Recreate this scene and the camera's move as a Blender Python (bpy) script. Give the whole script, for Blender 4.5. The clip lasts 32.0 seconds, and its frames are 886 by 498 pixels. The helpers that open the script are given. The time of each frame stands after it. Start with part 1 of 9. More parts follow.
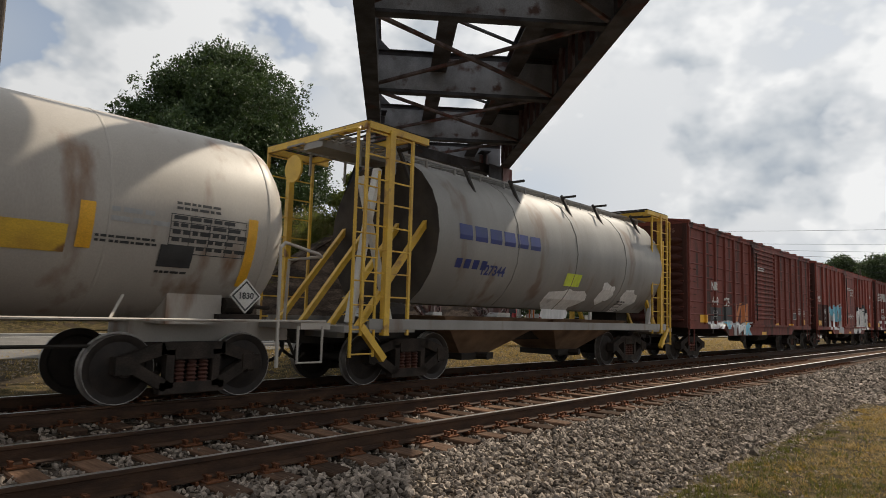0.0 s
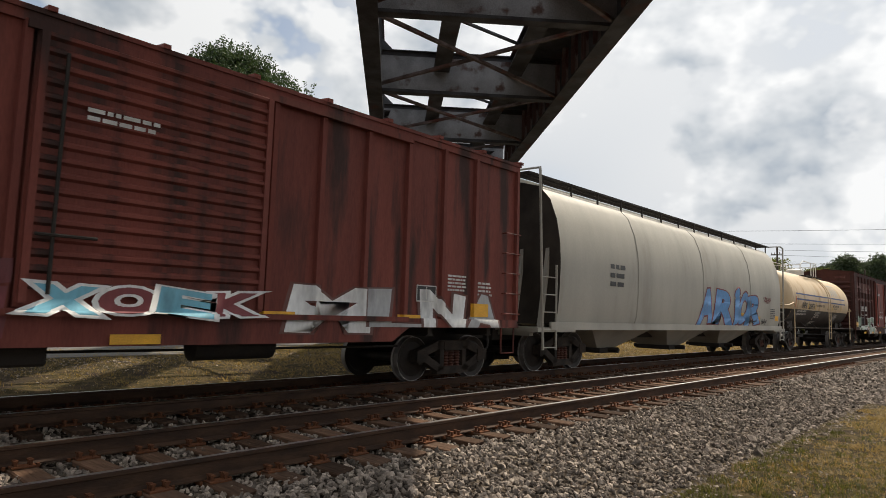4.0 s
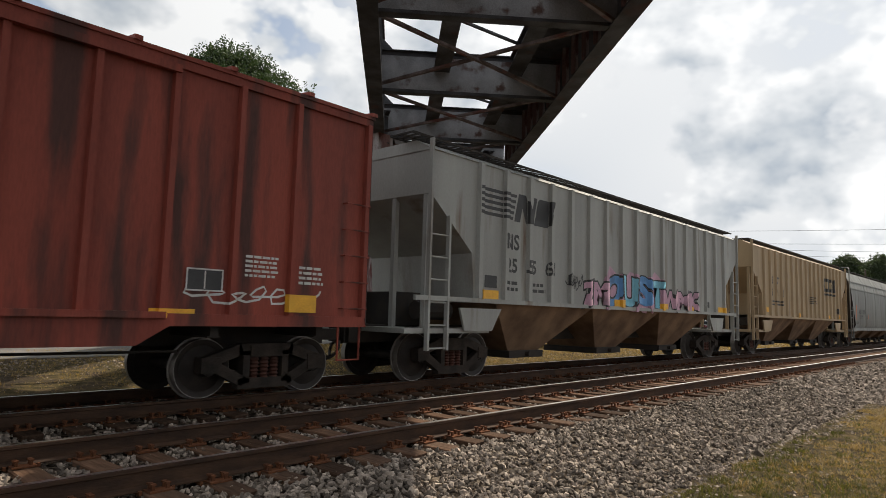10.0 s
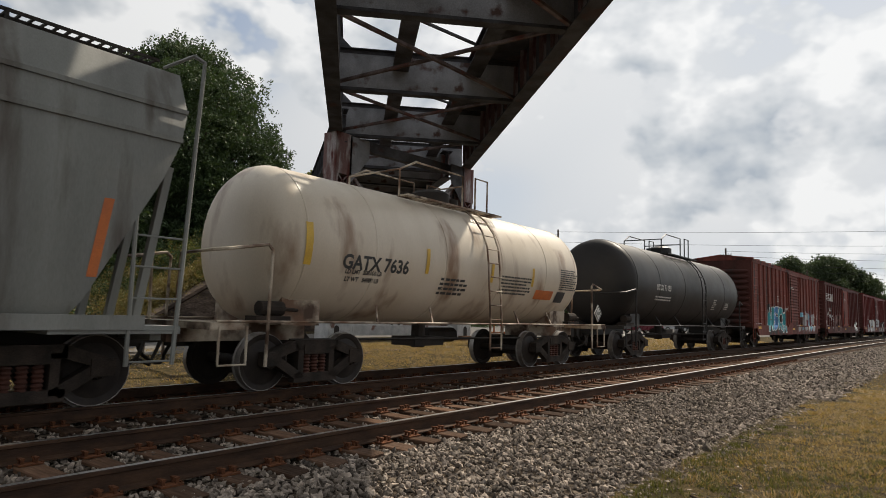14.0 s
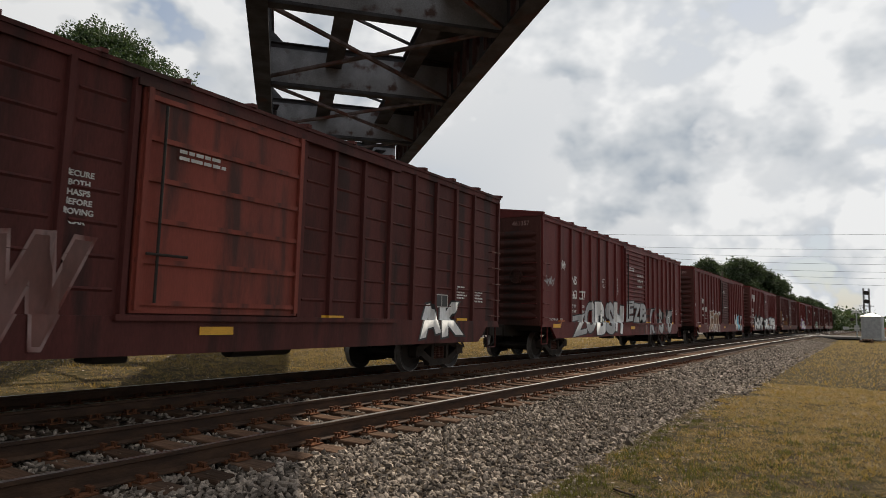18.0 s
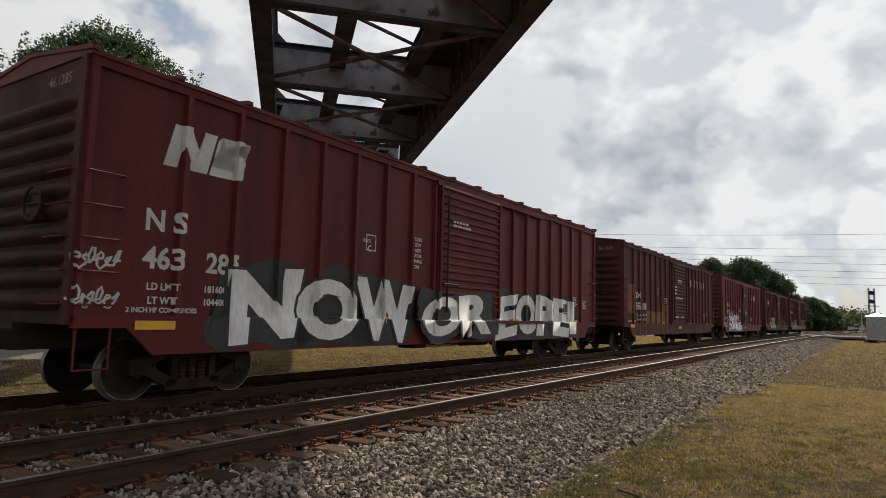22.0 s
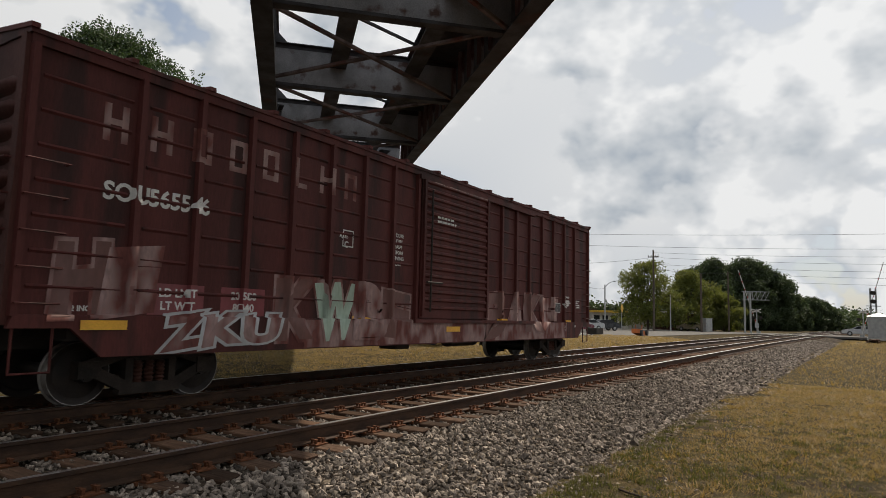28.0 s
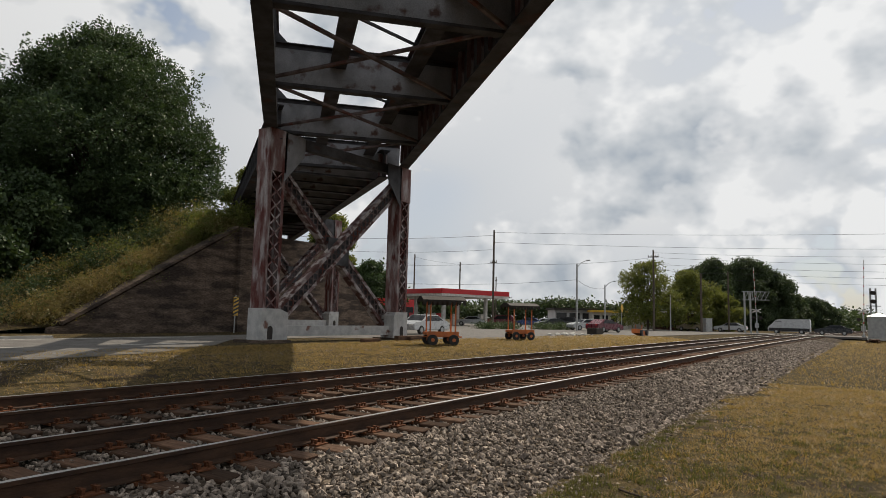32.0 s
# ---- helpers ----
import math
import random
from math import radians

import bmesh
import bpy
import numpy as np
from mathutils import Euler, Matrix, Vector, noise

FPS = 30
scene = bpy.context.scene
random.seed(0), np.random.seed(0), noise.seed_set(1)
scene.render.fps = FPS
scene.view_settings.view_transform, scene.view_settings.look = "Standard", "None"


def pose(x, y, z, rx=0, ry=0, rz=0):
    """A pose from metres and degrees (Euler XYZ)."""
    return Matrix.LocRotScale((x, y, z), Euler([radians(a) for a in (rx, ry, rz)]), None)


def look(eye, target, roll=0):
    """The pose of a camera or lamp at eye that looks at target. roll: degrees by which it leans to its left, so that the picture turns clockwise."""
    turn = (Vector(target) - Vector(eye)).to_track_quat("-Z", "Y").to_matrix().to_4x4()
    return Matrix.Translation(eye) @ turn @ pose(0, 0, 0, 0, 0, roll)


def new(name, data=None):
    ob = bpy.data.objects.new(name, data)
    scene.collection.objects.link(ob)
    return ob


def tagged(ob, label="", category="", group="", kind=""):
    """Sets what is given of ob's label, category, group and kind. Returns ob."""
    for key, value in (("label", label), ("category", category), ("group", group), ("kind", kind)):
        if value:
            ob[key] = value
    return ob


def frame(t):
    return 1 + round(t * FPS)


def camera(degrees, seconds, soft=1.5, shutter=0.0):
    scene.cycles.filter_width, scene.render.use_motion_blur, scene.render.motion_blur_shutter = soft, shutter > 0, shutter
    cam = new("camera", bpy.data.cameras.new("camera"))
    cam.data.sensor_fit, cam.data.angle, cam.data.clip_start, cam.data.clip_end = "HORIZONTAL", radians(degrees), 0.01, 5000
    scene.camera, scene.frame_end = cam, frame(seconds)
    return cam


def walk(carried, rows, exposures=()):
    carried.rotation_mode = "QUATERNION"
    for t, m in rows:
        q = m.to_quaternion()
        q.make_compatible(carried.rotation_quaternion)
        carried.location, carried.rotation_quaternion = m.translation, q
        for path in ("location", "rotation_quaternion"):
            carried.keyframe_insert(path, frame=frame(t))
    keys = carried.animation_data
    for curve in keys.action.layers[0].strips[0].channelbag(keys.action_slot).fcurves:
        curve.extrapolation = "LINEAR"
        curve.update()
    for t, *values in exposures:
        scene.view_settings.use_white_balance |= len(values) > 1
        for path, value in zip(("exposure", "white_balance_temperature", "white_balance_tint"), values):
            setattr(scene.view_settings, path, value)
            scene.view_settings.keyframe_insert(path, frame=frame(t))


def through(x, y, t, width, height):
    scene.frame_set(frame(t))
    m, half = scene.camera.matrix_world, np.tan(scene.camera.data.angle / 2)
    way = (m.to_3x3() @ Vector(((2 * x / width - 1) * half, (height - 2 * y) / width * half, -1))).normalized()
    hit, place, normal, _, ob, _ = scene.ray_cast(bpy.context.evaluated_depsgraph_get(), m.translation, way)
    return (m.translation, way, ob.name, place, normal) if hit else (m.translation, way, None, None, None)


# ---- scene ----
EYE_Z = 1.2986
YAW_A, PITCH_A, ROLL_A = 47.7424, 5.7622, 1.6959
YAW_B, PITCH_B, ROLL_B = 57.2022, 5.9835, 1.4143


def view(u):
    """The camera's pose between its first heading (u = 0) and its last (u = 1)."""
    yaw, pit, roll = (radians(YAW_A + (YAW_B - YAW_A) * u), radians(PITCH_A + (PITCH_B - PITCH_A) * u), ROLL_A + (ROLL_B - ROLL_A) * u)
    way = Vector((math.sin(yaw) * math.cos(pit), math.cos(yaw) * math.cos(pit), math.sin(pit)))
    eye = Vector((0, 0, EYE_Z))
    return look(eye, eye + way, roll)


cam = camera(69.45, 32.0, 0.5, 0.03)
TURN = [(0, .033), (0.5, .03), (1, .022), (2, .016), (3, .006), (4, .003), (5.5, 0), (8, 0), (10.5, 0), (11, .004), (11.5, .008), (12, .016), (12.5, .024), (13, .05),
        (13.5, .176), (14, .40), (14.5, .571), (15.2, .76), (16, .93), (16.5, .984), (17, 1.05), (17.5, 1.06), (18, 1.044), (18.5, 1.033), (19, 1.027),
        (20, 1.016), (22, 1.01), (25, 1.003), (27.5, 1), (30, 1), (32, 1)]
walk(cam, [(t, view(u)) for t, u in TURN], [(0, 0.0), (1, 0.1), (2, 0.17), (3, 0.15), (6, 0.08), (7, 0.15), (9, 0.2), (11, 0.2), (12, 0.13), (13, 0.03), (14, 0.02), (17, -0.05), (25, -0.07), (32, -0.1)])

# ---- world and sun ----
SUN_DIR = Vector((0.86, -0.01, 1.0)).normalized()
world = bpy.data.worlds.new("sky")
scene.world = world
world.use_nodes = True
wn, wl = world.node_tree.nodes, world.node_tree.links
wn.clear()


def wnode(kind, **values):
    n = wn.new(kind)
    for key, value in values.items():
        n.inputs[key].default_value = value
    return n


out = wn.new("ShaderNodeOutputWorld")
bg = wnode("ShaderNodeBackground", Strength=0.10)
sky = wn.new("ShaderNodeTexSky")
sky.sky_type, sky.sun_disc = "NISHITA", False
sky.sun_elevation = math.asin(SUN_DIR.z)
sky.sun_rotation = math.atan2(SUN_DIR.x, SUN_DIR.y)
sky.air_density, sky.dust_density = 1.0, 1.5
co = wn.new("ShaderNodeTexCoord")


def wmath(op, a, c):
    n = wn.new("ShaderNodeMath")
    n.operation = op
    for sock, val in zip(n.inputs, (a, c)):
        if isinstance(val, float):
            sock.default_value = val
        else:
            wl.new(val, sock)
    return n.outputs[0]


def wrange(value, a0, a1, b0, b1):
    n = wn.new("ShaderNodeMapRange")
    for key, v in (("From Min", a0), ("From Max", a1), ("To Min", b0), ("To Max", b1)):
        n.inputs[key].default_value = v
    wl.new(value, n.inputs["Value"])
    return n.outputs[0]


def wramp(value, stops, kind="LINEAR"):
    r = wn.new("ShaderNodeValToRGB")
    r.color_ramp.interpolation = kind
    el = r.color_ramp.elements
    while len(el) < len(stops):
        el.new(0.5)
    for k, (p, c) in enumerate(stops):
        el[k].position, el[k].color = p, (*c, 1)
    wl.new(value, r.inputs[0])
    return r.outputs[0]


# broken cumulus, drawn together towards the horizon: lit on the side towards the sun, grey where they are thick
wsep = wn.new("ShaderNodeSeparateXYZ")
wl.new(co.outputs["Generated"], wsep.inputs[0])
lift = wmath("ADD", wmath("MAXIMUM", wsep.outputs["Z"], 0.0), 1.2)
deck = wn.new("ShaderNodeCombineXYZ")
wl.new(wmath("DIVIDE", wsep.outputs["X"], lift), deck.inputs[0])
wl.new(wmath("DIVIDE", wsep.outputs["Y"], lift), deck.inputs[1])
wl.new(wmath("MULTIPLY", wsep.outputs["Z"], 0.7), deck.inputs[2])


def cloud_noise(shift, scale, detail, rough):
    m = wn.new("ShaderNodeMapping")
    m.inputs["Location"].default_value = shift
    wl.new(deck.outputs[0], m.inputs[0])
    n = wnode("ShaderNodeTexNoise", Scale=scale, Detail=detail, Roughness=rough)
    wl.new(m.outputs[0], n.inputs["Vector"])
    return n.outputs["Fac"]


def cloud_mass(shift):
    """Rounded heaps: soft large forms with cauliflower billows on them."""
    m = wn.new("ShaderNodeMapping")
    m.inputs["Location"].default_value = shift
    wl.new(deck.outputs[0], m.inputs[0])
    v = wn.new("ShaderNodeTexVoronoi")
    v.feature = "SMOOTH_F1"
    for key, value in dict(Scale=13.0, Detail=3.0, Roughness=0.5, Lacunarity=2.3, Smoothness=0.7).items():
        v.inputs[key].default_value = value
    wl.new(m.outputs[0], v.inputs["Vector"])
    soft = cloud_noise(shift, 5.6, 4.0, 0.5)
    return wmath("SUBTRACT", wmath("ADD", soft, 0.07), wmath("MULTIPLY", v.outputs["Distance"], 0.16))


CLOUD_AT = (3.1, 5.2, 1.0)
body = cloud_mass(CLOUD_AT)
ahead = cloud_mass((CLOUD_AT[0] + 0.016, CLOUD_AT[1] + 0.006, CLOUD_AT[2] + 0.03))
broad = cloud_noise((7.7, 2.4, 0.0), 2.3, 2.0, 0.4)
heap = wrange(body, 0.345, 0.405, 0.0, 1.0)
edge = wmath("MULTIPLY", wmath("SUBTRACT", body, ahead), 3.4)
thick = wrange(wmath("ADD", wmath("MULTIPLY", body, 0.55), wmath("MULTIPLY", broad, 0.45)), 0.45, 0.60, 0.0, 0.42)
tone = wmath("SUBTRACT", wmath("ADD", edge, 0.82), thick)
heaped = wramp(tone, [(0.30, (0.42, 0.47, 0.53)), (0.52, (0.57, 0.605, 0.64)), (0.72, (0.72, 0.74, 0.76)), (0.92, (0.90, 0.905, 0.905))])
veil = wramp(broad, [(0.36, (0.50, 0.56, 0.64)), (0.5, (0.66, 0.69, 0.725)), (0.62, (0.77, 0.78, 0.79))])
wover = wn.new("ShaderNodeMix")
wover.data_type = "RGBA"
wl.new(heap, wover.inputs["Factor"])
wl.new(veil, wover.inputs["A"])
wl.new(heaped, wover.inputs["B"])
cloud = wover.outputs["Result"]
cover = wrange(wmath("ADD", broad, wmath("MULTIPLY", heap, 0.25)), 0.36, 0.52, 0.35, 1.0)
toward = wn.new("ShaderNodeVectorMath")
toward.operation = "DOT_PRODUCT"
wl.new(co.outputs["Generated"], toward.inputs[0])
toward.inputs[1].default_value = SUN_DIR
# the deck is brighter towards the sun
shine = wramp(wrange(toward.outputs["Value"], -1.0, 1.0, 0.0, 1.0), [(0.1, (6.4,) * 3), (0.42, (7.6,) * 3), (0.62, (7.4,) * 3), (0.80, (9.2,) * 3), (0.94, (10.2,) * 3)])
wlit = wn.new("ShaderNodeMix")
wlit.data_type, wlit.blend_type = "RGBA", "MULTIPLY"
wlit.inputs["Factor"].default_value = 1.0
wl.new(cloud, wlit.inputs["A"])
wl.new(shine, wlit.inputs["B"])
wmix = wn.new("ShaderNodeMix")
wmix.data_type = "RGBA"
wl.new(cover, wmix.inputs["Factor"])
wl.new(sky.outputs[0], wmix.inputs["A"])
wl.new(wlit.outputs["Result"], wmix.inputs["B"])
wl.new(wmix.outputs["Result"], bg.inputs["Color"])
wl.new(bg.outputs[0], out.inputs[0])

sun = new("sun", bpy.data.lights.new("sun", "SUN"))
sun.data.energy, sun.data.angle, sun.data.color = 4.5, radians(0.6), (1.0, 0.89, 0.73)
sun.matrix_world = look(SUN_DIR * 60, (0, 0, 0))

# ---- materials ----


def material(name, color, rough=0.6, metal=0.0, color2=None, scale=6.0, detail=6.0, mix=(0.35, 0.65), fine=60.0, fine_amount=0.15, bump=0.15, bump_scale=80.0,
             color3=None, scale3=2.0, mix3=(0.55, 0.7), stretch=(1, 1, 1), vary=0.0, island=0.0, spec=0.5):
    """A node material with two scales of colour variation, a third stain layer, and fine relief."""
    m = bpy.data.materials.new(name)
    m.use_nodes = True
    n, l = m.node_tree.nodes, m.node_tree.links
    b = n["Principled BSDF"]
    b.inputs["Roughness"].default_value, b.inputs["Metallic"].default_value = rough, metal
    b.inputs["Specular IOR Level"].default_value = spec
    tc = n.new("ShaderNodeTexCoord")
    mp = n.new("ShaderNodeMapping")
    mp.inputs["Scale"].default_value = stretch
    l.new(tc.outputs["Object"], mp.inputs[0])
    src = mp.outputs[0]

    def noise_node(sc, de):
        t = n.new("ShaderNodeTexNoise")
        t.inputs["Scale"].default_value, t.inputs["Detail"].default_value = sc, de
        l.new(src, t.inputs["Vector"])
        return t

    def ramp(fac, lo, hi):
        r = n.new("ShaderNodeMapRange")
        r.inputs["From Min"].default_value, r.inputs["From Max"].default_value = lo, hi
        l.new(fac, r.inputs["Value"])
        return r.outputs[0]

    def blend(fac, a, c, kind="MIX"):
        x = n.new("ShaderNodeMix")
        x.data_type, x.blend_type = "RGBA", kind
        for sock, val in ((x.inputs["Factor"], fac), (x.inputs["A"], a), (x.inputs["B"], c)):
            if isinstance(val, tuple):
                sock.default_value = (*val[:3], 1)
            elif isinstance(val, float):
                sock.default_value = val
            else:
                l.new(val, sock)
        return x.outputs["Result"]

    col = blend(ramp(noise_node(scale, detail).outputs["Fac"], *mix), color, color2 or tuple(c * 0.75 for c in color))
    if color3:
        col = blend(ramp(noise_node(scale3, 8.0).outputs["Fac"], *mix3), col, color3)
    if fine_amount:
        f = noise_node(fine, 4.0)
        g = n.new("ShaderNodeMapRange")
        g.inputs["From Min"].default_value, g.inputs["From Max"].default_value = 0.25, 0.75
        g.inputs["To Min"].default_value, g.inputs["To Max"].default_value = 1 - fine_amount, 1 + fine_amount
        l.new(f.outputs["Fac"], g.inputs["Value"])
        gray = n.new("ShaderNodeCombineColor")
        for i in range(3):
            l.new(g.outputs[0], gray.inputs[i])
        col = blend(1.0, col, gray.outputs[0], "MULTIPLY")
    if vary or island:
        src2 = n.new("ShaderNodeObjectInfo").outputs["Random"] if vary else n.new("ShaderNodeNewGeometry").outputs["Random Per Island"]
        amount = vary or island
        g = n.new("ShaderNodeMapRange")
        g.inputs["To Min"].default_value, g.inputs["To Max"].default_value = 1 - amount, 1 + amount
        l.new(src2, g.inputs["Value"])
        gray = n.new("ShaderNodeCombineColor")
        for i in range(3):
            l.new(g.outputs[0], gray.inputs[i])
        col = blend(1.0, col, gray.outputs[0], "MULTIPLY")
    l.new(col, b.inputs["Base Color"])
    rr = n.new("ShaderNodeMapRange")
    rr.inputs["To Min"].default_value, rr.inputs["To Max"].default_value = max(0.05, rough - 0.12), min(1, rough + 0.12)
    l.new(noise_node(scale * 2, 4.0).outputs["Fac"], rr.inputs["Value"])
    l.new(rr.outputs[0], b.inputs["Roughness"])
    if bump:
        bn = n.new("ShaderNodeBump")
        bn.inputs["Strength"].default_value, bn.inputs["Distance"].default_value = bump, 0.02
        l.new(noise_node(bump_scale, 5.0).outputs["Fac"], bn.inputs["Height"])
        l.new(bn.outputs[0], b.inputs["Normal"])
    return m


def leaf_material(name, a, c, scale=0.35, mix=(0.35, 0.65), through=0.38, island=0.35):
    m = material(name, a, 0.55, 0, c, scale, 6, mix, 8, 0.2, 0, island=island, spec=0.25)
    n, l = m.node_tree.nodes, m.node_tree.links
    b = n["Principled BSDF"]
    tr = n.new("ShaderNodeBsdfTranslucent")
    tr.inputs["Color"].default_value = (min(0.6, a[0] * 1.7), min(0.6, a[1] * 1.6), a[2] * 0.9, 1)
    mx = n.new("ShaderNodeMixShader")
    mx.inputs[0].default_value = through
    l.new(b.outputs[0], mx.inputs[1])
    l.new(tr.outputs[0], mx.inputs[2])
    l.new(mx.outputs[0], n["Material Output"].inputs[0])
    return m


M = {}
M["rail"] = material("rail_steel", (0.04, 0.024, 0.017), 0.75, 0.0, (0.075, 0.042, 0.026), 9, stretch=(0.3, 1, 1), bump=0.2, spec=0.15)
M["rail_top"] = material("rail_running_surface", (0.6, 0.6, 0.6), 0.38, 1.0, (0.52, 0.50, 0.48), 3, bump=0.02, stretch=(0.05, 1, 1))
M["tie"] = material("tie_wood", (0.055, 0.036, 0.026), 0.9, 0, (0.12, 0.07, 0.045), 3, fine=30, fine_amount=0.4, bump=0.7, bump_scale=25, stretch=(1, 0.12, 1), vary=0.45, spec=0.08)
M["plate"] = material("tie_plate_rust", (0.17, 0.068, 0.03), 0.85, 0.1, (0.08, 0.034, 0.02), 12, bump=0.3, spec=0.15)
# near-black second colour: shade between the stones, put into the bed's colour
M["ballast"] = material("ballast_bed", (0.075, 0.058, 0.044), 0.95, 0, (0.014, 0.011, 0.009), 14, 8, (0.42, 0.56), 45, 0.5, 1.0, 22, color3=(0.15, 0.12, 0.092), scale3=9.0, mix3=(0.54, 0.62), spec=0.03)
M["stone"] = material("ballast_stone", (0.315, 0.262, 0.214), 0.9, 0, (0.14, 0.116, 0.098), 9, fine_amount=0.2, bump=0.4, bump_scale=40, island=0.68, spec=0.08)
M["grass_ground"] = material("dry_turf", (0.1, 0.074, 0.038), 0.95, 0, (0.045, 0.038, 0.019), 5.0, 14, (0.40, 0.60), 55, 0.9, 1.0, 40, color3=(0.048, 0.037, 0.027), scale3=1.9, mix3=(0.50, 0.64), spec=0.02)
M["grass"] = leaf_material("grass_blades", (0.25, 0.172, 0.072), (0.15, 0.118, 0.046), 3.0, (0.45, 0.56), island=0.6)
M["grass_green"] = leaf_material("weed_blades", (0.08, 0.085, 0.028), (0.115, 0.1, 0.038), 0.9, (0.4, 0.6), island=0.45)
M["asphalt"] = material("road_asphalt", (0.17, 0.16, 0.148), 0.9, 0, (0.12, 0.113, 0.105), 1.2, 8, fine=90, fine_amount=0.25, bump=0.4, bump_scale=120, spec=0.10)
M["line"] = material("road_paint", (0.62, 0.6, 0.55), 0.8, 0, (0.45, 0.43, 0.4), 4, bump=0.1, spec=0.10)
M["concrete"] = material("old_concrete", (0.16, 0.122, 0.096), 0.92, 0, (0.095, 0.072, 0.058), 2.2, 14, (0.42, 0.60), 12, 0.5, 0.6, 18, color3=(0.055, 0.044, 0.038), scale3=0.9, mix3=(0.47, 0.60), stretch=(0.45, 0.45, 1.7), spec=0.06)
M["concrete_light"] = material("concrete_light", (0.48, 0.46, 0.42), 0.9, 0, (0.36, 0.35, 0.33), 2, bump=0.2)
M["steel"] = material("bridge_steel", (0.085, 0.087, 0.095), 0.72, 0.0, (0.045, 0.043, 0.047), 1.1, 9, (0.36, 0.62), 30, 0.25, 0.2, 60, color3=(0.085, 0.042, 0.036), scale3=0.9, mix3=(0.58, 0.70), spec=0.15)
M["steel_brace"] = material("bridge_brace_steel", (0.16, 0.13, 0.13), 0.75, 0.0, (0.08, 0.06, 0.058), 1.6, 9, (0.40, 0.60), 30, 0.25, 0.2, 60, color3=(0.12, 0.05, 0.042), scale3=1.2, mix3=(0.52, 0.64), spec=0.15)
# grey paint, with the light bounced up from the ground mixed into its paleness
M["steel_light"] = material("bridge_pale_lit_paint", (0.27, 0.275, 0.295), 0.7, 0.0, (0.18, 0.182, 0.195), 1.2, 9, fine=30, fine_amount=0.2, bump=0.15, color3=(0.09, 0.055, 0.048), scale3=1.3, mix3=(0.57, 0.66), spec=0.20)
M["steel_red"] = material("bridge_rust", (0.17, 0.105, 0.10), 0.8, 0.0, (0.33, 0.30, 0.30), 2.0, 10, (0.46, 0.60), 30, 0.3, 0.2, 60, color3=(0.105, 0.036, 0.032), scale3=1.8, mix3=(0.50, 0.62), stretch=(1.6, 1.6, 0.4), spec=0.15)
M["brace_paint"] = material("brace_paint", (0.36, 0.33, 0.33), 0.75, 0.0, (0.17, 0.12, 0.12), 2.6, 10, (0.44, 0.58), 30, 0.25, 0.2, 60, color3=(0.085, 0.042, 0.038), scale3=2.2, mix3=(0.48, 0.57), spec=0.2)
M["steel_grey"] = material("bridge_grey_paint", (0.5, 0.5, 0.49), 0.7, 0.0, (0.36, 0.36, 0.36), 2.5, 9, fine=40, fine_amount=0.15, bump=0.2, color3=(0.19, 0.11, 0.09), scale3=1.5, mix3=(0.62, 0.7), spec=0.25)
M["red_box"] = material("boxcar_red", (0.27, 0.06, 0.04), 0.62, 0, (0.19, 0.045, 0.032), 0.8, 8, fine=40, fine_amount=0.14, bump=0.1, color3=(0.075, 0.032, 0.026), scale3=1.3, mix3=(0.50, 0.62), stretch=(1.6, 1, 0.22), vary=0.06, spec=0.25)
M["brown_box"] = material("boxcar_brown", (0.21, 0.058, 0.043), 0.68, 0, (0.145, 0.044, 0.035), 0.9, 8, fine=40, fine_amount=0.17, bump=0.12, color3=(0.055, 0.028, 0.024), scale3=1.4, mix3=(0.50, 0.62), stretch=(1.6, 1, 0.22), vary=0.06, spec=0.22)
# weathered paint; on end walls its darkness holds the shade of the sunless end
M["dark_box"] = material("boxcar_weathered_and_end_shade", (0.085, 0.031, 0.025), 0.75, 0, (0.05, 0.022, 0.019), 1.0, 9, fine=40, fine_amount=0.22, bump=0.15, color3=(0.035, 0.022, 0.019), scale3=1.2, mix3=(0.50, 0.62), stretch=(1.6, 1, 0.25), vary=0.08, spec=0.20)
M["maroon_box"] = material("boxcar_maroon", (0.145, 0.025, 0.022), 0.6, 0, (0.105, 0.02, 0.018), 0.8, 8, fine=40, fine_amount=0.16, bump=0.1, color3=(0.062, 0.018, 0.016), scale3=1.3, mix3=(0.53, 0.70), stretch=(1.6, 1, 0.22), vary=0.06, spec=0.22)
M["umber_box"] = material("boxcar_umber", (0.105, 0.028, 0.024), 0.68, 0, (0.075, 0.022, 0.019), 0.9, 8, fine=40, fine_amount=0.18, bump=0.12, color3=(0.042, 0.017, 0.015), scale3=1.4, mix3=(0.50, 0.62), stretch=(1.6, 1, 0.22), vary=0.06, spec=0.22)
M["mauve_door"] = material("boxcar_door_mauve", (0.2, 0.092, 0.082), 0.7, 0, (0.14, 0.06, 0.054), 1.0, 9, fine=25, fine_amount=0.2, bump=0.12, color3=(0.075, 0.038, 0.034), scale3=1.4, mix3=(0.52, 0.66), stretch=(1.4, 1, 0.3), spec=0.2)
M["faded_white"] = material("faded_stencil", (0.30, 0.20, 0.185), 0.75, 0, (0.14, 0.05, 0.042), 3.5, 9, (0.42, 0.58), fine=14, fine_amount=0.3, bump=0.05, stretch=(1, 1, 0.5), spec=0.2)
M["black"] = material("underframe_black", (0.03, 0.027, 0.025), 0.75, 0, (0.045, 0.037, 0.031), 4, bump=0.2, spec=0.20)
M["truck"] = material("truck_steel", (0.027, 0.023, 0.02), 0.8, 0, (0.052, 0.04, 0.033), 5, fine_amount=0.3, bump=0.3, spec=0.12)
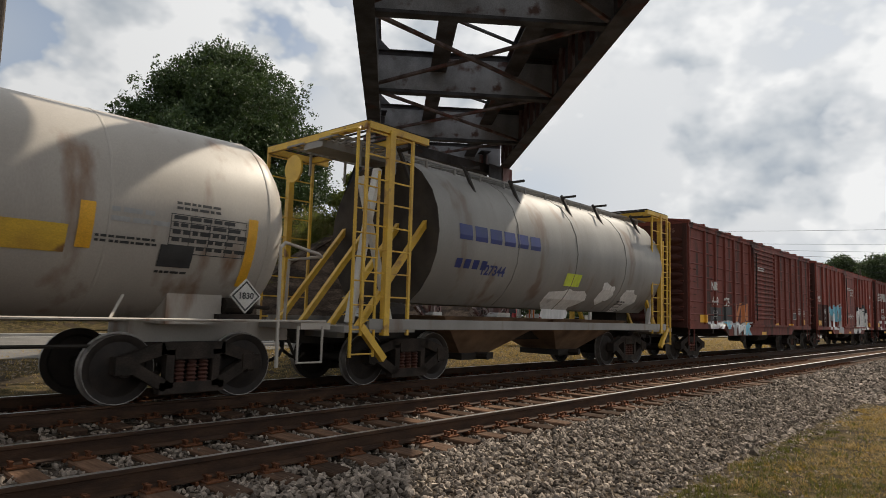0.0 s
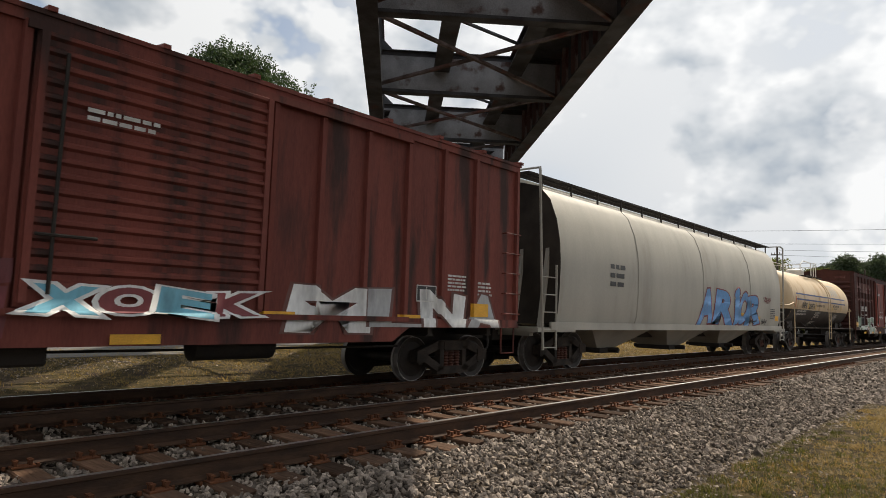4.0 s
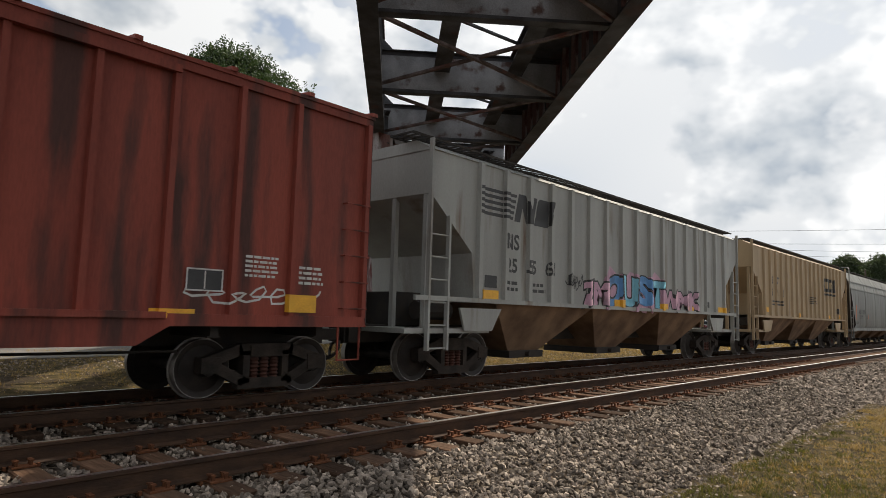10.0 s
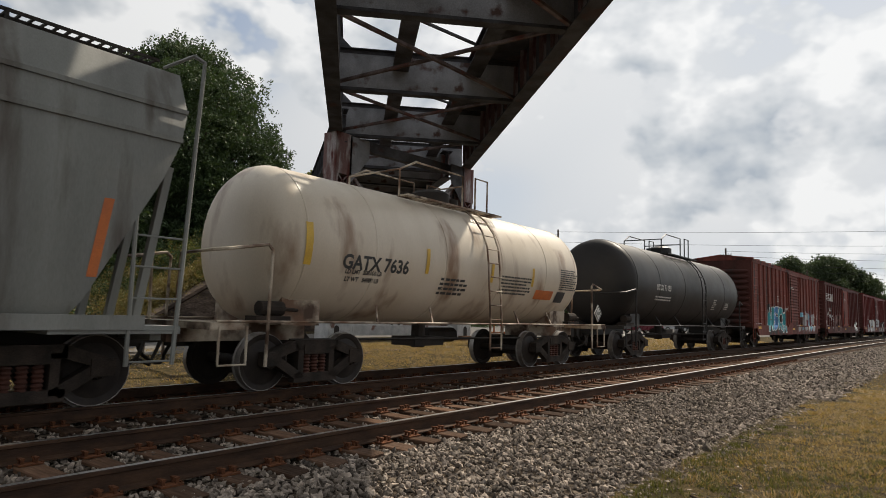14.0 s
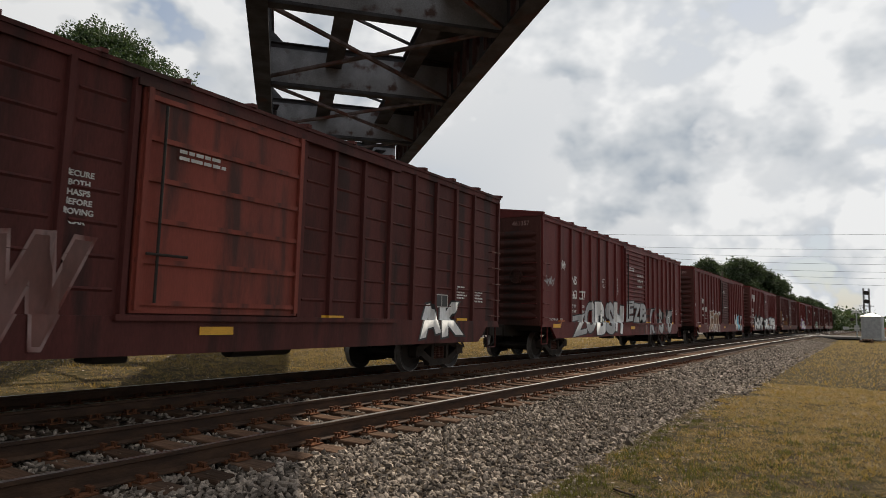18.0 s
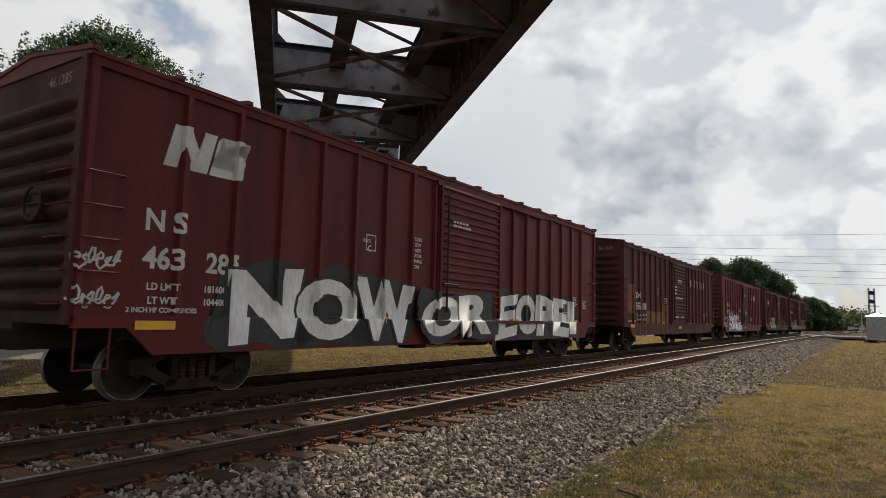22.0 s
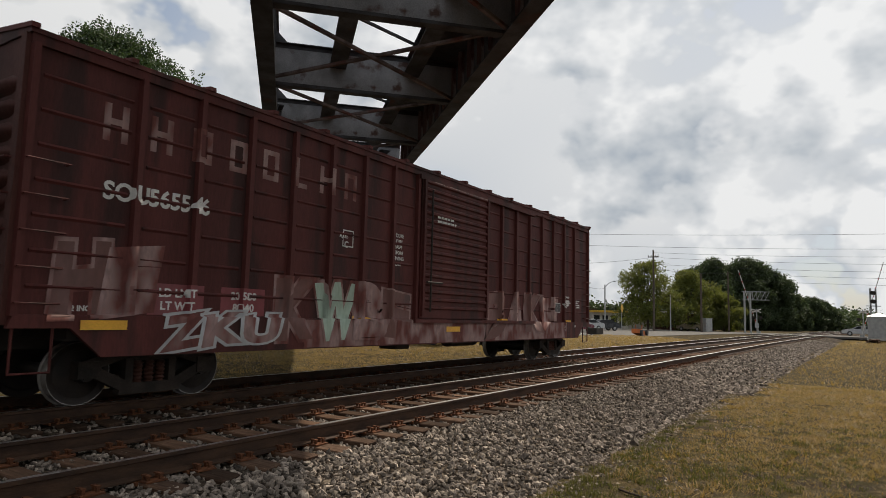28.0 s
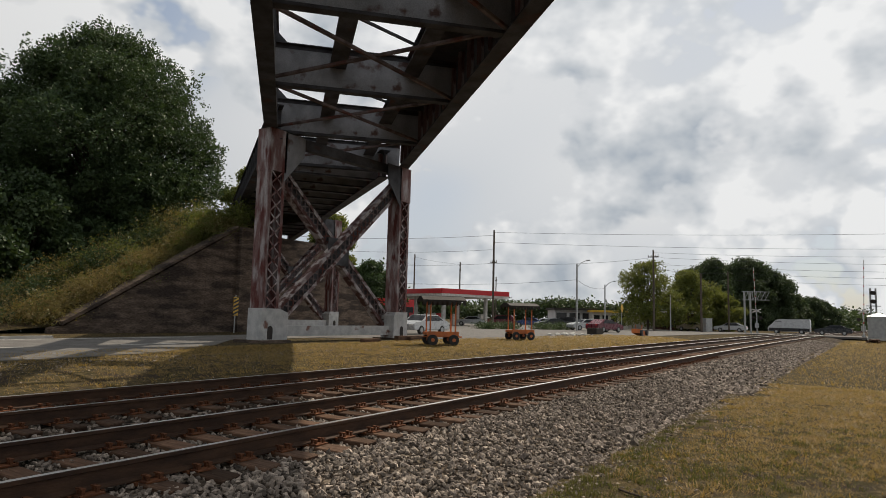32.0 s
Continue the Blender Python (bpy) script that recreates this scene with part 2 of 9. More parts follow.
M["spring"] = material("spring_steel", (0.09, 0.04, 0.03), 0.75, 0, (0.05, 0.03, 0.025), 5, bump=0.2, spec=0.15)
M["wheel"] = material("wheel_steel", (0.024, 0.02, 0.018), 0.6, 0.0, (0.042, 0.033, 0.028), 5, bump=0.1, spec=0.2)
M["tread"] = material("wheel_tread", (0.30, 0.28, 0.26), 0.5, 0.6, (0.2, 0.18, 0.165), 5, bump=0.02)
M["white"] = material("white_paint", (0.66, 0.65, 0.62), 0.6, 0, (0.5, 0.48, 0.45), 2.5, 9, bump=0.05)
M["black_paint"] = material("black_paint", (0.03, 0.03, 0.032), 0.6, 0, (0.05, 0.05, 0.05), 3, bump=0.05)
M["yellow"] = material("yellow_reflector", (0.85, 0.45, 0.03), 0.5, 0, (0.7, 0.36, 0.03), 4, bump=0.05)
M["yellow_paint"] = material("yellow_paint", (0.72, 0.46, 0.05), 0.5, 0, (0.55, 0.33, 0.05), 3, bump=0.05, color3=(0.25, 0.13, 0.05), scale3=2.5, mix3=(0.62, 0.7))
M["orange"] = material("orange_paint", (0.6, 0.16, 0.03), 0.6, 0, (0.42, 0.12, 0.04), 3, bump=0.05)
M["rust_tan"] = material("rusty_tan_paint", (0.27, 0.135, 0.06), 0.75, 0, (0.19, 0.085, 0.04), 1.5, 9, fine=25, fine_amount=0.25, bump=0.12, color3=(0.09, 0.035, 0.025), scale3=2.0, mix3=(0.56, 0.68), spec=0.2)
M["cream"] = material("tank_cream", (0.65, 0.505, 0.325), 0.55, 0, (0.56, 0.42, 0.26), 0.7, 8, fine_amount=0.06, bump=0.04, color3=(0.42, 0.26, 0.12), scale3=1.3, mix3=(0.58, 0.72), stretch=(1.3, 1, 0.35))
M["tank_white"] = material("tank_white", (0.69, 0.61, 0.50), 0.42, 0, (0.58, 0.495, 0.385), 0.7, 8, fine_amount=0.06, bump=0.04, color3=(0.26, 0.16, 0.10), scale3=1.3, mix3=(0.56, 0.72), stretch=(1.3, 1, 0.35))
M["tank_grey"] = material("tank_grey", (0.47, 0.43, 0.38), 0.5, 0, (0.38, 0.34, 0.30), 0.7, 8, fine_amount=0.08, bump=0.04, color3=(0.22, 0.13, 0.08), scale3=1.3, mix3=(0.57, 0.70), stretch=(1.3, 1, 0.35))
M["tank_black"] = material("tank_black", (0.015, 0.015, 0.016), 0.5, 0, (0.03, 0.027, 0.025), 1, bump=0.04, spec=0.3)
M["hopper_grey"] = material("hopper_grey", (0.36, 0.365, 0.34), 0.6, 0, (0.27, 0.27, 0.255), 0.8, 9, fine_amount=0.1, bump=0.06, color3=(0.15, 0.105, 0.075), scale3=1.5, mix3=(0.59, 0.75), stretch=(1.8, 1, 0.24))
M["hopper_dull"] = material("hopper_dull", (0.25, 0.255, 0.238), 0.62, 0, (0.18, 0.182, 0.17), 0.8, 9, fine_amount=0.12, bump=0.06, color3=(0.10, 0.085, 0.07), scale3=1.5, mix3=(0.56, 0.72), stretch=(1.8, 1, 0.24))
M["tank_sill"] = material("tank_sill_rusty", (0.5, 0.43, 0.34), 0.6, 0, (0.17, 0.10, 0.065), 1.6, 9, (0.42, 0.6), fine_amount=0.15, bump=0.06, color3=(0.08, 0.05, 0.035), scale3=2.2, mix3=(0.5, 0.62), spec=0.2)
M["hopper_tan"] = material("hopper_tan", (0.42, 0.31, 0.185), 0.62, 0, (0.34, 0.245, 0.145), 0.8, 9, fine_amount=0.1, bump=0.06, color3=(0.19, 0.13, 0.085), scale3=0.9, mix3=(0.6, 0.75), stretch=(1.4, 1, 0.25))
M["hopper_pale"] = material("hopper_pale", (0.44, 0.415, 0.355), 0.6, 0, (0.36, 0.338, 0.29), 0.8, 9, fine_amount=0.08, bump=0.05, color3=(0.28, 0.25, 0.20), scale3=0.8, mix3=(0.6, 0.78), stretch=(1.2, 1, 0.3))
M["hopper_silver"] = material("hopper_silver", (0.29, 0.278, 0.26), 0.55, 0.0, (0.22, 0.21, 0.196), 0.8, 9, fine_amount=0.08, bump=0.05, color3=(0.17, 0.125, 0.10), scale3=1.3, mix3=(0.57, 0.68), stretch=(1.4, 1, 0.3))
M["rust_low"] = material("rusty_hopper_bottom", (0.27, 0.175, 0.11), 0.8, 0, (0.14, 0.09, 0.06), 1.5, 8, bump=0.15, spec=0.15)
# hopper end sheets in shade: the darkness is in this colour
M["shaded_end"] = material("shaded_end_sheet", (0.07, 0.058, 0.048), 0.8, 0, (0.035, 0.03, 0.026), 1.5, 8, bump=0.1, spec=0.15)
M["blue"] = material("blue_stripe", (0.018, 0.03, 0.17), 0.5, 0, (0.025, 0.04, 0.14), 4, bump=0.03)
M["bark"] = material("bark", (0.085, 0.065, 0.05), 0.95, 0, (0.05, 0.038, 0.03), 5, bump=0.8, bump_scale=12, stretch=(1, 1, 0.25), spec=0.05)
M["leaf"] = leaf_material("leaf_dark_green", (0.042, 0.07, 0.03), (0.06, 0.088, 0.036), through=0.2)
M["leaf_light"] = leaf_material("leaf_yellow_green", (0.115, 0.13, 0.038), (0.085, 0.11, 0.032))
M["leaf_far"] = leaf_material("leaf_far_green", (0.045, 0.068, 0.034), (0.065, 0.088, 0.042), through=0.25)
M["weed"] = leaf_material("weed_dry", (0.2, 0.155, 0.07), (0.12, 0.122, 0.046), through=0.3, island=0.5)
M["pole"] = material("pole_wood", (0.11, 0.085, 0.065), 0.9, 0, (0.07, 0.055, 0.045), 4, bump=0.3, stretch=(1, 1, 0.2))
M["cable"] = material("cable_black", (0.05, 0.052, 0.055), 0.7)
M["galv"] = material("galvanised_steel", (0.42, 0.43, 0.43), 0.5, 0.6, (0.33, 0.34, 0.34), 3, bump=0.05)
M["red_sign"] = material("canopy_red", (0.55, 0.025, 0.03), 0.4, 0, (0.45, 0.02, 0.025), 2, bump=0.02)
M["glass_dark"] = material("dark_glass", (0.02, 0.022, 0.025), 0.08, 0, (0.03, 0.032, 0.035), 2, bump=0.0, fine_amount=0)
M["tyre"] = material("tyre_rubber", (0.02, 0.02, 0.02), 0.85, 0, (0.035, 0.033, 0.03), 6, bump=0.2)
for key, c in dict(car_white=(0.75, 0.75, 0.74), car_black=(0.02, 0.022, 0.025), car_silver=(0.42, 0.43, 0.44), car_red=(0.11, 0.012, 0.022), car_blue=(0.04, 0.07, 0.2), car_tan=(0.35, 0.29, 0.2)).items():
    M[key] = material(key, c, 0.28, 0.1, tuple(v * 0.9 for v in c), 2, bump=0.0, fine_amount=0.03)
for key, c in dict(g_blue=(0.10, 0.27, 0.55), g_teal=(0.04, 0.32, 0.36), g_white=(0.78, 0.77, 0.75), g_black=(0.02, 0.02, 0.022), g_pink=(0.55, 0.32, 0.42), g_green=(0.33, 0.55, 0.06), g_lime=(0.62, 0.72, 0.06),
                   g_maroon=(0.2, 0.035, 0.04), g_grey=(0.42, 0.42, 0.42), g_sky=(0.18, 0.48, 0.62), g_orange=(0.55, 0.17, 0.04), g_tan=(0.34, 0.2, 0.12), g_brown=(0.13, 0.045, 0.033), g_mint=(0.33, 0.42, 0.33), g_purple=(0.3, 0.12, 0.38)).items():
    M[key] = material("spray_" + key[2:], c, 0.65, 0, tuple(v * 0.8 + 0.03 for v in c), 1.6, 8, fine=14, fine_amount=0.15, bump=0.04, color3=tuple(v * 0.45 + 0.03 for v in c), scale3=2.2, mix3=(0.6, 0.72), stretch=(1, 1, 0.4))

# ---- mesh helpers ----


def box(bm, x0, x1, y0, y1, z0, z1, m=None):
    vs = [bm.verts.new((x, y, z)) for z in (z0, z1) for y in (y0, y1) for x in (x0, x1)]
    if m is not None:
        for v in vs:
            v.co = m @ v.co
    for f in ((0, 2, 3, 1), (4, 5, 7, 6), (0, 1, 5, 4), (1, 3, 7, 5), (3, 2, 6, 7), (2, 0, 4, 6)):
        bm.faces.new([vs[i] for i in f])
    return vs


def tube(bm, p, q, r, n=8, r2=None, caps=True):
    p, q = Vector(p), Vector(q)
    r2 = r if r2 is None else r2
    d = (q - p).normalized()
    a = d.orthogonal().normalized()
    b = d.cross(a)
    ring = [[bm.verts.new(c + (a * math.cos(i * 2 * math.pi / n) + b * math.sin(i * 2 * math.pi / n)) * rr) for i in range(n)] for c, rr in ((p, r), (q, r2))]
    for i in range(n):
        bm.faces.new((ring[0][i], ring[0][(i + 1) % n], ring[1][(i + 1) % n], ring[1][i]))
    if caps:
        bm.faces.new(ring[0][::-1])
        bm.faces.new(ring[1])


def pipe(bm, pts, r, n=6):
    """One bent round bar through the points."""
    pts = [Vector(p) for p in pts]
    rings = []
    a = None
    for i, p in enumerate(pts):
        d0 = (p - pts[i - 1]).normalized() if i else (pts[1] - p).normalized()
        d1 = (pts[i + 1] - p).normalized() if i + 1 < len(pts) else d0
        d = (d0 + d1).normalized() if (d0 + d1).length > 1e-3 else d1
        a = d.orthogonal() if a is None else a - d * a.dot(d)
        if a.length < 1e-3:
            a = d.orthogonal()
        a.normalize()
        c = d.cross(a)
        rings.append([bm.verts.new(p + (a * math.cos(k * 2 * math.pi / n) + c * math.sin(k * 2 * math.pi / n)) * r) for k in range(n)])
    for p, q in zip(rings[:-1], rings[1:]):
        for k in range(n):
            bm.faces.new((p[k], p[(k + 1) % n], q[(k + 1) % n], q[k]))
    bm.faces.new(rings[0][::-1])
    bm.faces.new(rings[-1])


def bar(bm, p, q, w, h):
    """A rectangular bar from p to q: w across, h upwards."""
    p, q = Vector(p), Vector(q)
    d = (q - p).normalized()
    side = d.cross(Vector((0, 0, 1)))
    side = side.normalized() if side.length > 1e-4 else Vector((1, 0, 0))
    up = side.cross(d).normalized()
    vs = [bm.verts.new(c + side * sx * w / 2 + up * sz * h / 2) for c in (p, q) for sx, sz in ((-1, -1), (1, -1), (1, 1), (-1, 1))]
    for f in ((0, 1, 2, 3), (7, 6, 5, 4), (0, 4, 5, 1), (1, 5, 6, 2), (2, 6, 7, 3), (3, 7, 4, 0)):
        bm.faces.new([vs[i] for i in f])


def prism(bm, outline, a0, a1, axis="y"):
    """Extrudes an outline (pairs) along an axis: 'y' pairs are (x, z), 'x' pairs (y, z), 'z' pairs (x, y)."""
    put = {"y": lambda u, v, a: (u, a, v), "x": lambda u, v, a: (a, u, v), "z": lambda u, v, a: (u, v, a)}[axis]
    r0, r1 = [[bm.verts.new(put(u, v, a)) for u, v in outline] for a in (a0, a1)]
    n = len(outline)
    for i in range(n):
        bm.faces.new((r0[i], r0[(i + 1) % n], r1[(i + 1) % n], r1[i]))
    bm.faces.new(r0[::-1])
    bm.faces.new(r1)


def lathe(bm, profile, n=24, axis="y", centre=(0, 0, 0)):
    """Turns (offset along the axis, radius) pairs about the axis."""
    rings = []
    for o, r in profile:
        ring = []
        for i in range(n):
            a = 2 * math.pi * i / n
            c, s = math.cos(a) * r, math.sin(a) * r
            ring.append(bm.verts.new(Vector(centre) + Vector({"y": (c, o, s), "x": (o, c, s), "z": (c, s, o)}[axis])))
        rings.append(ring)
    for a, b in zip(rings[:-1], rings[1:]):
        for i in range(n):
            bm.faces.new((a[i], a[(i + 1) % n], b[(i + 1) % n], b[i]))
    bm.faces.new(rings[0][::-1])
    bm.faces.new(rings[-1])


def mesh_of(name, bm, *mats, smooth=False):
    bmesh.ops.recalc_face_normals(bm, faces=bm.faces)
    me = bpy.data.meshes.new(name)
    if smooth:
        for f in bm.faces:
            f.smooth = True
        for e in bm.edges:
            if len(e.link_faces) == 2 and e.calc_face_angle() > 0.6:
                e.smooth = False
    bm.to_mesh(me)
    bm.free()
    for m in mats:
        me.materials.append(M[m] if isinstance(m, str) else m)
    return me


def part(name, bm, mat, parent=None, label="", smooth=False, at=None):
    """Links a bmesh (or a ready mesh) as one mesh object under a thing or a part."""
    me = bm if isinstance(bm, bpy.types.Mesh) else mesh_of(name, bm, mat, smooth=smooth)
    ob = new(name, me)
    ob.parent = parent
    if at is not None:
        ob.matrix_basis = at if isinstance(at, Matrix) else Matrix.Translation(at)
    if label:
        ob["label"] = label
    return ob


def B():
    return bmesh.new()


def thing(name, label, category, at=None, group="", kind=""):
    ob = new(name)
    ob.empty_display_size = 0.2
    if at is not None:
        ob.matrix_basis = at if isinstance(at, Matrix) else Matrix.Translation(at)
    return tagged(ob, label, category, group, kind)


CACHE = {}


def cached(key, make):
    if key not in CACHE:
        CACHE[key] = make()
    return CACHE[key]

# ---- the plan: tracks along x, far side +y, rail tops at z = 0 ----
CURVE = -0.00018059
Y_NEAR, Y_FAR = 6.10, 9.534
GROUND_FAR, GROUND_NEAR = -0.10, -0.50


def bend(x):
    """How far the line has swung aside at x, and its heading."""
    if x <= 0:
        return 0.0, 0.0
    if x <= 200:
        return CURVE * x * x, 2 * CURVE * x
    return CURVE * 40000 + 400 * CURVE * (x - 200), 400 * CURVE


def along(x, y, z=0.0):
    """The pose on a line y metres aside from the origin's, turned with the track."""
    off, head = bend(x)
    return Matrix.Translation((x - y * head, y + off, z)) @ Matrix.Rotation(head, 4, "Z")


def strip(name, profile, xs, mats, smooth=False):
    """Sweeps a (y, z) profile along the bent line. mats: one name, or one a profile span."""
    bm = B()
    rows = []
    for x in xs:
        off, head = bend(x)
        rows.append([bm.verts.new((x - y * head, y + off, z)) for y, z in profile])
    for a, b in zip(rows[:-1], rows[1:]):
        for i in range(len(profile) - 1):
            bm.faces.new((a[i], b[i], b[i + 1], a[i + 1]))
    return mesh_of(name, bm, mats, smooth=smooth)


XS = [-1500, -600, -250, -120, -80] + list(range(-60, 340, 5)) + [360, 420, 500, 700, 1000, 1600]
ground = tagged(new("ground", strip("ground", [(-1800, -0.9), (-300, -0.6), (-30, -0.5), (-8, -0.5), (-2, -0.5), (1, -0.5), (3, -0.5), (7, -0.62), (11, -0.5), (12.6, -0.33), (14.5, -0.16), (17, -0.10), (40, -0.10), (120, -0.1), (400, 0.0), (1800, 1.0)], XS, "grass_ground")),
                "dry yellow-green grass and bare earth", "ground", kind="structure")
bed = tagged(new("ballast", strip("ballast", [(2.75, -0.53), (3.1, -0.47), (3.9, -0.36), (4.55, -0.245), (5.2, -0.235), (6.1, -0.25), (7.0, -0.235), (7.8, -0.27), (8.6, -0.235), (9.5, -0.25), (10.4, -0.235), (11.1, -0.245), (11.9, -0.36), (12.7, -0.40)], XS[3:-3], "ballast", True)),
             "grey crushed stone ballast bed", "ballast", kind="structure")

RAIL_PROFILE = [(-0.07, -0.185), (0.07, -0.185), (0.07, -0.172), (0.012, -0.15), (0.012, -0.045), (0.036, -0.035), (0.036, -0.006), (0.028, -0.001), (-0.028, -0.001), (-0.036, -0.006), (-0.036, -0.035), (-0.012, -0.045), (-0.012, -0.15), (-0.07, -0.172), (-0.07, -0.185)]
tracks = []
for y, what in ((Y_NEAR, "empty railroad track with rusty-sided rails on wooden ties"), (Y_FAR, "railroad track that carries the freight train")):
    tr = thing("railroad_track", what, "railroad track", kind="structure")
    tracks.append(tr)
    for s in (-0.755, 0.755):
        r = part("rail", strip("rail", [(y + s + a, b) for a, b in RAIL_PROFILE], XS[2:-2], "rail", True), None, tr)
        part("running_surface", strip("running_surface", [(y + s - 0.03, 0.0), (y + s + 0.03, 0.0)], XS[2:-2], "rail_top"), None, r, "bright worn top of the rail")


def tie_mesh(seed):
    rnd = random.Random(seed)
    bm = B()
    vs = box(bm, -0.115, 0.115, -1.3, 1.3, -0.37, -0.19)
    for v in vs:
        v.co += Vector((rnd.uniform(-.012, .012), rnd.uniform(-.05, .05), rnd.uniform(-.012, .006)))
    bmesh.ops.bevel(bm, geom=bm.edges[:], offset=0.012, segments=1, affect="EDGES")
    return mesh_of("tie", bm, "tie")


def plate_mesh():
    bm = B()
    box(bm, -0.10, 0.10, -0.19, 0.19, -0.19, -0.176)
    for sx in (-1, 1):
        for yy in (-0.14, -0.085, 0.085, 0.14):
            box(bm, sx * 0.06 - 0.012, sx * 0.06 + 0.012, yy - 0.012, yy + 0.012, -0.176, -0.135)
            box(bm, sx * 0.06 - 0.02, sx * 0.06 + 0.02, yy - 0.018, yy + 0.022, -0.14, -0.126)
    # rail anchors beside the tie
    for sx in (-1, 1):
        box(bm, sx * 0.135 - 0.012, sx * 0.135 + 0.012, -0.1, 0.1, -0.21, -0.18)
    return mesh_of("tie_plate", bm, "plate")


TIES = [tie_mesh(i) for i in range(5)]
PLATE = plate_mesh()
rnd = random.Random(4)


def lay_ties():
    for tr, y in zip(tracks, (Y_NEAR, Y_FAR)):
        x = 0.3
        while x < 62:
            t = part("tie", TIES[rnd.randrange(5)], None, tr, at=along(x, y, rnd.uniform(-.012, .008)) @ Matrix.Rotation(rnd.uniform(-.03, .03), 4, "Z"))
            if x < 30:
                for s in (-0.755, 0.755):
                    part("tie_plate", PLATE, None, t, at=(0, s, 0.002))
            x += 0.52 + rnd.uniform(-.03, .03)
        bm = B()
        while x < 330:
            box(bm, -0.115, 0.115, -1.3, 1.3, -0.36, -0.19, along(x, y))
            x += 0.53
        x = 0.3 - 0.52
        while x > -70:
            box(bm, -0.115, 0.115, -1.3, 1.3, -0.36, -0.19, along(x, y))
            x -= 0.53
        tagged(part("far_ties", bm, "tie", tr), kind="stuff")


def scatter(name, templates, places, mat, parent, label="", category=""):
    """Joins many small pieces, each a template turned and scaled, into one mesh. places: arrays (n, 3), sizes (n,)."""
    pts, size = places
    g = np.random.default_rng(len(pts))
    n = len(pts)
    pick = g.integers(0, len(templates), n)
    vs, fs, base = [], [], 0
    for k, (tv, tf) in enumerate(templates):
        sel = np.nonzero(pick == k)[0]
        if not len(sel):
            continue
        q = g.normal(size=(len(sel), 4))
        q /= np.linalg.norm(q, axis=1)[:, None]
        w, x, y, z = q.T
        R = np.stack([1 - 2 * (y * y + z * z), 2 * (x * y - z * w), 2 * (x * z + y * w), 2 * (x * y + z * w), 1 - 2 * (x * x + z * z), 2 * (y * z - x * w),
                      2 * (x * z - y * w), 2 * (y * z + x * w), 1 - 2 * (x * x + y * y)], 1).reshape(-1, 3, 3)
        v = np.einsum("nij,mj->nmi", R, tv) * size[sel][:, None, None] + pts[sel][:, None, :]
        f = tf[None] + (np.arange(len(sel)) * len(tv))[:, None, None] + base
        vs.append(v.reshape(-1, 3))
        fs.append(f.reshape(-1, 3))
        base += len(sel) * len(tv)
    return tri_mesh(name, np.concatenate(vs), np.concatenate(fs), mat, parent, label, category)


def tri_mesh(name, v, f, mat, parent=None, label="", category="", smooth=False):
    me = bpy.data.meshes.new(name)
    me.vertices.add(len(v))
    me.vertices.foreach_set("co", v.astype(np.float32).ravel())
    me.loops.add(len(f) * 3)
    me.loops.foreach_set("vertex_index", f.astype(np.int32).ravel())
    me.polygons.add(len(f))
    me.polygons.foreach_set("loop_start", np.arange(0, len(f) * 3, 3, dtype=np.int32))
    me.polygons.foreach_set("use_smooth", np.zeros(len(f), dtype=bool))
    me.update(calc_edges=True)
    me.materials.append(M[mat])
    ob = new(name, me)
    ob.parent = parent
    return tagged(ob, label, category, kind="stuff")


def stone_templates():
    out = []
    g = np.random.default_rng(5)
    for _ in range(7):
        bm = B()
        bmesh.ops.create_icosphere(bm, subdivisions=1, radius=1)
        v = np.array([list(x.co) for x in bm.verts]) * g.uniform(0.55, 1.35, (len(bm.verts), 1)) * g.uniform(0.5, 1.3, (1, 3))
        f = np.array([[x.index for x in p.verts] for p in bm.faces])
        bm.free()
        out.append((v, f))
    return out


def bend_np(x):
    return np.where(x > 0, CURVE * x * x, 0)


def bed_height(y):
    return np.interp(y, [-30, 2.4, 2.75, 3.1, 3.9, 4.55, 5.2, 6.1, 7.0, 7.8, 8.6, 9.5, 10.4, 11.1, 11.9, 12.6, 14.5, 17], [-.5, -.52, -.53, -.47, -.36, -.245, -.235, -.25, -.235, -.27, -.235, -.25, -.235, -.245, -.36, -.36, -.18, -.1])


def lay_stones():
    g = np.random.default_rng(9)
    tpl = stone_templates()

    def area(n, x0, x1, y0, y1, s0, s1, power=1.6):
        x = x0 + (x1 - x0) * g.random(n) ** power
        y = y0 + (y1 - y0) * g.random(n)
        return x, y, g.uniform(s0, s1, n)

    sets = [area(17000, 1.5, 20, 2.5, 4.9, 0.016, 0.042), area(12000, 18, 75, 2.3, 4.9, 0.035, 0.075, 1.2), area(9000, 1.0, 24, 4.8, 7.5, 0.018, 0.038), area(8000, 1.0, 32, 7.4, 11.2, 0.02, 0.04), area(3500, 1.0, 40, 11.0, 12.9, 0.018, 0.035),
            area(2600, 2, 26, 1.5, 2.75, 0.012, 0.03), area(9000, 2, 14, -3, 2.6, 0.006, 0.017), area(5000, 3, 45, 12.6, 17.5, 0.014, 0.032), area(34, 3, 30, 2.6, 4.4, 0.05, 0.095)]
    x, y, s = [np.concatenate(c) for c in zip(*sets)]
    z = bed_height(y) + s * 0.25
    # the stone lies below the ties' tops between the rails
    pts = np.stack([x, y + bend_np(x), z], 1)
    scatter("ballast_stones", tpl, (pts, s), "stone", None, "loose grey crushed stones on the track bed", "ballast stones")


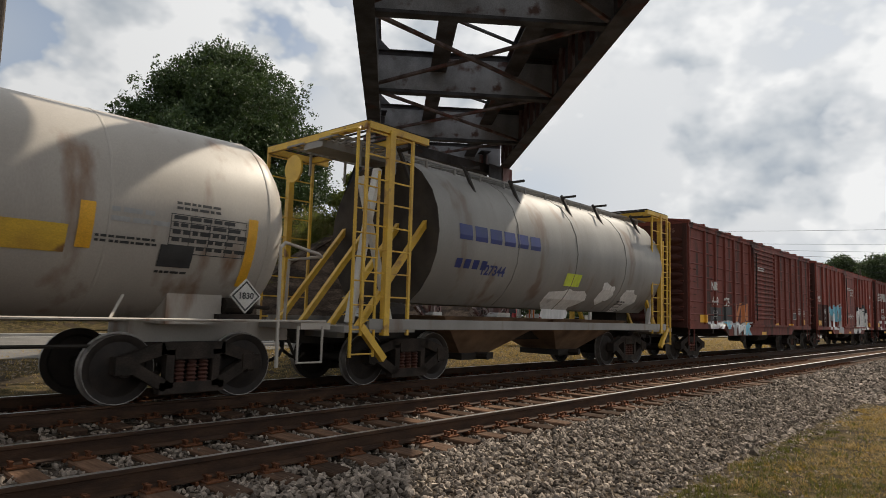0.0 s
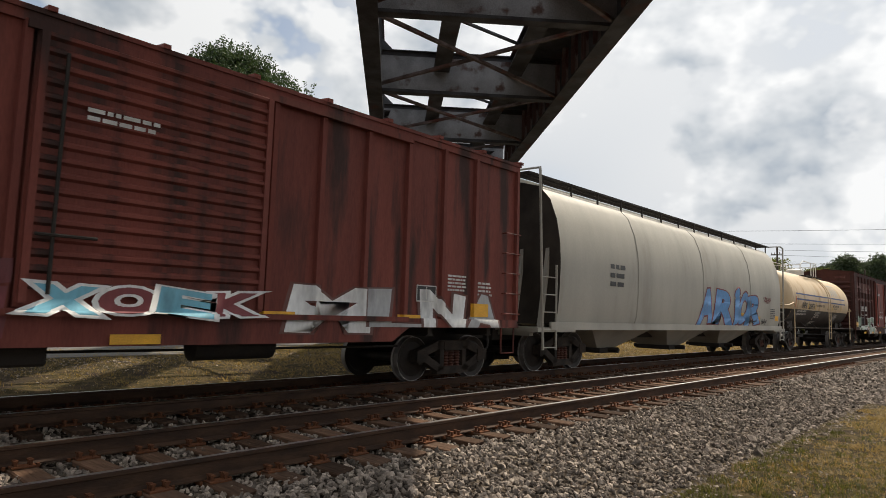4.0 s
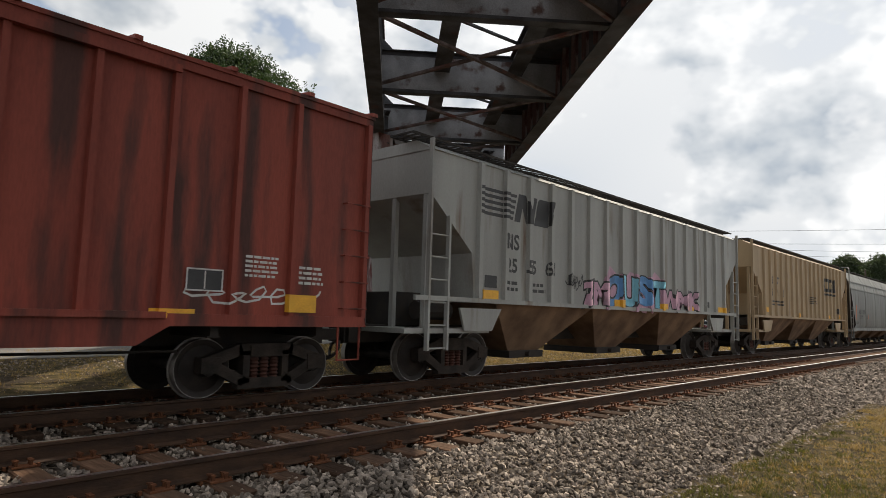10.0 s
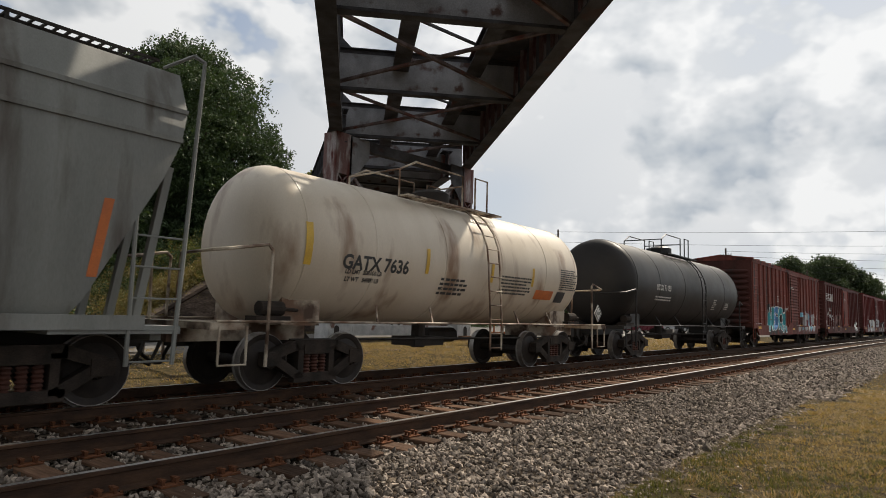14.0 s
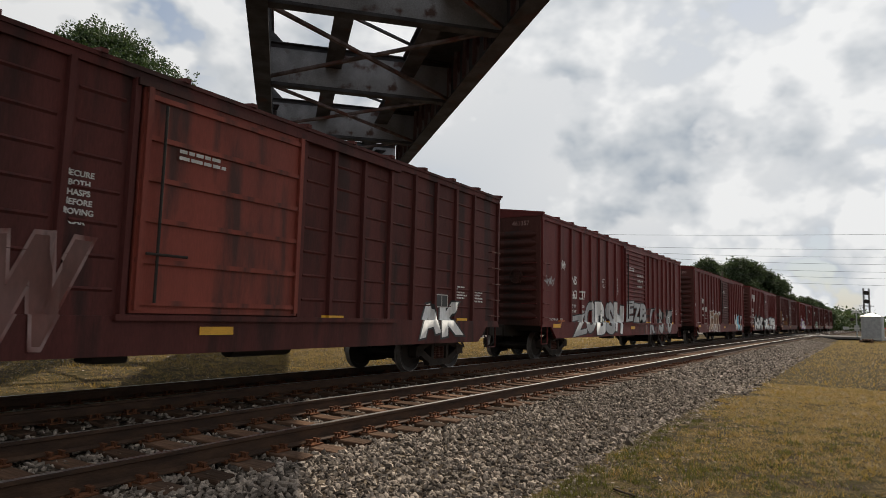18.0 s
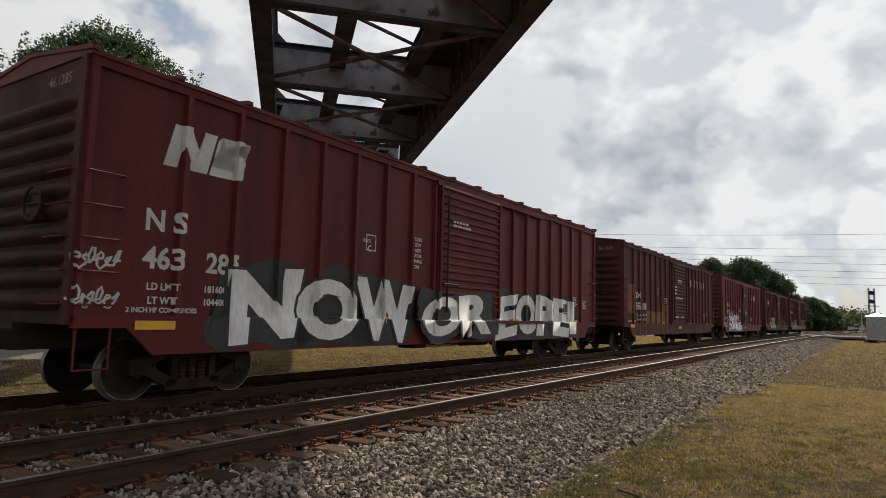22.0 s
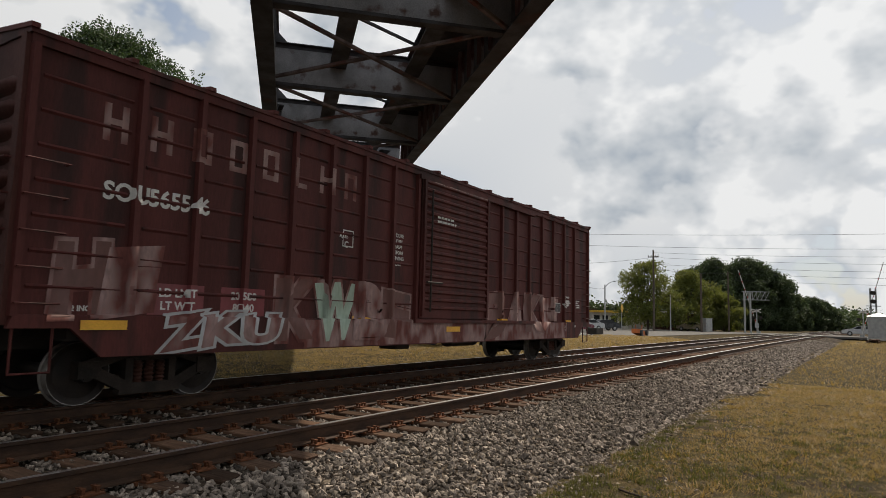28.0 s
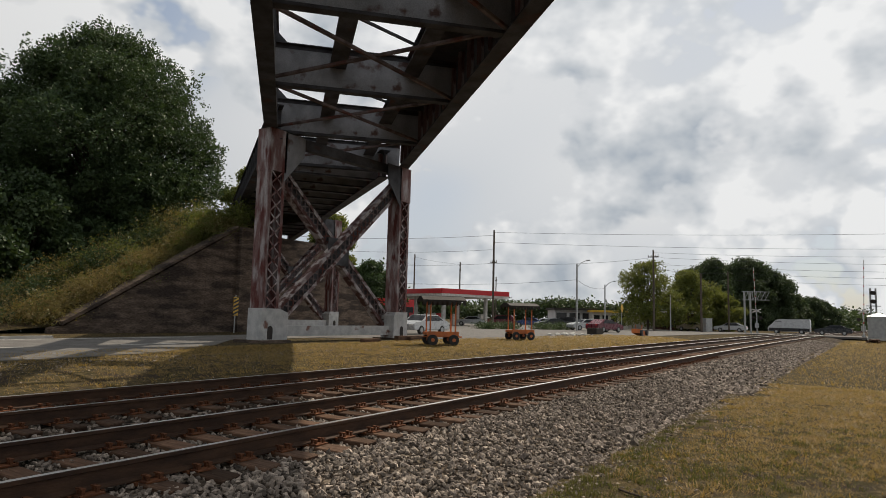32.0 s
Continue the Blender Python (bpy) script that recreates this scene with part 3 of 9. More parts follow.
def lay_grass():
    """Short dry blades on the near verge, and sparser ones past the tracks."""
    g = np.random.default_rng(21)

    def blades(n, x0, x1, y0, y1, h0, h1, power):
        x = x0 + (x1 - x0) * g.random(n) ** power
        y = y0 + (y1 - y0) * g.random(n)
        return x, y, g.uniform(h0, h1, n)

    sets = [blades(400000, 2.0, 22, -10, 2.75, 0.012, 0.042, 1.5), blades(120000, 18, 95, -40, 2.7, 0.03, 0.075, 1.4), blades(150000, 3, 60, 12.8, 21, 0.02, 0.06, 1.2)]
    x, y, h = [np.concatenate(c) for c in zip(*sets)]
    near = y < 5
    patch = 0.5 * np.sin(x * 1.3 + 2 * np.sin(y * 0.9)) + 0.5 * np.sin(y * 1.7 + x * 0.6) + 0.8 * np.sin(x * 4.1 + y * 2.3) * np.sin(y * 5.3 - x) + g.normal(0, 0.6, len(x))
    # the edge by the stones is ragged
    edge = 2.35 + 0.25 * np.sin(x * 0.9) + 0.22 * np.sin(x * 2.3 + 1) + 0.15 * np.sin(x * 5.1) + g.normal(0, 0.12, len(x))
    cell = g.normal(size=(240, 240))
    patch += 1.5 * cell[(x / 0.11).astype(int) % 240, (y / 0.11).astype(int) % 240]
    keep = (patch > 1.3 - 3.4 * np.clip((x - 4.5) / 10, 0, 1)) & (~near | (y < edge))
    x, y, h = x[keep], y[keep], h[keep]
    h *= 1 + 0.8 * (np.sin(x * 2.1 + y * 3.3) * np.sin(y * 2.7 - x * 1.1) > 0.55)
    z = np.interp(y, [-30, 3, 11, 12.6, 14.5, 17, 40], [-.5, -.5, -.5, -.33, -.16, -.1, -.1])
    n = len(x)
    a = g.random(n) * math.pi * 2
    lean = g.uniform(0.4, 2.2, n) * h
    w = h * 0.05 + 0.0013 + 0.00028 * x
    yy = y + bend_np(x)
    base = np.stack([x, yy, z], 1)
    side = np.stack([np.cos(a), np.sin(a), 0 * a], 1) * w[:, None]
    tip = base + np.stack([-np.sin(a) * lean, np.cos(a) * lean, h], 1)
    v = np.stack([base - side, base + side, tip], 1).reshape(-1, 3)
    tri_mesh("grass", v, np.arange(n * 3).reshape(-1, 3), "grass", None, "short dry grass blades on the verge", "grass")
    # green weeds in small tufts, thickest by the stones
    k = 9000
    cx = 2.2 + 12.5 * g.random(k)
    cy = 2.7 - 7 * g.random(k) ** 1.4
    keep = g.normal(0, 1, k) + 0.4 * np.sin(cx * 2.3 + cy) * np.sin(cy * 1.9 - cx) > .25 + .2 * (cx - 6)
    cx, cy = cx[keep], cy[keep]
    per = 14
    k = len(cx) * per
    big = np.repeat(g.uniform(.4, 1.25, len(cx)), per)
    x = np.repeat(cx, per) + g.normal(0, .05, k) * big
    y = np.repeat(cy, per) + g.normal(0, .05, k) * big
    a = g.random(k) * math.pi * 2
    h = g.uniform(.02, .07, k) * big
    lean = g.uniform(.2, 1.1, k) * h
    w = .0026 + .0003 * x
    base = np.stack([x, y + bend_np(x), 0 * x - .5], 1)
    side = np.stack([np.cos(a), np.sin(a), 0 * a], 1) * w[:, None]
    mid = base + np.stack([-np.sin(a) * lean * .4, np.cos(a) * lean * .4, h * .65], 1)
    tip = base + np.stack([-np.sin(a) * lean, np.cos(a) * lean, h], 1)
    v = np.stack([base - side, base + side, mid + side * .8, mid - side * .8, tip], 1).reshape(-1, 3)
    f = (np.arange(k)[:, None, None] * 5 + np.array([[0, 1, 2], [0, 2, 3], [3, 2, 4]])).reshape(-1, 3)
    tri_mesh("green_weeds", v, f, "grass_green", None, "low green weed tufts among the dry grass", "weeds")


# ---- road and lot ----
def flat(name, outline, z, mat, label, category="road"):
    bm = B()
    top = [bm.verts.new((x, y, z)) for x, y in outline]
    low = [bm.verts.new((x, y, z - 0.25)) for x, y in outline]
    bm.faces.new(top)
    for i in range(len(outline)):
        bm.faces.new((top[i], low[i], low[(i + 1) % len(outline)], top[(i + 1) % len(outline)]))
    return tagged(new(name, mesh_of(name, bm, mat)), label, category, kind="structure")


road = flat("road", [(-60, 17.6), (8, 18), (12, 18.6), (17, 21.8), (20.5, 25.2), (27, 25.6), (31, 22.6), (37, 19.4), (60, 16.2), (88, 14.2), (96, 12.5), (100, -60), (110, -60), (109, 14), (112, 40), (118, 90), (70, 95), (60, 60), (47, 46), (31, 31.5), (24, 30), (14.5, 29.4), (-60, 29)], GROUND_FAR + 0.02, "asphalt", "worn grey asphalt street and forecourt")
bm = B()
for x in range(-40, 24, 6):
    box(bm, x, x + 2.6, 23.3, 23.45, GROUND_FAR + 0.02, GROUND_FAR + 0.026)
part("lane_marking", bm, "line", road, "faded white lane dashes")
bm = B()
box(bm, -60, 21, 28.6, 28.72, GROUND_FAR + 0.02, GROUND_FAR + 0.026)
part("edge_line", bm, "line", road, "faded white edge line")
bm = B()
box(bm, -60, 14.5, 29.4, 29.6, GROUND_FAR - 0.1, GROUND_FAR + 0.13)
tagged(new("kerb", mesh_of("kerb", bm, "concrete_light")), "pale concrete kerb along the street", "kerb", kind="structure")

# ---- the old railway bridge ----
Z_B = 9.9
bridge = thing("railway_bridge", "old riveted steel girder bridge on a laced tower, rusty and peeling", "bridge")


def bridge_axes(angle, origin):
    a = radians(angle)
    u, v = Vector((math.sin(a), math.cos(a), 0)), Vector((math.cos(a), -math.sin(a), 0))
    m = Matrix.Identity(4)
    m.col[0], m.col[1], m.col[3] = (*u, 0), (*v, 0), (*origin, 1)
    m.col[2] = (0, 0, 1, 0)
    return m


def girder(m, u0, u1, v, inside, label):
    """A plate girder: web, flanges, and stiffeners on both faces."""
    bm = B()
    box(bm, u0, u1, v - 0.02, v + 0.02, Z_B, Z_B + 2.3, m)
    g = part("girder", bm, "steel", bridge, label)
    for z0, z1, w, kind in ((Z_B - 0.06, Z_B, 0.30, "flange"), (Z_B + 2.3, Z_B + 2.36, 0.30, "flange"), (Z_B, Z_B + 0.16, 0.06, "flange_angle"), (Z_B + 2.14, Z_B + 2.3, 0.06, "flange_angle")):
        bm = B()
        box(bm, u0, u1, v - w, v + w, z0, z1, m)
        part(kind, bm, "steel", g)
    bm = B()
    box(bm, -0.05, 0.05, -0.2, 0.2, Z_B + 0.16, Z_B + 2.14)
    box(bm, -0.012, 0.012, -0.26, 0.26, Z_B + 0.16, Z_B + 2.14)
    stiff = mesh_of("stiffener", bm, "steel_red" if inside < 0 else "steel")
    u = u0 + 0.6
    while u < u1:
        part("stiffener", stiff, None, g, at=m @ Matrix.Translation((u, v, 0)))
        u += 1.28
    return g


def beam_mesh(v0, v1, rivets=True):
    bm = B()
    z0, z1 = Z_B, Z_B + 1.65
    box(bm, -0.18, 0.18, v0, v1, z0 - 0.03, z0)
    box(bm, -0.18, 0.18, v0, v1, z1, z1 + 0.03)
    for s in (-1, 1):
        box(bm, s * 0.015, s * 0.03, v0, v1, z0, z0 + 0.15)
        box(bm, s * 0.015, s * 0.03, v0, v1, z1 - 0.15, z1)
    # knee gussets by the girders
    for va, vb in ((v0, v0 + 0.75), (v1, v1 - 0.75)):
        prism(bm, [(va, z1), (vb, z1), (va, z1 + 0.75)] if va < vb else [(va, z1), (va, z1 + 0.75), (vb, z1)], -0.012, 0.012, "x")
    if rivets:
        n = int((v1 - v0) / 0.13)
        for i in range(n):
            vv = v0 + (i + 0.5) * (v1 - v0) / n
            for z in (z0 + 0.045, z0 + 0.11, z1 - 0.08):
                box(bm, -0.045, -0.03, vv - 0.022, vv + 0.022, z - 0.022, z + 0.022)
            box(bm, -0.14, -0.11, vv - 0.016, vv + 0.016, z0 - 0.045, z0 - 0.03)
            box(bm, 0.11, 0.14, vv - 0.016, vv + 0.016, z0 - 0.045, z0 - 0.03)
    return mesh_of("floor_beam", bm, "steel")


def stringer(m, u0, u1, v, w=0.32):
    bm = B()
    box(bm, u0, u1, v - 0.012, v + 0.012, Z_B + 0.95, Z_B + 1.62, m)
    box(bm, u0, u1, v - w, v + w, Z_B + 0.92, Z_B + 0.95, m)
    box(bm, u0, u1, v - w * 0.6, v + w * 0.6, Z_B + 1.62, Z_B + 1.66, m)
    return part("stringer", bm, "steel", bridge)


M1 = bridge_axes(43.5, (0, 0, 0))
VL, VR = -1.05, 6.35
girder(M1, -26, 30.6, VL, 1, "weathered grey riveted plate girder")
girder(M1, -26, 36.8, VR, -1, "weathered grey riveted plate girder")
beam1 = beam_mesh(VL, VR)
bm = B()
box(bm, -0.015, 0.015, VL, VR, Z_B, Z_B + 1.65)
web1 = mesh_of("web_plate", bm, "steel_light")
us = [17.85 + 6.65 * k for k in range(-6, 4)]
for u in us:
    fb = part("floor_beam", beam1, None, bridge, at=M1 @ Matrix.Translation((u, 0, 0)))
    part("web_plate", web1, None, fb, "grey painted web plate, coloured paler for light off the ground")
for u in us[:-1]:
    for v in (1.55, 4.45):
        stringer(M1, u + 0.02, u + 6.63, v)
    # crossed bracing from girder to girder under each bay
    for ua, ub, off in ((u, u + 6.6, 0.10), (u + 6.6, u, 0.24)):
        bm = B()
        bar(bm, M1 @ Vector((ua, VL, Z_B + off)), M1 @ Vector((ub, VR, Z_B + off)), 0.13, 0.10)
        part("brace", bm, "steel_brace", bridge)
    bm = B()
    bar(bm, M1 @ Vector((u + 1.6, 1.55, Z_B + 1.3)), M1 @ Vector((u + 1.6, 4.45, Z_B + 1.3)), 0.12, 0.1)
    bar(bm, M1 @ Vector((u + 2.6, 1.55, Z_B + 1.3)), M1 @ Vector((u + 4.6, 4.45, Z_B + 1.3)), 0.10, 0.08)
    part("strut", bm, "steel", bridge)
# the closed solid floor bay along the far girder
bm = B()
box(bm, -20, 36.2, 4.8, VR - 0.05, Z_B + 1.68, Z_B + 1.74, M1)
part("deck_plate", bm, "steel", bridge)

# the second span swings aside
L1, R1 = Vector((20.6, 22.6, 0)), Vector((29.9, 22.1, 0))
# its girders are shallower and seat a little lower
M2 = Matrix.Translation((0, 0, Z_B - 0.45)) @ Matrix.Diagonal((1, 1, 0.68, 1)) @ Matrix.Translation((0, 0, -Z_B)) @ bridge_axes(35.8, (20.2, 22.4, 0))
V2 = 7.0
girder(M2, 0.2, 40, 0.0, 1, "rusty riveted plate girder")
girder(M2, 6.0, 46, V2, -1, "rusty riveted plate girder")
beam2 = beam_mesh(0, V2, False)
bm = B()
box(bm, -0.015, 0.015, 0, V2, Z_B, Z_B + 1.65)
web2 = mesh_of("web_plate", bm, "steel_light")
for k in range(13):
    fb = part("floor_beam", beam2, None, bridge, at=M2 @ Matrix.Translation((7.5 + 2.6 * k, 0, 0)))
    part("web_plate", web2, None, fb, "grey painted web plate, coloured paler for light off the ground")
for v in (1.4, 2.8, 4.2, 5.6):
    stringer(M2, 7.5, 42, v, 0.22)
bm = B()
box(bm, 7.5, 44, 0.1, V2 - 0.1, Z_B + 1.68, Z_B + 1.74, M2)
part("deck_plate", bm, "steel", bridge)


def lacing(bm, p0, p1, across, pitch, w=0.07, t=0.025):
    """Crossed lacing bars on a face: from p0 to p1, across is the vector over the face."""
    p0, p1, across = Vector(p0), Vector(p1), Vector(across)
    n = max(1, round((p1 - p0).length / pitch))
    for i in range(n):
        a, b = p0.lerp(p1, i / n), p0.lerp(p1, (i + 1) / n)
        for s, e in ((a, b + across), (a + across, b)):
            d = (e - s).normalized()
            nrm = (p1 - p0).cross(across).normalized()
            sd = d.cross(nrm) * w / 2
            vs = [bm.verts.new(c + sd * k + nrm * t * q) for c in (s, e) for k, q in ((-1, 0), (1, 0), (1, 1), (-1, 1))]
            for f in ((0, 1, 2, 3), (7, 6, 5, 4), (0, 4, 5, 1), (1, 5, 6, 2), (2, 6, 7, 3), (3, 7, 4, 0)):
                bm.faces.new([vs[i2] for i2 in f])


def tower_leg(x, y, top=Z_B - 0.06, wx=0.95, wy=0.8, mat="steel_red", flare=0.0):
    z0 = 0.0
    leg = None
    for s in (-1, 1):
        bm = B()
        box(bm, x + s * wx / 2 - 0.02, x + s * wx / 2 + 0.02, y - wy / 2, y + wy / 2, z0, top)
        if leg is None:
            leg = part("leg", bm, mat, bridge, "rust-red laced steel column")
        else:
            part("side_plate", bm, mat, leg)
        for t in (-1, 1):
            bm = B()
            box(bm, x + s * (wx / 2 - 0.08) - 0.08, x + s * (wx / 2 - 0.08) + 0.08, y + t * wy / 2 - 0.015, y + t * wy / 2 + 0.015, z0, top)
            part("corner_angle", bm, mat, leg)
    for t in (-1, 1):
        bm = B()
        lacing(bm, (x - wx / 2 + 0.12, y + t * (wy / 2 + 0.02), 1.4), (x - wx / 2 + 0.12, y + t * (wy / 2 + 0.02), top - 2.0), (wx - 0.24, 0, 0), 0.62)
        part("lacing", bm, mat, leg)
    bm = B()
    box(bm, x - wx / 2 - 0.04, x + wx / 2 + 0.04, y - wy / 2 - 0.04, y + wy / 2 + 0.04, top - 2.0, top)
    part("head_plate", bm, mat, leg)
    # the grey foot, with its arched hand hole
    bm = B()
    e = 0.06
    xa, xb = x - wx / 2 - e + min(flare, 0), x + wx / 2 + e + max(flare, 0)
    prism(bm, [(xa, GROUND_FAR + 0.12), (xb, GROUND_FAR + 0.12), (xb, 1.4 if flare <= 0 else 1.25), (x + wx / 2 + e, 1.45), (x - wx / 2 - e, 1.45), (xa, 1.4 if flare >= 0 else 1.25)], y - wy / 2 - e, y + wy / 2 + e)
    foot = part("foot", bm, "steel_grey", leg, "pale grey painted foot plates")
    bm = B()
    hole = [(x - 0.16, GROUND_FAR + 0.14), (x + 0.16, GROUND_FAR + 0.14), (x + 0.16, 0.5)] + [(x + 0.16 * math.cos(a), 0.5 + 0.16 * math.sin(a)) for a in (0.5, 1.05, 1.57, 2.1, 2.64)] + [(x - 0.16, 0.5)]
    prism(bm, hole, y - wy / 2 - e - 0.006, y - wy / 2 - e + 0.01)
    part("hand_hole", bm, "black", leg)
    bm = B()
    for i in range(9):
        for j in range(9):
            xx, zz2 = xa + 0.06 + i * (xb - xa - 0.12) / 8, 0.15 + j * 0.14
            if abs(xx - x) > 0.2 or zz2 > 0.75:
                box(bm, xx - 0.018, xx + 0.018, y - wy / 2 - e - 0.018, y - wy / 2 - e, zz2 - 0.018, zz2 + 0.018)
    part("rivets", bm, "steel_grey", leg)
    bm = B()
    box(bm, x - 0.95, x + 0.95, y - 0.85, y + 0.85, GROUND_FAR - 0.3, GROUND_FAR + 0.12)
    part("footing", bm, "concrete", leg)
    return leg


def laced_brace(p, q, w=0.7, mat="brace_paint"):
    p, q = Vector(p), Vector(q)
    d = (q - p).normalized()
    up = Vector((0, 1, 0)).cross(d).normalized() * w / 2
    b = None
    for s in (-1, 1):
        bm = B()
        bar(bm, p + up * s, q + up * s, 0.42, 0.05)
        if b is None:
            b = part("cross_brace", bm, mat, bridge, "laced diagonal brace with peeling grey and red paint")
        else:
            part("flange_plate", bm, mat, b)
        for t in (-1, 1):
            bm = B()
            bar(bm, p + up * s * 0.84 + Vector((0, t * 0.21, 0)), q + up * s * 0.84 + Vector((0, t * 0.21, 0)), 0.03, 0.17)
            part("flange_angle", bm, mat, b)
    for t in (-1, 1):
        bm = B()
        lacing(bm, p - up * 0.7 + Vector((0, 0.2 * t, 0)), q - up * 0.7 + Vector((0, 0.2 * t, 0)), up * 1.4, 0.4, 0.07)
        part("lacing", bm, "steel_brace", b)
    bm = B()
    bar(bm, p, q, 0.03, w * 0.98)
    part("web_plate", bm, "steel", b)


def bent(lx, ly, rx, ry):
    tower_leg(lx, ly, flare=0.55)
    tower_leg(rx, ry, flare=-0.2)
    laced_brace((lx + 0.5, ly + 0.46, 8.3), (rx - 0.5, ry + 0.46, 0.9))
    laced_brace((rx - 0.45, ry, 8.6), (lx + 0.5, ly, 0.9))
    bm = B()
    bar(bm, (lx, ly, 0.42), (rx, ry, 0.42), 0.35, 0.5)
    part("strut", bm, "steel_grey", bridge, "pale grey painted tie beam")
    bm = B()
    bar(bm, (lx + 0.45, ly, Z_B - 0.32), (rx - 0.45, ry, Z_B - 0.32), 0.4, 0.5)
    part("cap_beam", bm, "steel", bridge)
    bm = B()
    mx, mz = (lx + rx) / 2, 4.5
    prism(bm, [(mx - 0.8, mz - 0.7), (mx + 0.8, mz - 0.7), (mx + 0.8, mz + 0.7), (mx - 0.8, mz + 0.7)], ly - 0.27, ly - 0.25)
    part("gusset", bm, "steel", bridge)
    for x, y in ((lx, ly), (rx, ry)):
        bm = B()
        s = 1 if x == lx else -1
        prism(bm, [(x + s * 0.4, 7.4), (x + s * 1.7, 8.9), (x + s * 1.7, Z_B - 0.1), (x + s * 0.4, Z_B - 0.1)] if s > 0 else [(x - 0.4, 7.4), (x - 0.4, Z_B - 0.1), (x - 1.7, Z_B - 0.1), (x - 1.7, 8.9)], y - 0.44, y - 0.42)
        part("gusset", bm, "steel_light" if s > 0 else "steel", bridge)


bent(20.45, 22.9, 29.65, 22.25)
bent(34.6, 40.6, 43.9, 40.3)


def timber(x0, x1, y0, y1, z1, mat="tie"):
    bm = B()
    box(bm, x0, x1, y0, y1, GROUND_FAR - 0.02, z1)
    bmesh.ops.bevel(bm, geom=bm.edges[:], offset=0.02, segments=1, affect="EDGES")
    tagged(new("timber", mesh_of("timber", bm, mat)), "old dark timber lying in the grass by the bridge", "timber", "timbers by the bridge")


timber(28.2, 31.4, 20.9, 21.2, 0.16)
timber(28.9, 31.0, 20.6, 20.85, 0.1)
timber(24.6, 25.9, 20.3, 20.6, 0.08)

# ---- abutment, wing walls and embankment ----
wall = thing("abutment", "stained concrete abutment with a sloping wing wall", "abutment", kind="structure")
bm = B()
prism(bm, [(17.0, -0.6), (30.5, -0.6), (30.5, 6.7), (28.3, 6.7), (25.6, 5.1), (17.6, 0.35), (17.0, 0.2)], 34.6, 35.4)
part("wing_wall", bm, "concrete", wall, "dark stained concrete wing wall with a sloping top")
bm = B()
prism(bm, [(25.4, 5.1), (28.2, 6.75), (28.2, 6.95), (25.4, 5.3)], 34.45, 35.5)
prism(bm, [(17.4, 0.35), (25.4, 5.1), (25.4, 5.3), (17.4, 0.55)], 34.45, 35.5)
part("coping", bm, "concrete", wall)
for k in range(9):
    # board marks end under the sloping top
    z = 0.5 + k * 0.68
    bm = B()
    box(bm, 17.9 + (z - 0.1) * 1.69, 30.4, 34.582, 34.6, z, z + 0.035)
    part("form_seam", bm, "concrete", wall)
for x in (20.4, 23.2, 26.0):
    bm = B()
    box(bm, x, x + 0.03, 34.584, 34.6, -0.3, (x - 17.9) / 1.69)
    part("form_seam", bm, "concrete", wall)
bm = B()
box(bm, 28.4, 30.45, 34.3, 34.6, -0.4, 6.9)
part("pilaster", bm, "concrete", wall, "stained concrete corner pilaster")
bm = B()
prism(bm, [(30.5, 35.4), (30.5, 34.6), (40.5, 47.6), (51, 47.6), (51, 48.8), (39.8, 48.8)], -0.6, 8.6, "z")
part("abutment_face", bm, "concrete", wall)
bm = B()
prism(bm, [(51, -0.6), (62, -0.6), (62, 1.4), (51, 6.6)], 47.7, 48.6)
part("wing_wall", bm, "concrete", wall, "stained concrete wing wall with a sloping top")


def hill():
    """The earth bank behind the wing wall."""
    bm = B()
    xs = [-40, -10, 5, 10, 14, 17, 20, 23, 25.6, 28.3, 31, 36]
    ys = [35.3, 37, 40, 46, 60, 90]
    top = [-.1, -.1, -.1, 0.0, 0.1, 0.35, 2.1, 3.9, 5.2, 6.8, 7.4, 8.6]
    grid = [[bm.verts.new((x, y + (0 if y < 36 else random.uniform(-.4, .4)), min(9.6, t + (0 if t < 0 else 0.16 * (y - 35.3))) - (0.12 if y < 36 else 0) + (0 if y < 36 else random.uniform(-.15, .15)))) for y in ys] for x, t in zip(xs, top)]
    for a, b in zip(grid[:-1], grid[1:]):
        for i in range(len(ys) - 1):
            bm.faces.new((a[i], b[i], b[i + 1], a[i + 1]))
    tagged(new("embankment", mesh_of("embankment", bm, "grass_ground", smooth=True)), "grassy railway embankment behind the wing wall", "embankment", kind="structure")


hill()

# ---- plants ----


def crown_points(g, lobes, per):
    """Points through rough-edged lobes, thinned inside: centres and outward directions."""
    out = []
    for cx, cy, cz, rx, ry, rz in lobes:
        d = g.normal(size=(per, 3))
        d /= np.linalg.norm(d, axis=1)[:, None]
        r = 0.45 + 0.55 * g.random(per) ** 0.5
        rough = 1 + 0.22 * np.sin(d[:, 0] * 5 + cx) * np.sin(d[:, 1] * 6 + cy) + 0.15 * np.sin(d[:, 2] * 9 + cz)
        out.append(np.array([cx, cy, cz]) + d * (r * rough)[:, None] * np.array([rx, ry, rz]))
    return np.concatenate(out)


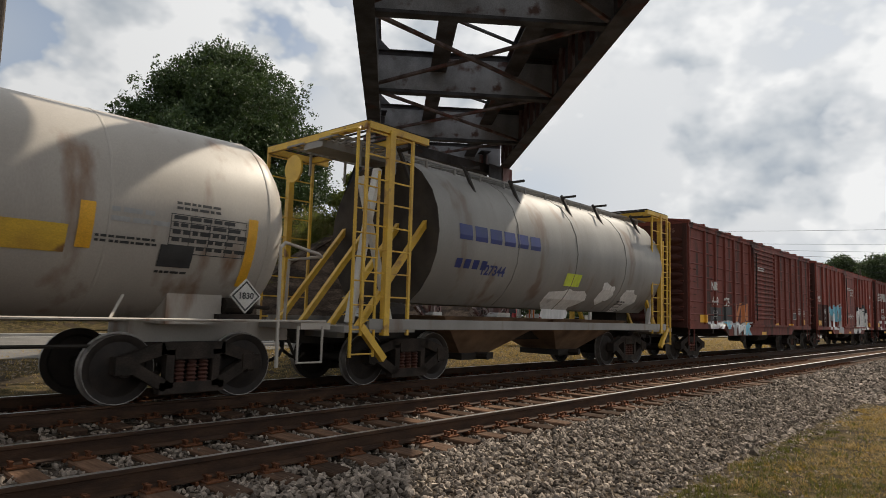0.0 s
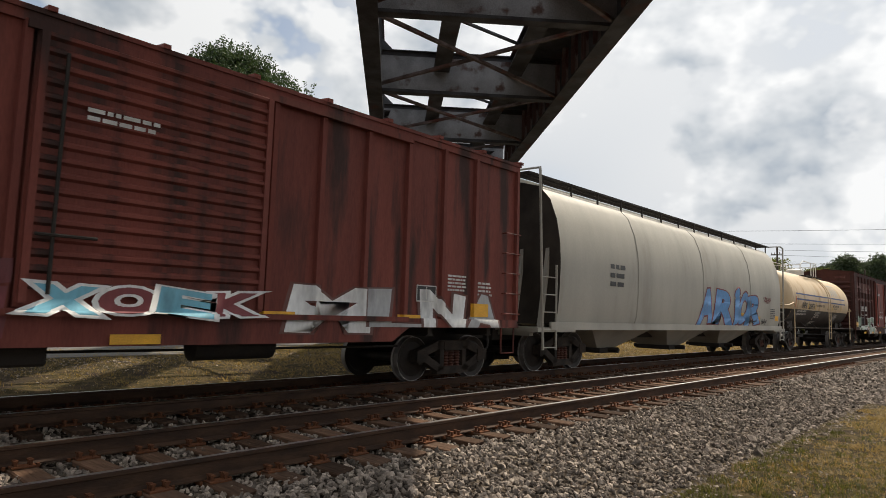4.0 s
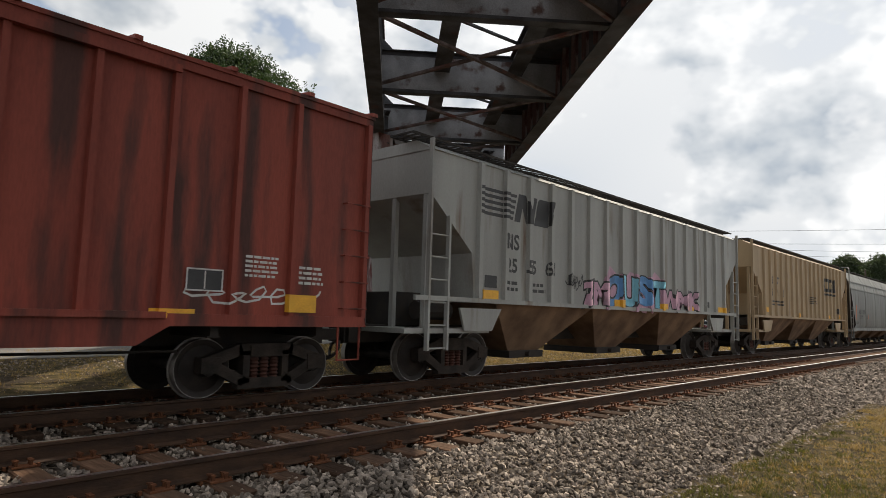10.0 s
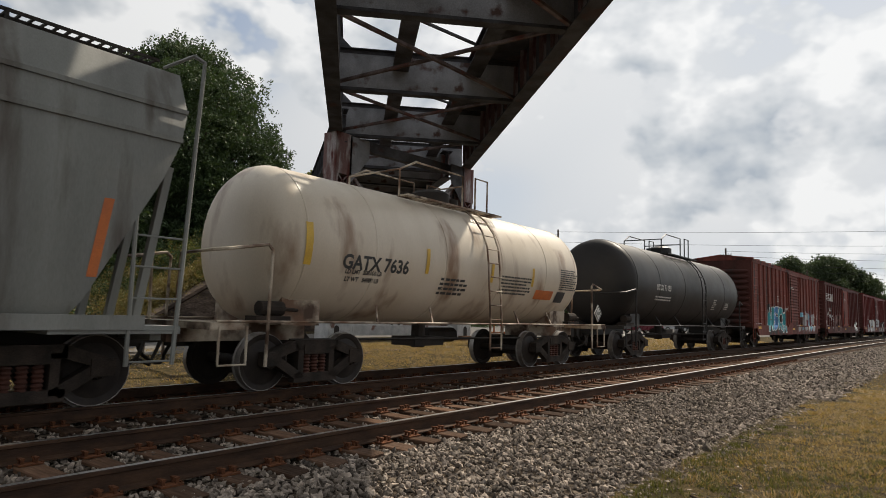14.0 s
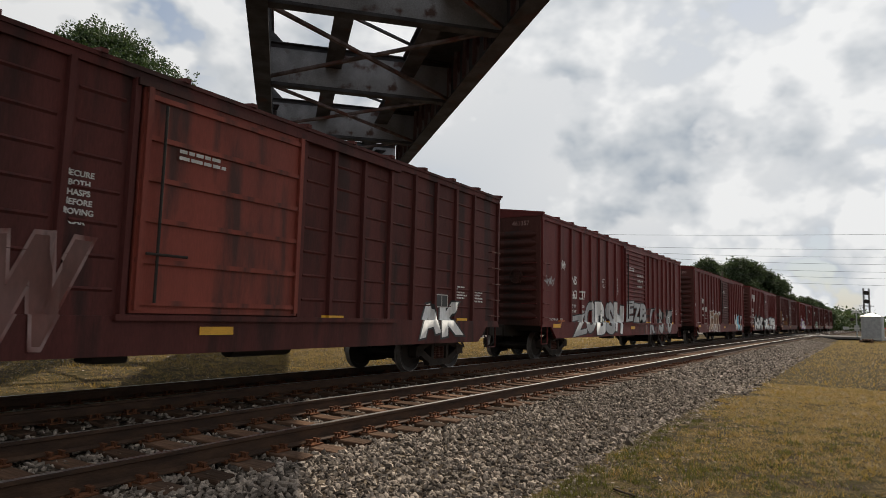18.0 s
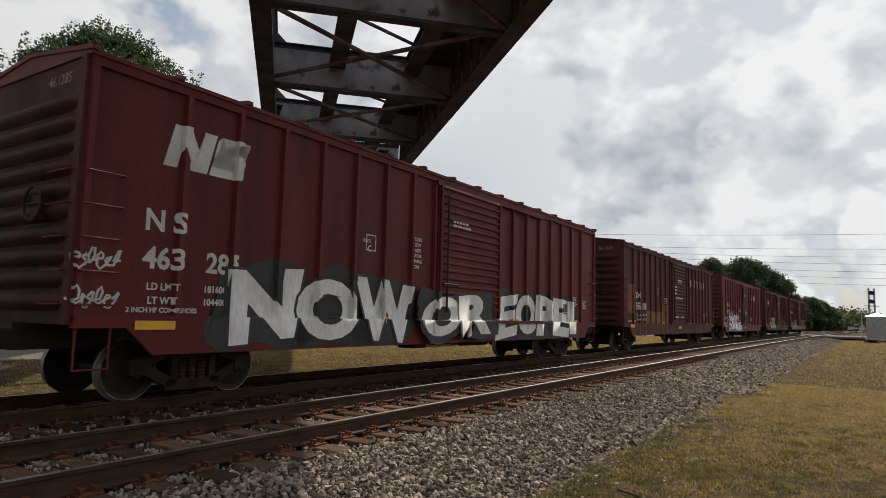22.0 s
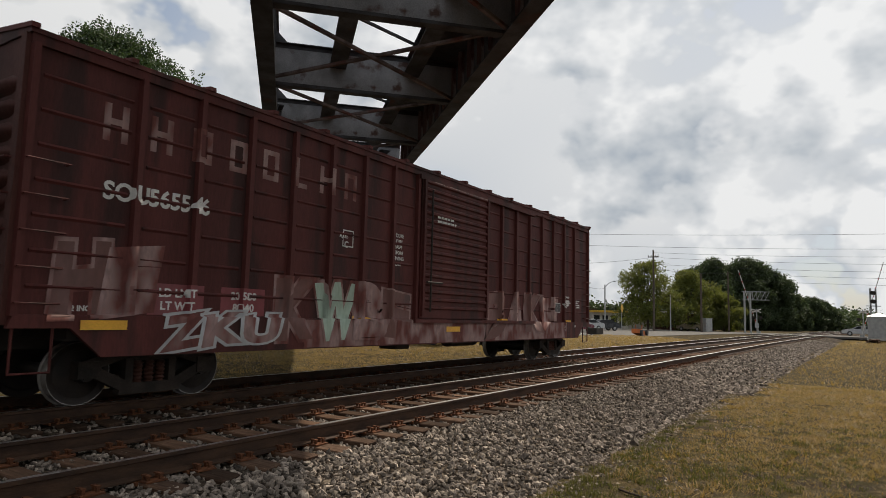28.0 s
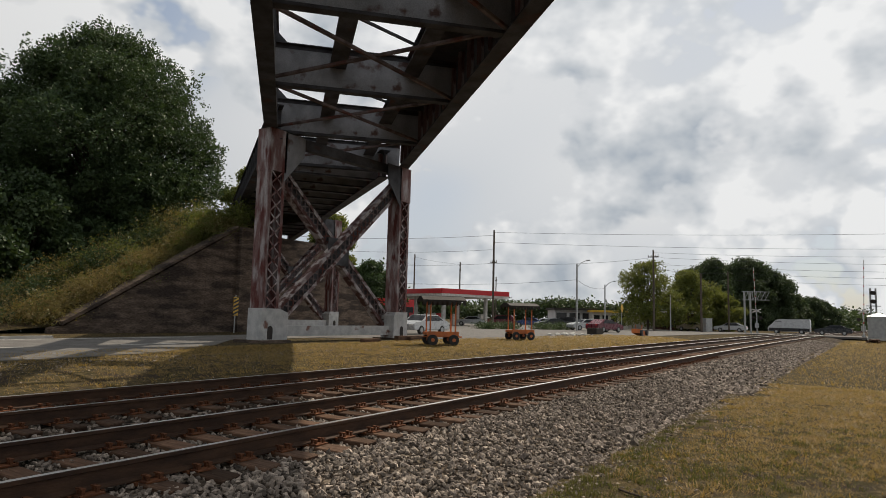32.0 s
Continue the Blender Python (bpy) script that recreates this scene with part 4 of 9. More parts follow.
def leaves(name, pts, size, mat, parent, g, per=5, spread=0.5):
    """Clumps of small leaf blades about the points."""
    n = len(pts)
    c = np.repeat(pts, per, axis=0) + g.normal(0, spread, (n * per, 3))
    k = len(c)
    a = g.normal(size=(k, 3))
    a /= np.linalg.norm(a, axis=1)[:, None]
    b = np.cross(a, g.normal(size=(k, 3)))
    b /= np.linalg.norm(b, axis=1)[:, None]
    s = (size * g.uniform(0.6, 1.3, k))[:, None]
    v = np.stack([c - a * s, c + b * s * 0.55, c + a * s, c - b * s * 0.55], 1).reshape(-1, 3)
    i = np.arange(k)[:, None] * 4
    f = np.concatenate([i + np.array([[0, 1, 2]]), i + np.array([[0, 2, 3]])])
    ob = tri_mesh(name, v, f, mat, parent)
    return ob


def tree(x, y, z, height, radius, seed, mat="leaf", label="", size=0.2, per=5, lobes=22, density=230, trunk=0.35, low=0.3, name="tree", squash=0.62):
    g = np.random.default_rng(seed)
    t = thing(name, label or "broad leafy green tree", "tree", (x, y, z))
    bm = B()
    base = height * 0.42
    tube(bm, (0, 0, -0.3), (0.1, 0.05, base), trunk, 10, trunk * 0.7)
    tube(bm, (0.1, 0.05, base), (0.0, 0.1, height * 0.8), trunk * 0.7, 8, trunk * 0.25)
    lo = []
    for k in range(lobes):
        zz2 = min(0.98, low + (1 - low) * (k + 0.5) / lobes + g.uniform(-.05, .05))
        ring = math.sin(min(1, (1.04 - zz2) / 0.45) * math.pi / 2) * min(1, .62 + 1.5 * (zz2 - low)) * radius * g.uniform(0.55, 0.95)
        a = k * 2.4 + g.uniform(-.6, .6)
        rr = ring * math.sqrt(g.uniform(0.2, 1))
        c = (rr * math.cos(a), rr * math.sin(a), zz2 * height * 0.94)
        s = radius * g.uniform(0.15, 0.30)
        lo.append((*c, s * g.uniform(.9, 1.3), s * g.uniform(.9, 1.3), s * squash + 0.1))
        tube(bm, (0.05, 0.05, base * g.uniform(0.75, 1.25)), c, trunk * 0.28, 6, 0.03)
    part("trunk", bm, "bark", t, "grey-brown trunk and limbs")
    ob = leaves("crown", crown_points(g, lo, density), size, mat, t, g, per, size * 1.15)
    ob["label"] = "crown of many small leaves"
    return t


def shrub(x, y, z, w, h, seed, mat="weed", label="dry yellow-green weeds on the bank", size=0.12, n=260, name="shrub"):
    g = np.random.default_rng(seed)
    t = thing(name, label, "shrub", (x, y, z), "weeds on the bank")
    bm = B()
    for k in range(7):
        a = k * 0.9
        tube(bm, (0, 0, -0.2), (math.cos(a) * w * 0.35, math.sin(a) * w * 0.3, h * g.uniform(0.5, 0.95)), 0.02, 5, 0.006)
    part("stem", bm, "bark", t)
    p = g.normal(size=(n, 3)) * np.array([w * 0.33, w * 0.3, h * 0.28]) + np.array([0, 0, h * 0.42])
    p[:, 2] = np.abs(p[:, 2])
    leaves("foliage", p, size, mat, t, g, 4, size * 1.6)
    return t


# ---- the train ----
S_DECAY = 0.0225


def run(t):
    """How far the train has gone after t seconds."""
    return 14.75 * t - (S_DECAY * (t - 16) ** 2 if t > 16 else 0)


def wheelset_mesh(r):
    bm = B()
    prof = [(-0.09, r * 0.42), (-0.075, r * 0.5), (-0.035, r * 0.78), (-0.06, r * 0.86), (-0.066, r * .978), (-0.068, r), (0.055, r * 1.008), (0.06, r + 0.026), (0.085, r + 0.026), (0.085, r * 0.86), (0.04, r * 0.78), (0.04, r * 0.3)]
    for s in (1, -1):
        # the flange is on the inner side
        lathe(bm, [(s * (-0.755 + o), rr) for o, rr in prof], 28, "y")
        lathe(bm, [(s * -1.02, 0.085), (s * -1.03, 0.10), (s * -0.90, 0.12), (s * -0.84, 0.11)], 12, "y")
        for k in range(3):
            a = k * 2.094
            box(bm, math.cos(a) * 0.06 - 0.015, math.cos(a) * 0.06 + 0.015, s * -1.05, s * -1.02, math.sin(a) * 0.06 - 0.015, math.sin(a) * 0.06 + 0.015)
    tube(bm, (0, -0.9, 0), (0, 0.9, 0), 0.085, 12)
    me = mesh_of("wheelset", bm, "wheel", "tread", smooth=True)
    for p in me.polygons:
        rad = [math.hypot(me.vertices[i].co.x, me.vertices[i].co.z) for i in p.vertices]
        if min(rad) > r * 0.97:
            p.material_index = 1
    return me


def side_frame_mesh(r):
    bm = B()
    y0, y1 = -1.07, -0.92
    h = 0.889
    # bars along the outline leave the windows open
    def chord(a, b, w):
        d = Vector((b[0] - a[0], b[1] - a[1]))
        nrm = Vector((-d.y, d.x)).normalized() * w / 2
        q = [(a[0] + nrm.x, a[1] + nrm.y), (a[0] - nrm.x, a[1] - nrm.y), (b[0] - nrm.x, b[1] - nrm.y), (b[0] + nrm.x, b[1] + nrm.y)]
        prism(bm, q, y0, y1)
    chord((-h - .05, r + .1), (-.40, r + .28), .16)
    chord((h + .05, r + .1), (.40, r + .28), .16)
    chord((-.46, r + .27), (.46, r + .27), .17)
    chord((-h + .1, r + .02), (-.36, .22), .15)
    chord((h - .1, r + .02), (.36, .22), .15)
    chord((-.46, .2), (.46, .2), .15)
    for s in (-1, 1):
        chord((s * .33, .2), (s * .33, r + .25), .11)
        box(bm, s * h - .15, s * h + .15, y0 - .02, y1 + .03, r - .05, r + .17)
    return mesh_of("side_frame", bm, "truck")


def spring_mesh():
    """One coil spring of a truck's nest."""
    bm = B()
    lathe(bm, [(0.235, .04)] + [(0.24 + k * .0275, (.052, .075)[k % 2]) for k in range(13)] + [(0.575, .04)], 10, "z", (0, -1.0, 0))
    return mesh_of("spring", bm, "spring", smooth=True)


def spring_seat_mesh():
    bm = B()
    box(bm, -.27, .27, -1.08, -.8, .58, .74)
    return mesh_of("bolster_end", bm, "truck")


WHEELSETS = []


def truck(car, x, r):
    bm = cached(("bolster", r), lambda: bolster_mesh(r))
    tk = part("truck", bm, None, car, at=(x, 0, 0))
    sf = cached(("side_frame", r), lambda: side_frame_mesh(r))
    sp = cached("spring", spring_mesh)
    seat = cached("bolster_end", spring_seat_mesh)
    for m in (Matrix.Identity(4), Matrix.Rotation(math.pi, 4, "Z")):
        part("side_frame", sf, None, tk, at=m)
        part("bolster_end", seat, None, tk, at=m)
        for dx in (-.17, 0, .17):
            part("spring", sp, None, tk, at=m @ Matrix.Translation((dx, 0, 0)))
    ws = cached(("wheelset", r), lambda: wheelset_mesh(r))
    for s in (-1, 1):
        w = part("wheelset", ws, None, tk, at=(s * 0.889, 0, r))
        WHEELSETS.append((w, car, s * 0.889, r))
    return tk


def bolster_mesh(r):
    bm = B()
    box(bm, -.2, .2, -.95, .95, r + .02, r + .22)
    box(bm, -.35, .35, -.3, .3, r + .22, r + .33)
    for s in (-1, 1):
        box(bm, s * .42 - .05, s * .42 + .05, -.85, .85, r - .18, r - .05)
    return mesh_of("truck", bm, "truck")


def couplers(car, half, zc=0.86):
    me = cached("coupler", coupler_mesh)
    for s in (-1, 1):
        part("coupler", me, None, car, at=Matrix.Translation((s * half, 0, zc)) @ Matrix.Rotation(0 if s > 0 else math.pi, 4, "Z"))


def coupler_mesh():
    bm = B()
    box(bm, -.5, .5, -.08, .08, -.1, .1)
    box(bm, .42, .72, -.2, .14, -.16, .16)
    box(bm, .6, .8, -.2, -.05, -.15, .15)
    # the hanging air hose
    pts = [(.1 + .62 * i / 9, .34 + .1 * math.sin(i), -.1 - .34 * math.sin(math.pi * i / 9)) for i in range(10)]
    pipe(bm, pts, .028, 6)
    return mesh_of("coupler", bm, "black")


def finish_bm(bm, y, bumps, proud, above=-9):
    """Lays a flat drawing (x, z) on a ribbed side: over each rib it steps out."""
    for x0, x1 in bumps:
        for xx in (x0 - .012, x0, x1, x1 + .012):
            bmesh.ops.bisect_plane(bm, geom=bm.verts[:] + bm.edges[:] + bm.faces[:], plane_co=(xx, 0, 0), plane_no=(1, 0, 0))
    for v in bm.verts:
        on = v.co.z > above and any(x0 - .001 <= v.co.x <= x1 + .001 for x0, x1 in bumps)
        v.co.y = y - (proud if on else 0) + v.co.y


TEXTS = {}


def text_mesh(body, size, bold=0.0):
    """The built-in font's letters as a flat mesh in x and z, centred."""
    bold = min(bold, size * .03)
    key = (body, size, bold)
    if key not in TEXTS:
        cu = bpy.data.curves.new("letters", "FONT")
        cu.body, cu.size, cu.align_x, cu.align_y, cu.offset, cu.resolution_u = body, size, "CENTER", "CENTER", bold, 3
        ob = bpy.data.objects.new("letters", cu)
        me = bpy.data.meshes.new_from_object(ob)
        bm = B()
        bm.from_mesh(me)
        for v in bm.verts:
            v.co = Vector((v.co.x, 0, v.co.y))
        me2 = bpy.data.meshes.new("letters")
        bm.to_mesh(me2)
        bm.free()
        bpy.data.objects.remove(ob)
        bpy.data.meshes.remove(me)
        TEXTS[key] = me2
    return TEXTS[key]


def letters(car, body, x, z, size, mat, y, bumps=(), proud=0.0, bold=0.012, slant=0.0, stretch=1.0, name="lettering", label=""):
    bm = B()
    bm.from_mesh(text_mesh(body, size / 0.73, bold))
    for v in bm.verts:
        v.co = Vector((x + v.co.x * stretch + slant * v.co.z, 0, z + v.co.z))
    finish_bm(bm, y - .005, [b for b in bumps if b[1] > x - 4 and b[0] < x + 4], proud)
    return part(name, bm, mat, car, label)


def quads(car, shapes, mat, y, bumps=(), proud=0.0, name="marking", label="", lift=0.005, sill=None):
    """Flat painted shapes: lists of (x, z) corners. sill: (its top, its outer end bottom, its middle bottom, the middle's x from and to)."""
    if isinstance(shapes, bmesh.types.BMesh):
        bm = shapes
    else:
        bm = B()
        for s in shapes:
            bm.faces.new([bm.verts.new((a, 0, b)) for a, b in s])
        bmesh.ops.triangulate(bm, faces=[f for f in bm.faces if len(f.verts) > 4], ngon_method="EAR_CLIP")
    xs = [v.co.x for v in bm.verts]
    if sill:
        top, ends, middle, xa, xb = sill
        low = middle if min(xs) > xa and max(xs) < xb else ends
        whole = lambda: bm.verts[:] + bm.edges[:] + bm.faces[:]
        bmesh.ops.bisect_plane(bm, geom=whole(), plane_co=(0, 0, low), plane_no=(0, 0, 1), clear_inner=True)
        for z in (top, top + .01):
            bmesh.ops.bisect_plane(bm, geom=whole(), plane_co=(0, 0, z), plane_no=(0, 0, 1))
        if not bm.faces:
            bm.free()
            return None
        for v in bm.verts:
            if v.co.z < top + .002:
                v.co.y -= .078
    finish_bm(bm, y - lift, [b for b in bumps if b[1] > min(xs) - .1 and b[0] < max(xs) + .1], proud, sill[0] + .005 if sill else -9)
    return part(name, bm, mat, car, label)


def rect(x0, x1, z0, z1):
    return [(x0, z0), (x1, z0), (x1, z1), (x0, z1)]


def bars(car, x, z, w, lines, h, mat, y, bumps, proud, seed=0):
    """Small unreadable print: rows of short bars."""
    g = random.Random(seed + int(x * 100))
    sh = []
    for k in range(lines):
        zz2 = z - k * h * 1.9
        xx = x
        end = x + w * g.uniform(0.75, 1)
        while xx < end - .02:
            ww = min(end - xx, h * g.uniform(1.2, 4))
            sh.append(rect(xx, xx + ww, zz2, zz2 + h))
            xx += ww + h * 0.55
    return quads(car, sh, mat, y, bumps, proud, "small_print")


def blob(g, cx, cz, w, h, n=22, spike=0.16, slant=0.1):
    ph = [g.uniform(0, 6.28) for _ in range(4)]
    pts = []
    for i in range(n):
        a = 2 * math.pi * i / n
        c, s = math.cos(a), math.sin(a)
        q = (abs(c) ** 3.2 + abs(s) ** 3.2) ** (-1 / 3.2)
        r = q * (1 + spike * math.sin(3 * a + ph[0]) + spike * 0.7 * math.sin(5 * a + ph[1]) + spike * .4 * math.sin(8 * a + ph[2]))
        z = s * r * h / 2
        pts.append((cx + c * r * w / 2 + slant * z, cz + z))
    return pts


def fat_glyph(ch, grow):
    """One letter of the built-in font, swollen by grow: a flat mesh in x and z, one unit high."""
    key = ("fat", ch, grow)
    if key not in TEXTS:
        cu = bpy.data.curves.new("glyph", "FONT")
        cu.body, cu.size, cu.offset, cu.resolution_u = ch, 1.0, grow, 4
        ob = bpy.data.objects.new("glyph", cu)
        me = bpy.data.meshes.new_from_object(ob)
        bpy.data.objects.remove(ob)
        TEXTS[key] = me
    return TEXTS[key]


def sprayed(word, x0, x1, z0, z1, seed, rim):
    """Fat letters side by side in a box: (fill, outline) meshes in x and z, each leaning and bouncing a little."""
    g = random.Random(seed)
    h = z1 - z0
    share = [.45 if ch in "Ii!1" else 1.25 if ch in "MW" else 1.0 for ch in word]
    unit = (x1 - x0) / sum(share)
    out = []
    for i, ch in enumerate(word):
        w = unit * share[i]
        fill = fat_glyph(ch, .055)
        xs, ys = [v.co.x for v in fill.vertices], [v.co.y for v in fill.vertices]
        hh, ww = h * g.uniform(.88, 1.0), w * g.uniform(.96, 1.08)
        sx, sy = ww / (max(xs) - min(xs)), hh / (max(ys) - min(ys))
        cx, cz = x0 + unit * sum(share[:i]) + w / 2, (z0 + z1) / 2 + g.uniform(-.04, .04) * h
        mx, my = (max(xs) + min(xs)) / 2, (max(ys) + min(ys)) / 2
        lean, tip, flare = g.uniform(-.08, .2), g.uniform(-.1, .1), g.uniform(-.16, .2)
        pair = []
        for grow in (.055, .055 + rim / (sx + sy) * 2):
            bm = B()
            bm.from_mesh(fat_glyph(ch, round(grow, 3)))
            for v in bm.verts:
                a, c = (v.co.x - mx) * sx, (v.co.y - my) * sy
                a *= 1 + flare * c / hh
                v.co = Vector((cx + a + lean * c, 0, cz + c + tip * a + .035 * h * math.sin(3.1 * a / ww + i)))
            pair.append(bm)
        out.append(pair)
    return out


def graffiti(car, x0, x1, z0, z1, word, fill, line, y, bumps, proud, seed, back=None, rim=0.05, sill=None):
    """A run of fat sprayed letters with an outline, over a cloud of backing colour."""
    g = random.Random(seed)
    n = len(word)
    w, cz, h = (x1 - x0) / n, (z0 + z1) / 2, z1 - z0
    if back:
        for i in range(n):
            quads(car, [blob(g, x0 + (i + .5) * w, cz, w * 1.35, h * 1.12, 20, .14)], back, y, bumps, proud, "graffiti_shadow", "sprayed backing colour of graffiti", lift=0.004, sill=sill)
    for i, (inner, outer) in enumerate(sprayed(word, x0, x1, z0, z1, seed, rim)):
        lift = 0.007 + .006 * (i % 3)
        f = fill[i % len(fill)] if isinstance(fill, list) else fill
        quads(car, outer, line, y, bumps, proud, "graffiti_outline", lift=lift, sill=sill)
        quads(car, inner, f, y, bumps, proud, "graffiti_letter", "sprayed graffiti letter", lift=lift + .003, sill=sill)


def scrawl_band(x, z, w, h, seed, n=6, t=0.032):
    """One looping sprayed stroke of a tag, as a flat band in x and z."""
    g = random.Random(seed)
    ph, k2 = g.uniform(0, 6), g.uniform(1.6, 2.4)
    steps = n * 7
    pts = []
    for k in range(steps + 1):
        f = k / steps
        a = f * n * 6.283 + ph
        pts.append(Vector((x + w * (f * .86 + .07) + w / n * .55 * math.cos(a * .98), z + h * (.5 + .42 * math.sin(a) * (.55 + .45 * math.sin(f * 11 * k2 + seed))))))
    bm = B()
    last = None
    for k, p in enumerate(pts):
        d = pts[min(k + 1, steps)] - pts[max(k - 1, 0)]
        nrm = Vector((-d.y, d.x)).normalized() * t / 2
        pair = [bm.verts.new((p.x + e * nrm.x, 0, p.y + e * nrm.y)) for e in (-1, 1)]
        if last:
            bm.faces.new((last[0], pair[0], pair[1], last[1]))
        last = pair
    return bm


def scrawl(car, x, z, w, h, mat, y, bumps, proud, seed):
    return quads(car, scrawl_band(x, z, w, h, seed), mat, y, bumps, proud, "graffiti_tag", "thin sprayed tag strokes", lift=0.006)


def grab_mesh(mat):
    bm = B()
    pipe(bm, [(-.24, -.01, 0), (-.24, -.12, 0), (.24, -.12, 0), (.24, -.01, 0)], .014, 5)
    return mesh_of("grab_iron", bm, mat)


PROUD = 0.075
YS = -1.49


def boxcar(front, L, mat, spec):
    """An outside-post boxcar. front: metres behind the train's datum; the leading end is at -L/2."""
    h = L / 2
    car = thing("boxcar", spec["label"], "boxcar", group="freight cars of the train")
    car["front"], car["half"] = front, h
    zt, zb, zf = 4.50, 1.08, 0.80 if L < 17 else 0.68
    bm = B()
    box(bm, -h, h, YS, -YS, zb, zt)
    body = part("body", bm, mat, car)
    # roof with raised seams
    bm = B()
    prism(bm, [(-1.57, zt), (1.57, zt), (1.57, zt + .06), (0, zt + .26), (-1.57, zt + .06)], -h - .03, h + .03, "x")
    roof = part("roof", bm, spec.get("roof", mat), car)
    nr = int(L / 1.22)
    bm = B()
    for s in (-1, 1):
        prism(bm, [(s * 1.6, -.01), (0, .19), (0, .25), (s * 1.6, .05)], -.05, .05, "x")
    seam = mesh_of("roof_seam", bm, spec.get("roof", mat))
    for i in range(nr + 1):
        part("roof_seam", seam, None, roof, at=(-h + L * i / nr, 0, zt + .06))
    for s in (-1, 1):
        bm = B()
        box(bm, -h, h, s * 1.50 - .045, s * 1.50 + .045, zt - .12, zt + .02)
        part("top_chord", bm, mat, car)
    # side sill: deeper between the trucks
    d0, d1 = spec["door"]
    ti = 1.5 if L < 17 else 2.12
    cut = ti + 1.75 if L < 17 else .7
    for s in (-1, 1):
        bm = B()
        out = [(-h, zb - .04), (-h + .05, zb + .12), (h - .05, zb + .12), (h, zb - .04), (h - cut, zb - .04), (h - cut - .4, zf), (-h + cut + .4, zf), (-h + cut, zb - .04)]
        prism(bm, out, s * 1.53 - .035, s * 1.53 + .035)
        part("side_sill", bm, spec.get("sill", mat), car)
    # posts
    bumps = []
    nl, nrr = spec["posts"]
    xs = [-h + .06] + [-h + .5 + (d0 - .5) * (i + 1) / (nl + 1) for i in range(nl)] + [-h + d0 - .08, -h + d1 + .08] + [-h + d1 + (L - d1 - .5) * (i + 1) / (nrr + 1) for i in range(nrr)] + [h - .06]
    bm = B()
    prism(bm, [(-.055, 0), (.055, 0), (.04, -PROUD), (-.04, -PROUD)], zb + .1, zt - .1, "z")
    for f in bm.faces:
        pass
    post = mesh_of("side_post", bm, mat)
    for x in xs:
        part("side_post", post, None, car, at=(x, YS, 0))
        bumps.append((x - .055, x + .055))
    # pressed lines across the sheets
    if spec.get("ribs"):
        for a, b in zip(xs[:-1], xs[1:]):
            if b - a < .4 or (a >= -h + d0 - .2 and b <= -h + d1 + .2):
                continue
            bm = B()
            prism(bm, [(YS, -.03), (YS - .022, 0), (YS, .03)], a + .12, b - .12, "x")
            rib = mesh_of("sheet_rib", bm, mat)
            for k in range(8):
                part("sheet_rib", rib, None, body, at=(0, 0, zb + .45 + k * .42))
    # door with its tracks
    dm = spec.get("door_mat", mat)
    bm = B()
    xa, xb = -h + d0, -h + d1
    box(bm, xa, xb, YS - .09, YS - .03, zb + .16, zt - .16)
    door = part("door", bm, dm, car, spec.get("door_label", ""))
    kind = spec.get("door_kind", "ribbed")
    if kind == "ribbed":
        bm = B()
        prism(bm, [(YS - .09, -.05), (YS - .135, -.02), (YS - .135, .02), (YS - .09, .05)], xa + .1, xb - .1, "x")
        rib = mesh_of("door_rib", bm, dm)
        for k in range(17):
            part("door_rib", rib, None, door, at=(0, 0, zb + .4 + k * .175))
    else:
        bm = B()
        box(bm, xa + .02, xb - .02, YS - .13, YS - .09, -.035, .035)
        rib = mesh_of("door_rib", bm, dm)
        for k in range(6):
            part("door_rib", rib, None, door, at=(0, 0, zb + .3 + k * .56))
    for x in (xa + .07, xb - .07):
        bm = B()
        box(bm, x - .04, x + .04, YS - .15, YS - .09, zb + .2, zt - .2)
        part("door_stile", bm, dm, door)
    bm = B()
    tube(bm, (xa + .3, YS - .17, zb + .3), (xa + .3, YS - .17, zt - .4), .022, 6)
    tube(bm, (xa + .12, YS - .19, zb + .95), (xa + .75, YS - .19, zb + .95), .02, 6)
    part("lock_bar", bm, "black", door)
    bm = B()
    box(bm, xa - .2, min(h - .3, xb + (d1 - d0) * .95), YS - .14, YS - .05, zb + .06, zb + .14)
    part("door_track", bm, "black" if spec.get("dark_track") else mat, car)
    bm = B()
    box(bm, xa - .1, min(h - .2, xb + (d1 - d0) * .95), YS - .12, YS - .03, zt - .2, zt - .1)
    part("door_track", bm, mat, car)
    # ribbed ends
    # a darker end colour carries the shade that falls between cars
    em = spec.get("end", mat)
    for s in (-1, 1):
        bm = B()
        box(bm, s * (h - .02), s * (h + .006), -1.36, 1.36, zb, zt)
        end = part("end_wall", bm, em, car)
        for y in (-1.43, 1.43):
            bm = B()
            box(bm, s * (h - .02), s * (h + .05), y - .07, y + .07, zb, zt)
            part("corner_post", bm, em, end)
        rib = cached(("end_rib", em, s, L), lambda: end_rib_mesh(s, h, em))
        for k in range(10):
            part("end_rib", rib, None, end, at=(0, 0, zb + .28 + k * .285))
    # ladders and steps
    grab = cached(("grab", mat), lambda: grab_mesh(mat))
    for x in (-h + .28, h - .28):
        for k in range(spec.get("rungs", 5)):
            part("grab_iron", grab, None, car, at=(x, YS, zb + .25 + k * .42))
    for s in (-1, 1):
        x = s * (h - .3)
        bm = B()
        pipe(bm, [(x - .22, -1.5, zb), (x - .22, -1.5, .52), (x + .22, -1.5, .52), (x + .22, -1.5, zb)], .02, 5)
        part("sill_step", bm, mat, car)
    for k in range(5):
        part("grab_iron", grab, None, car, at=Matrix.Translation((-h, -1.16, zb + .25 + k * .42)) @ Matrix.Rotation(-math.pi / 2, 4, "Z"))
    bm = B()
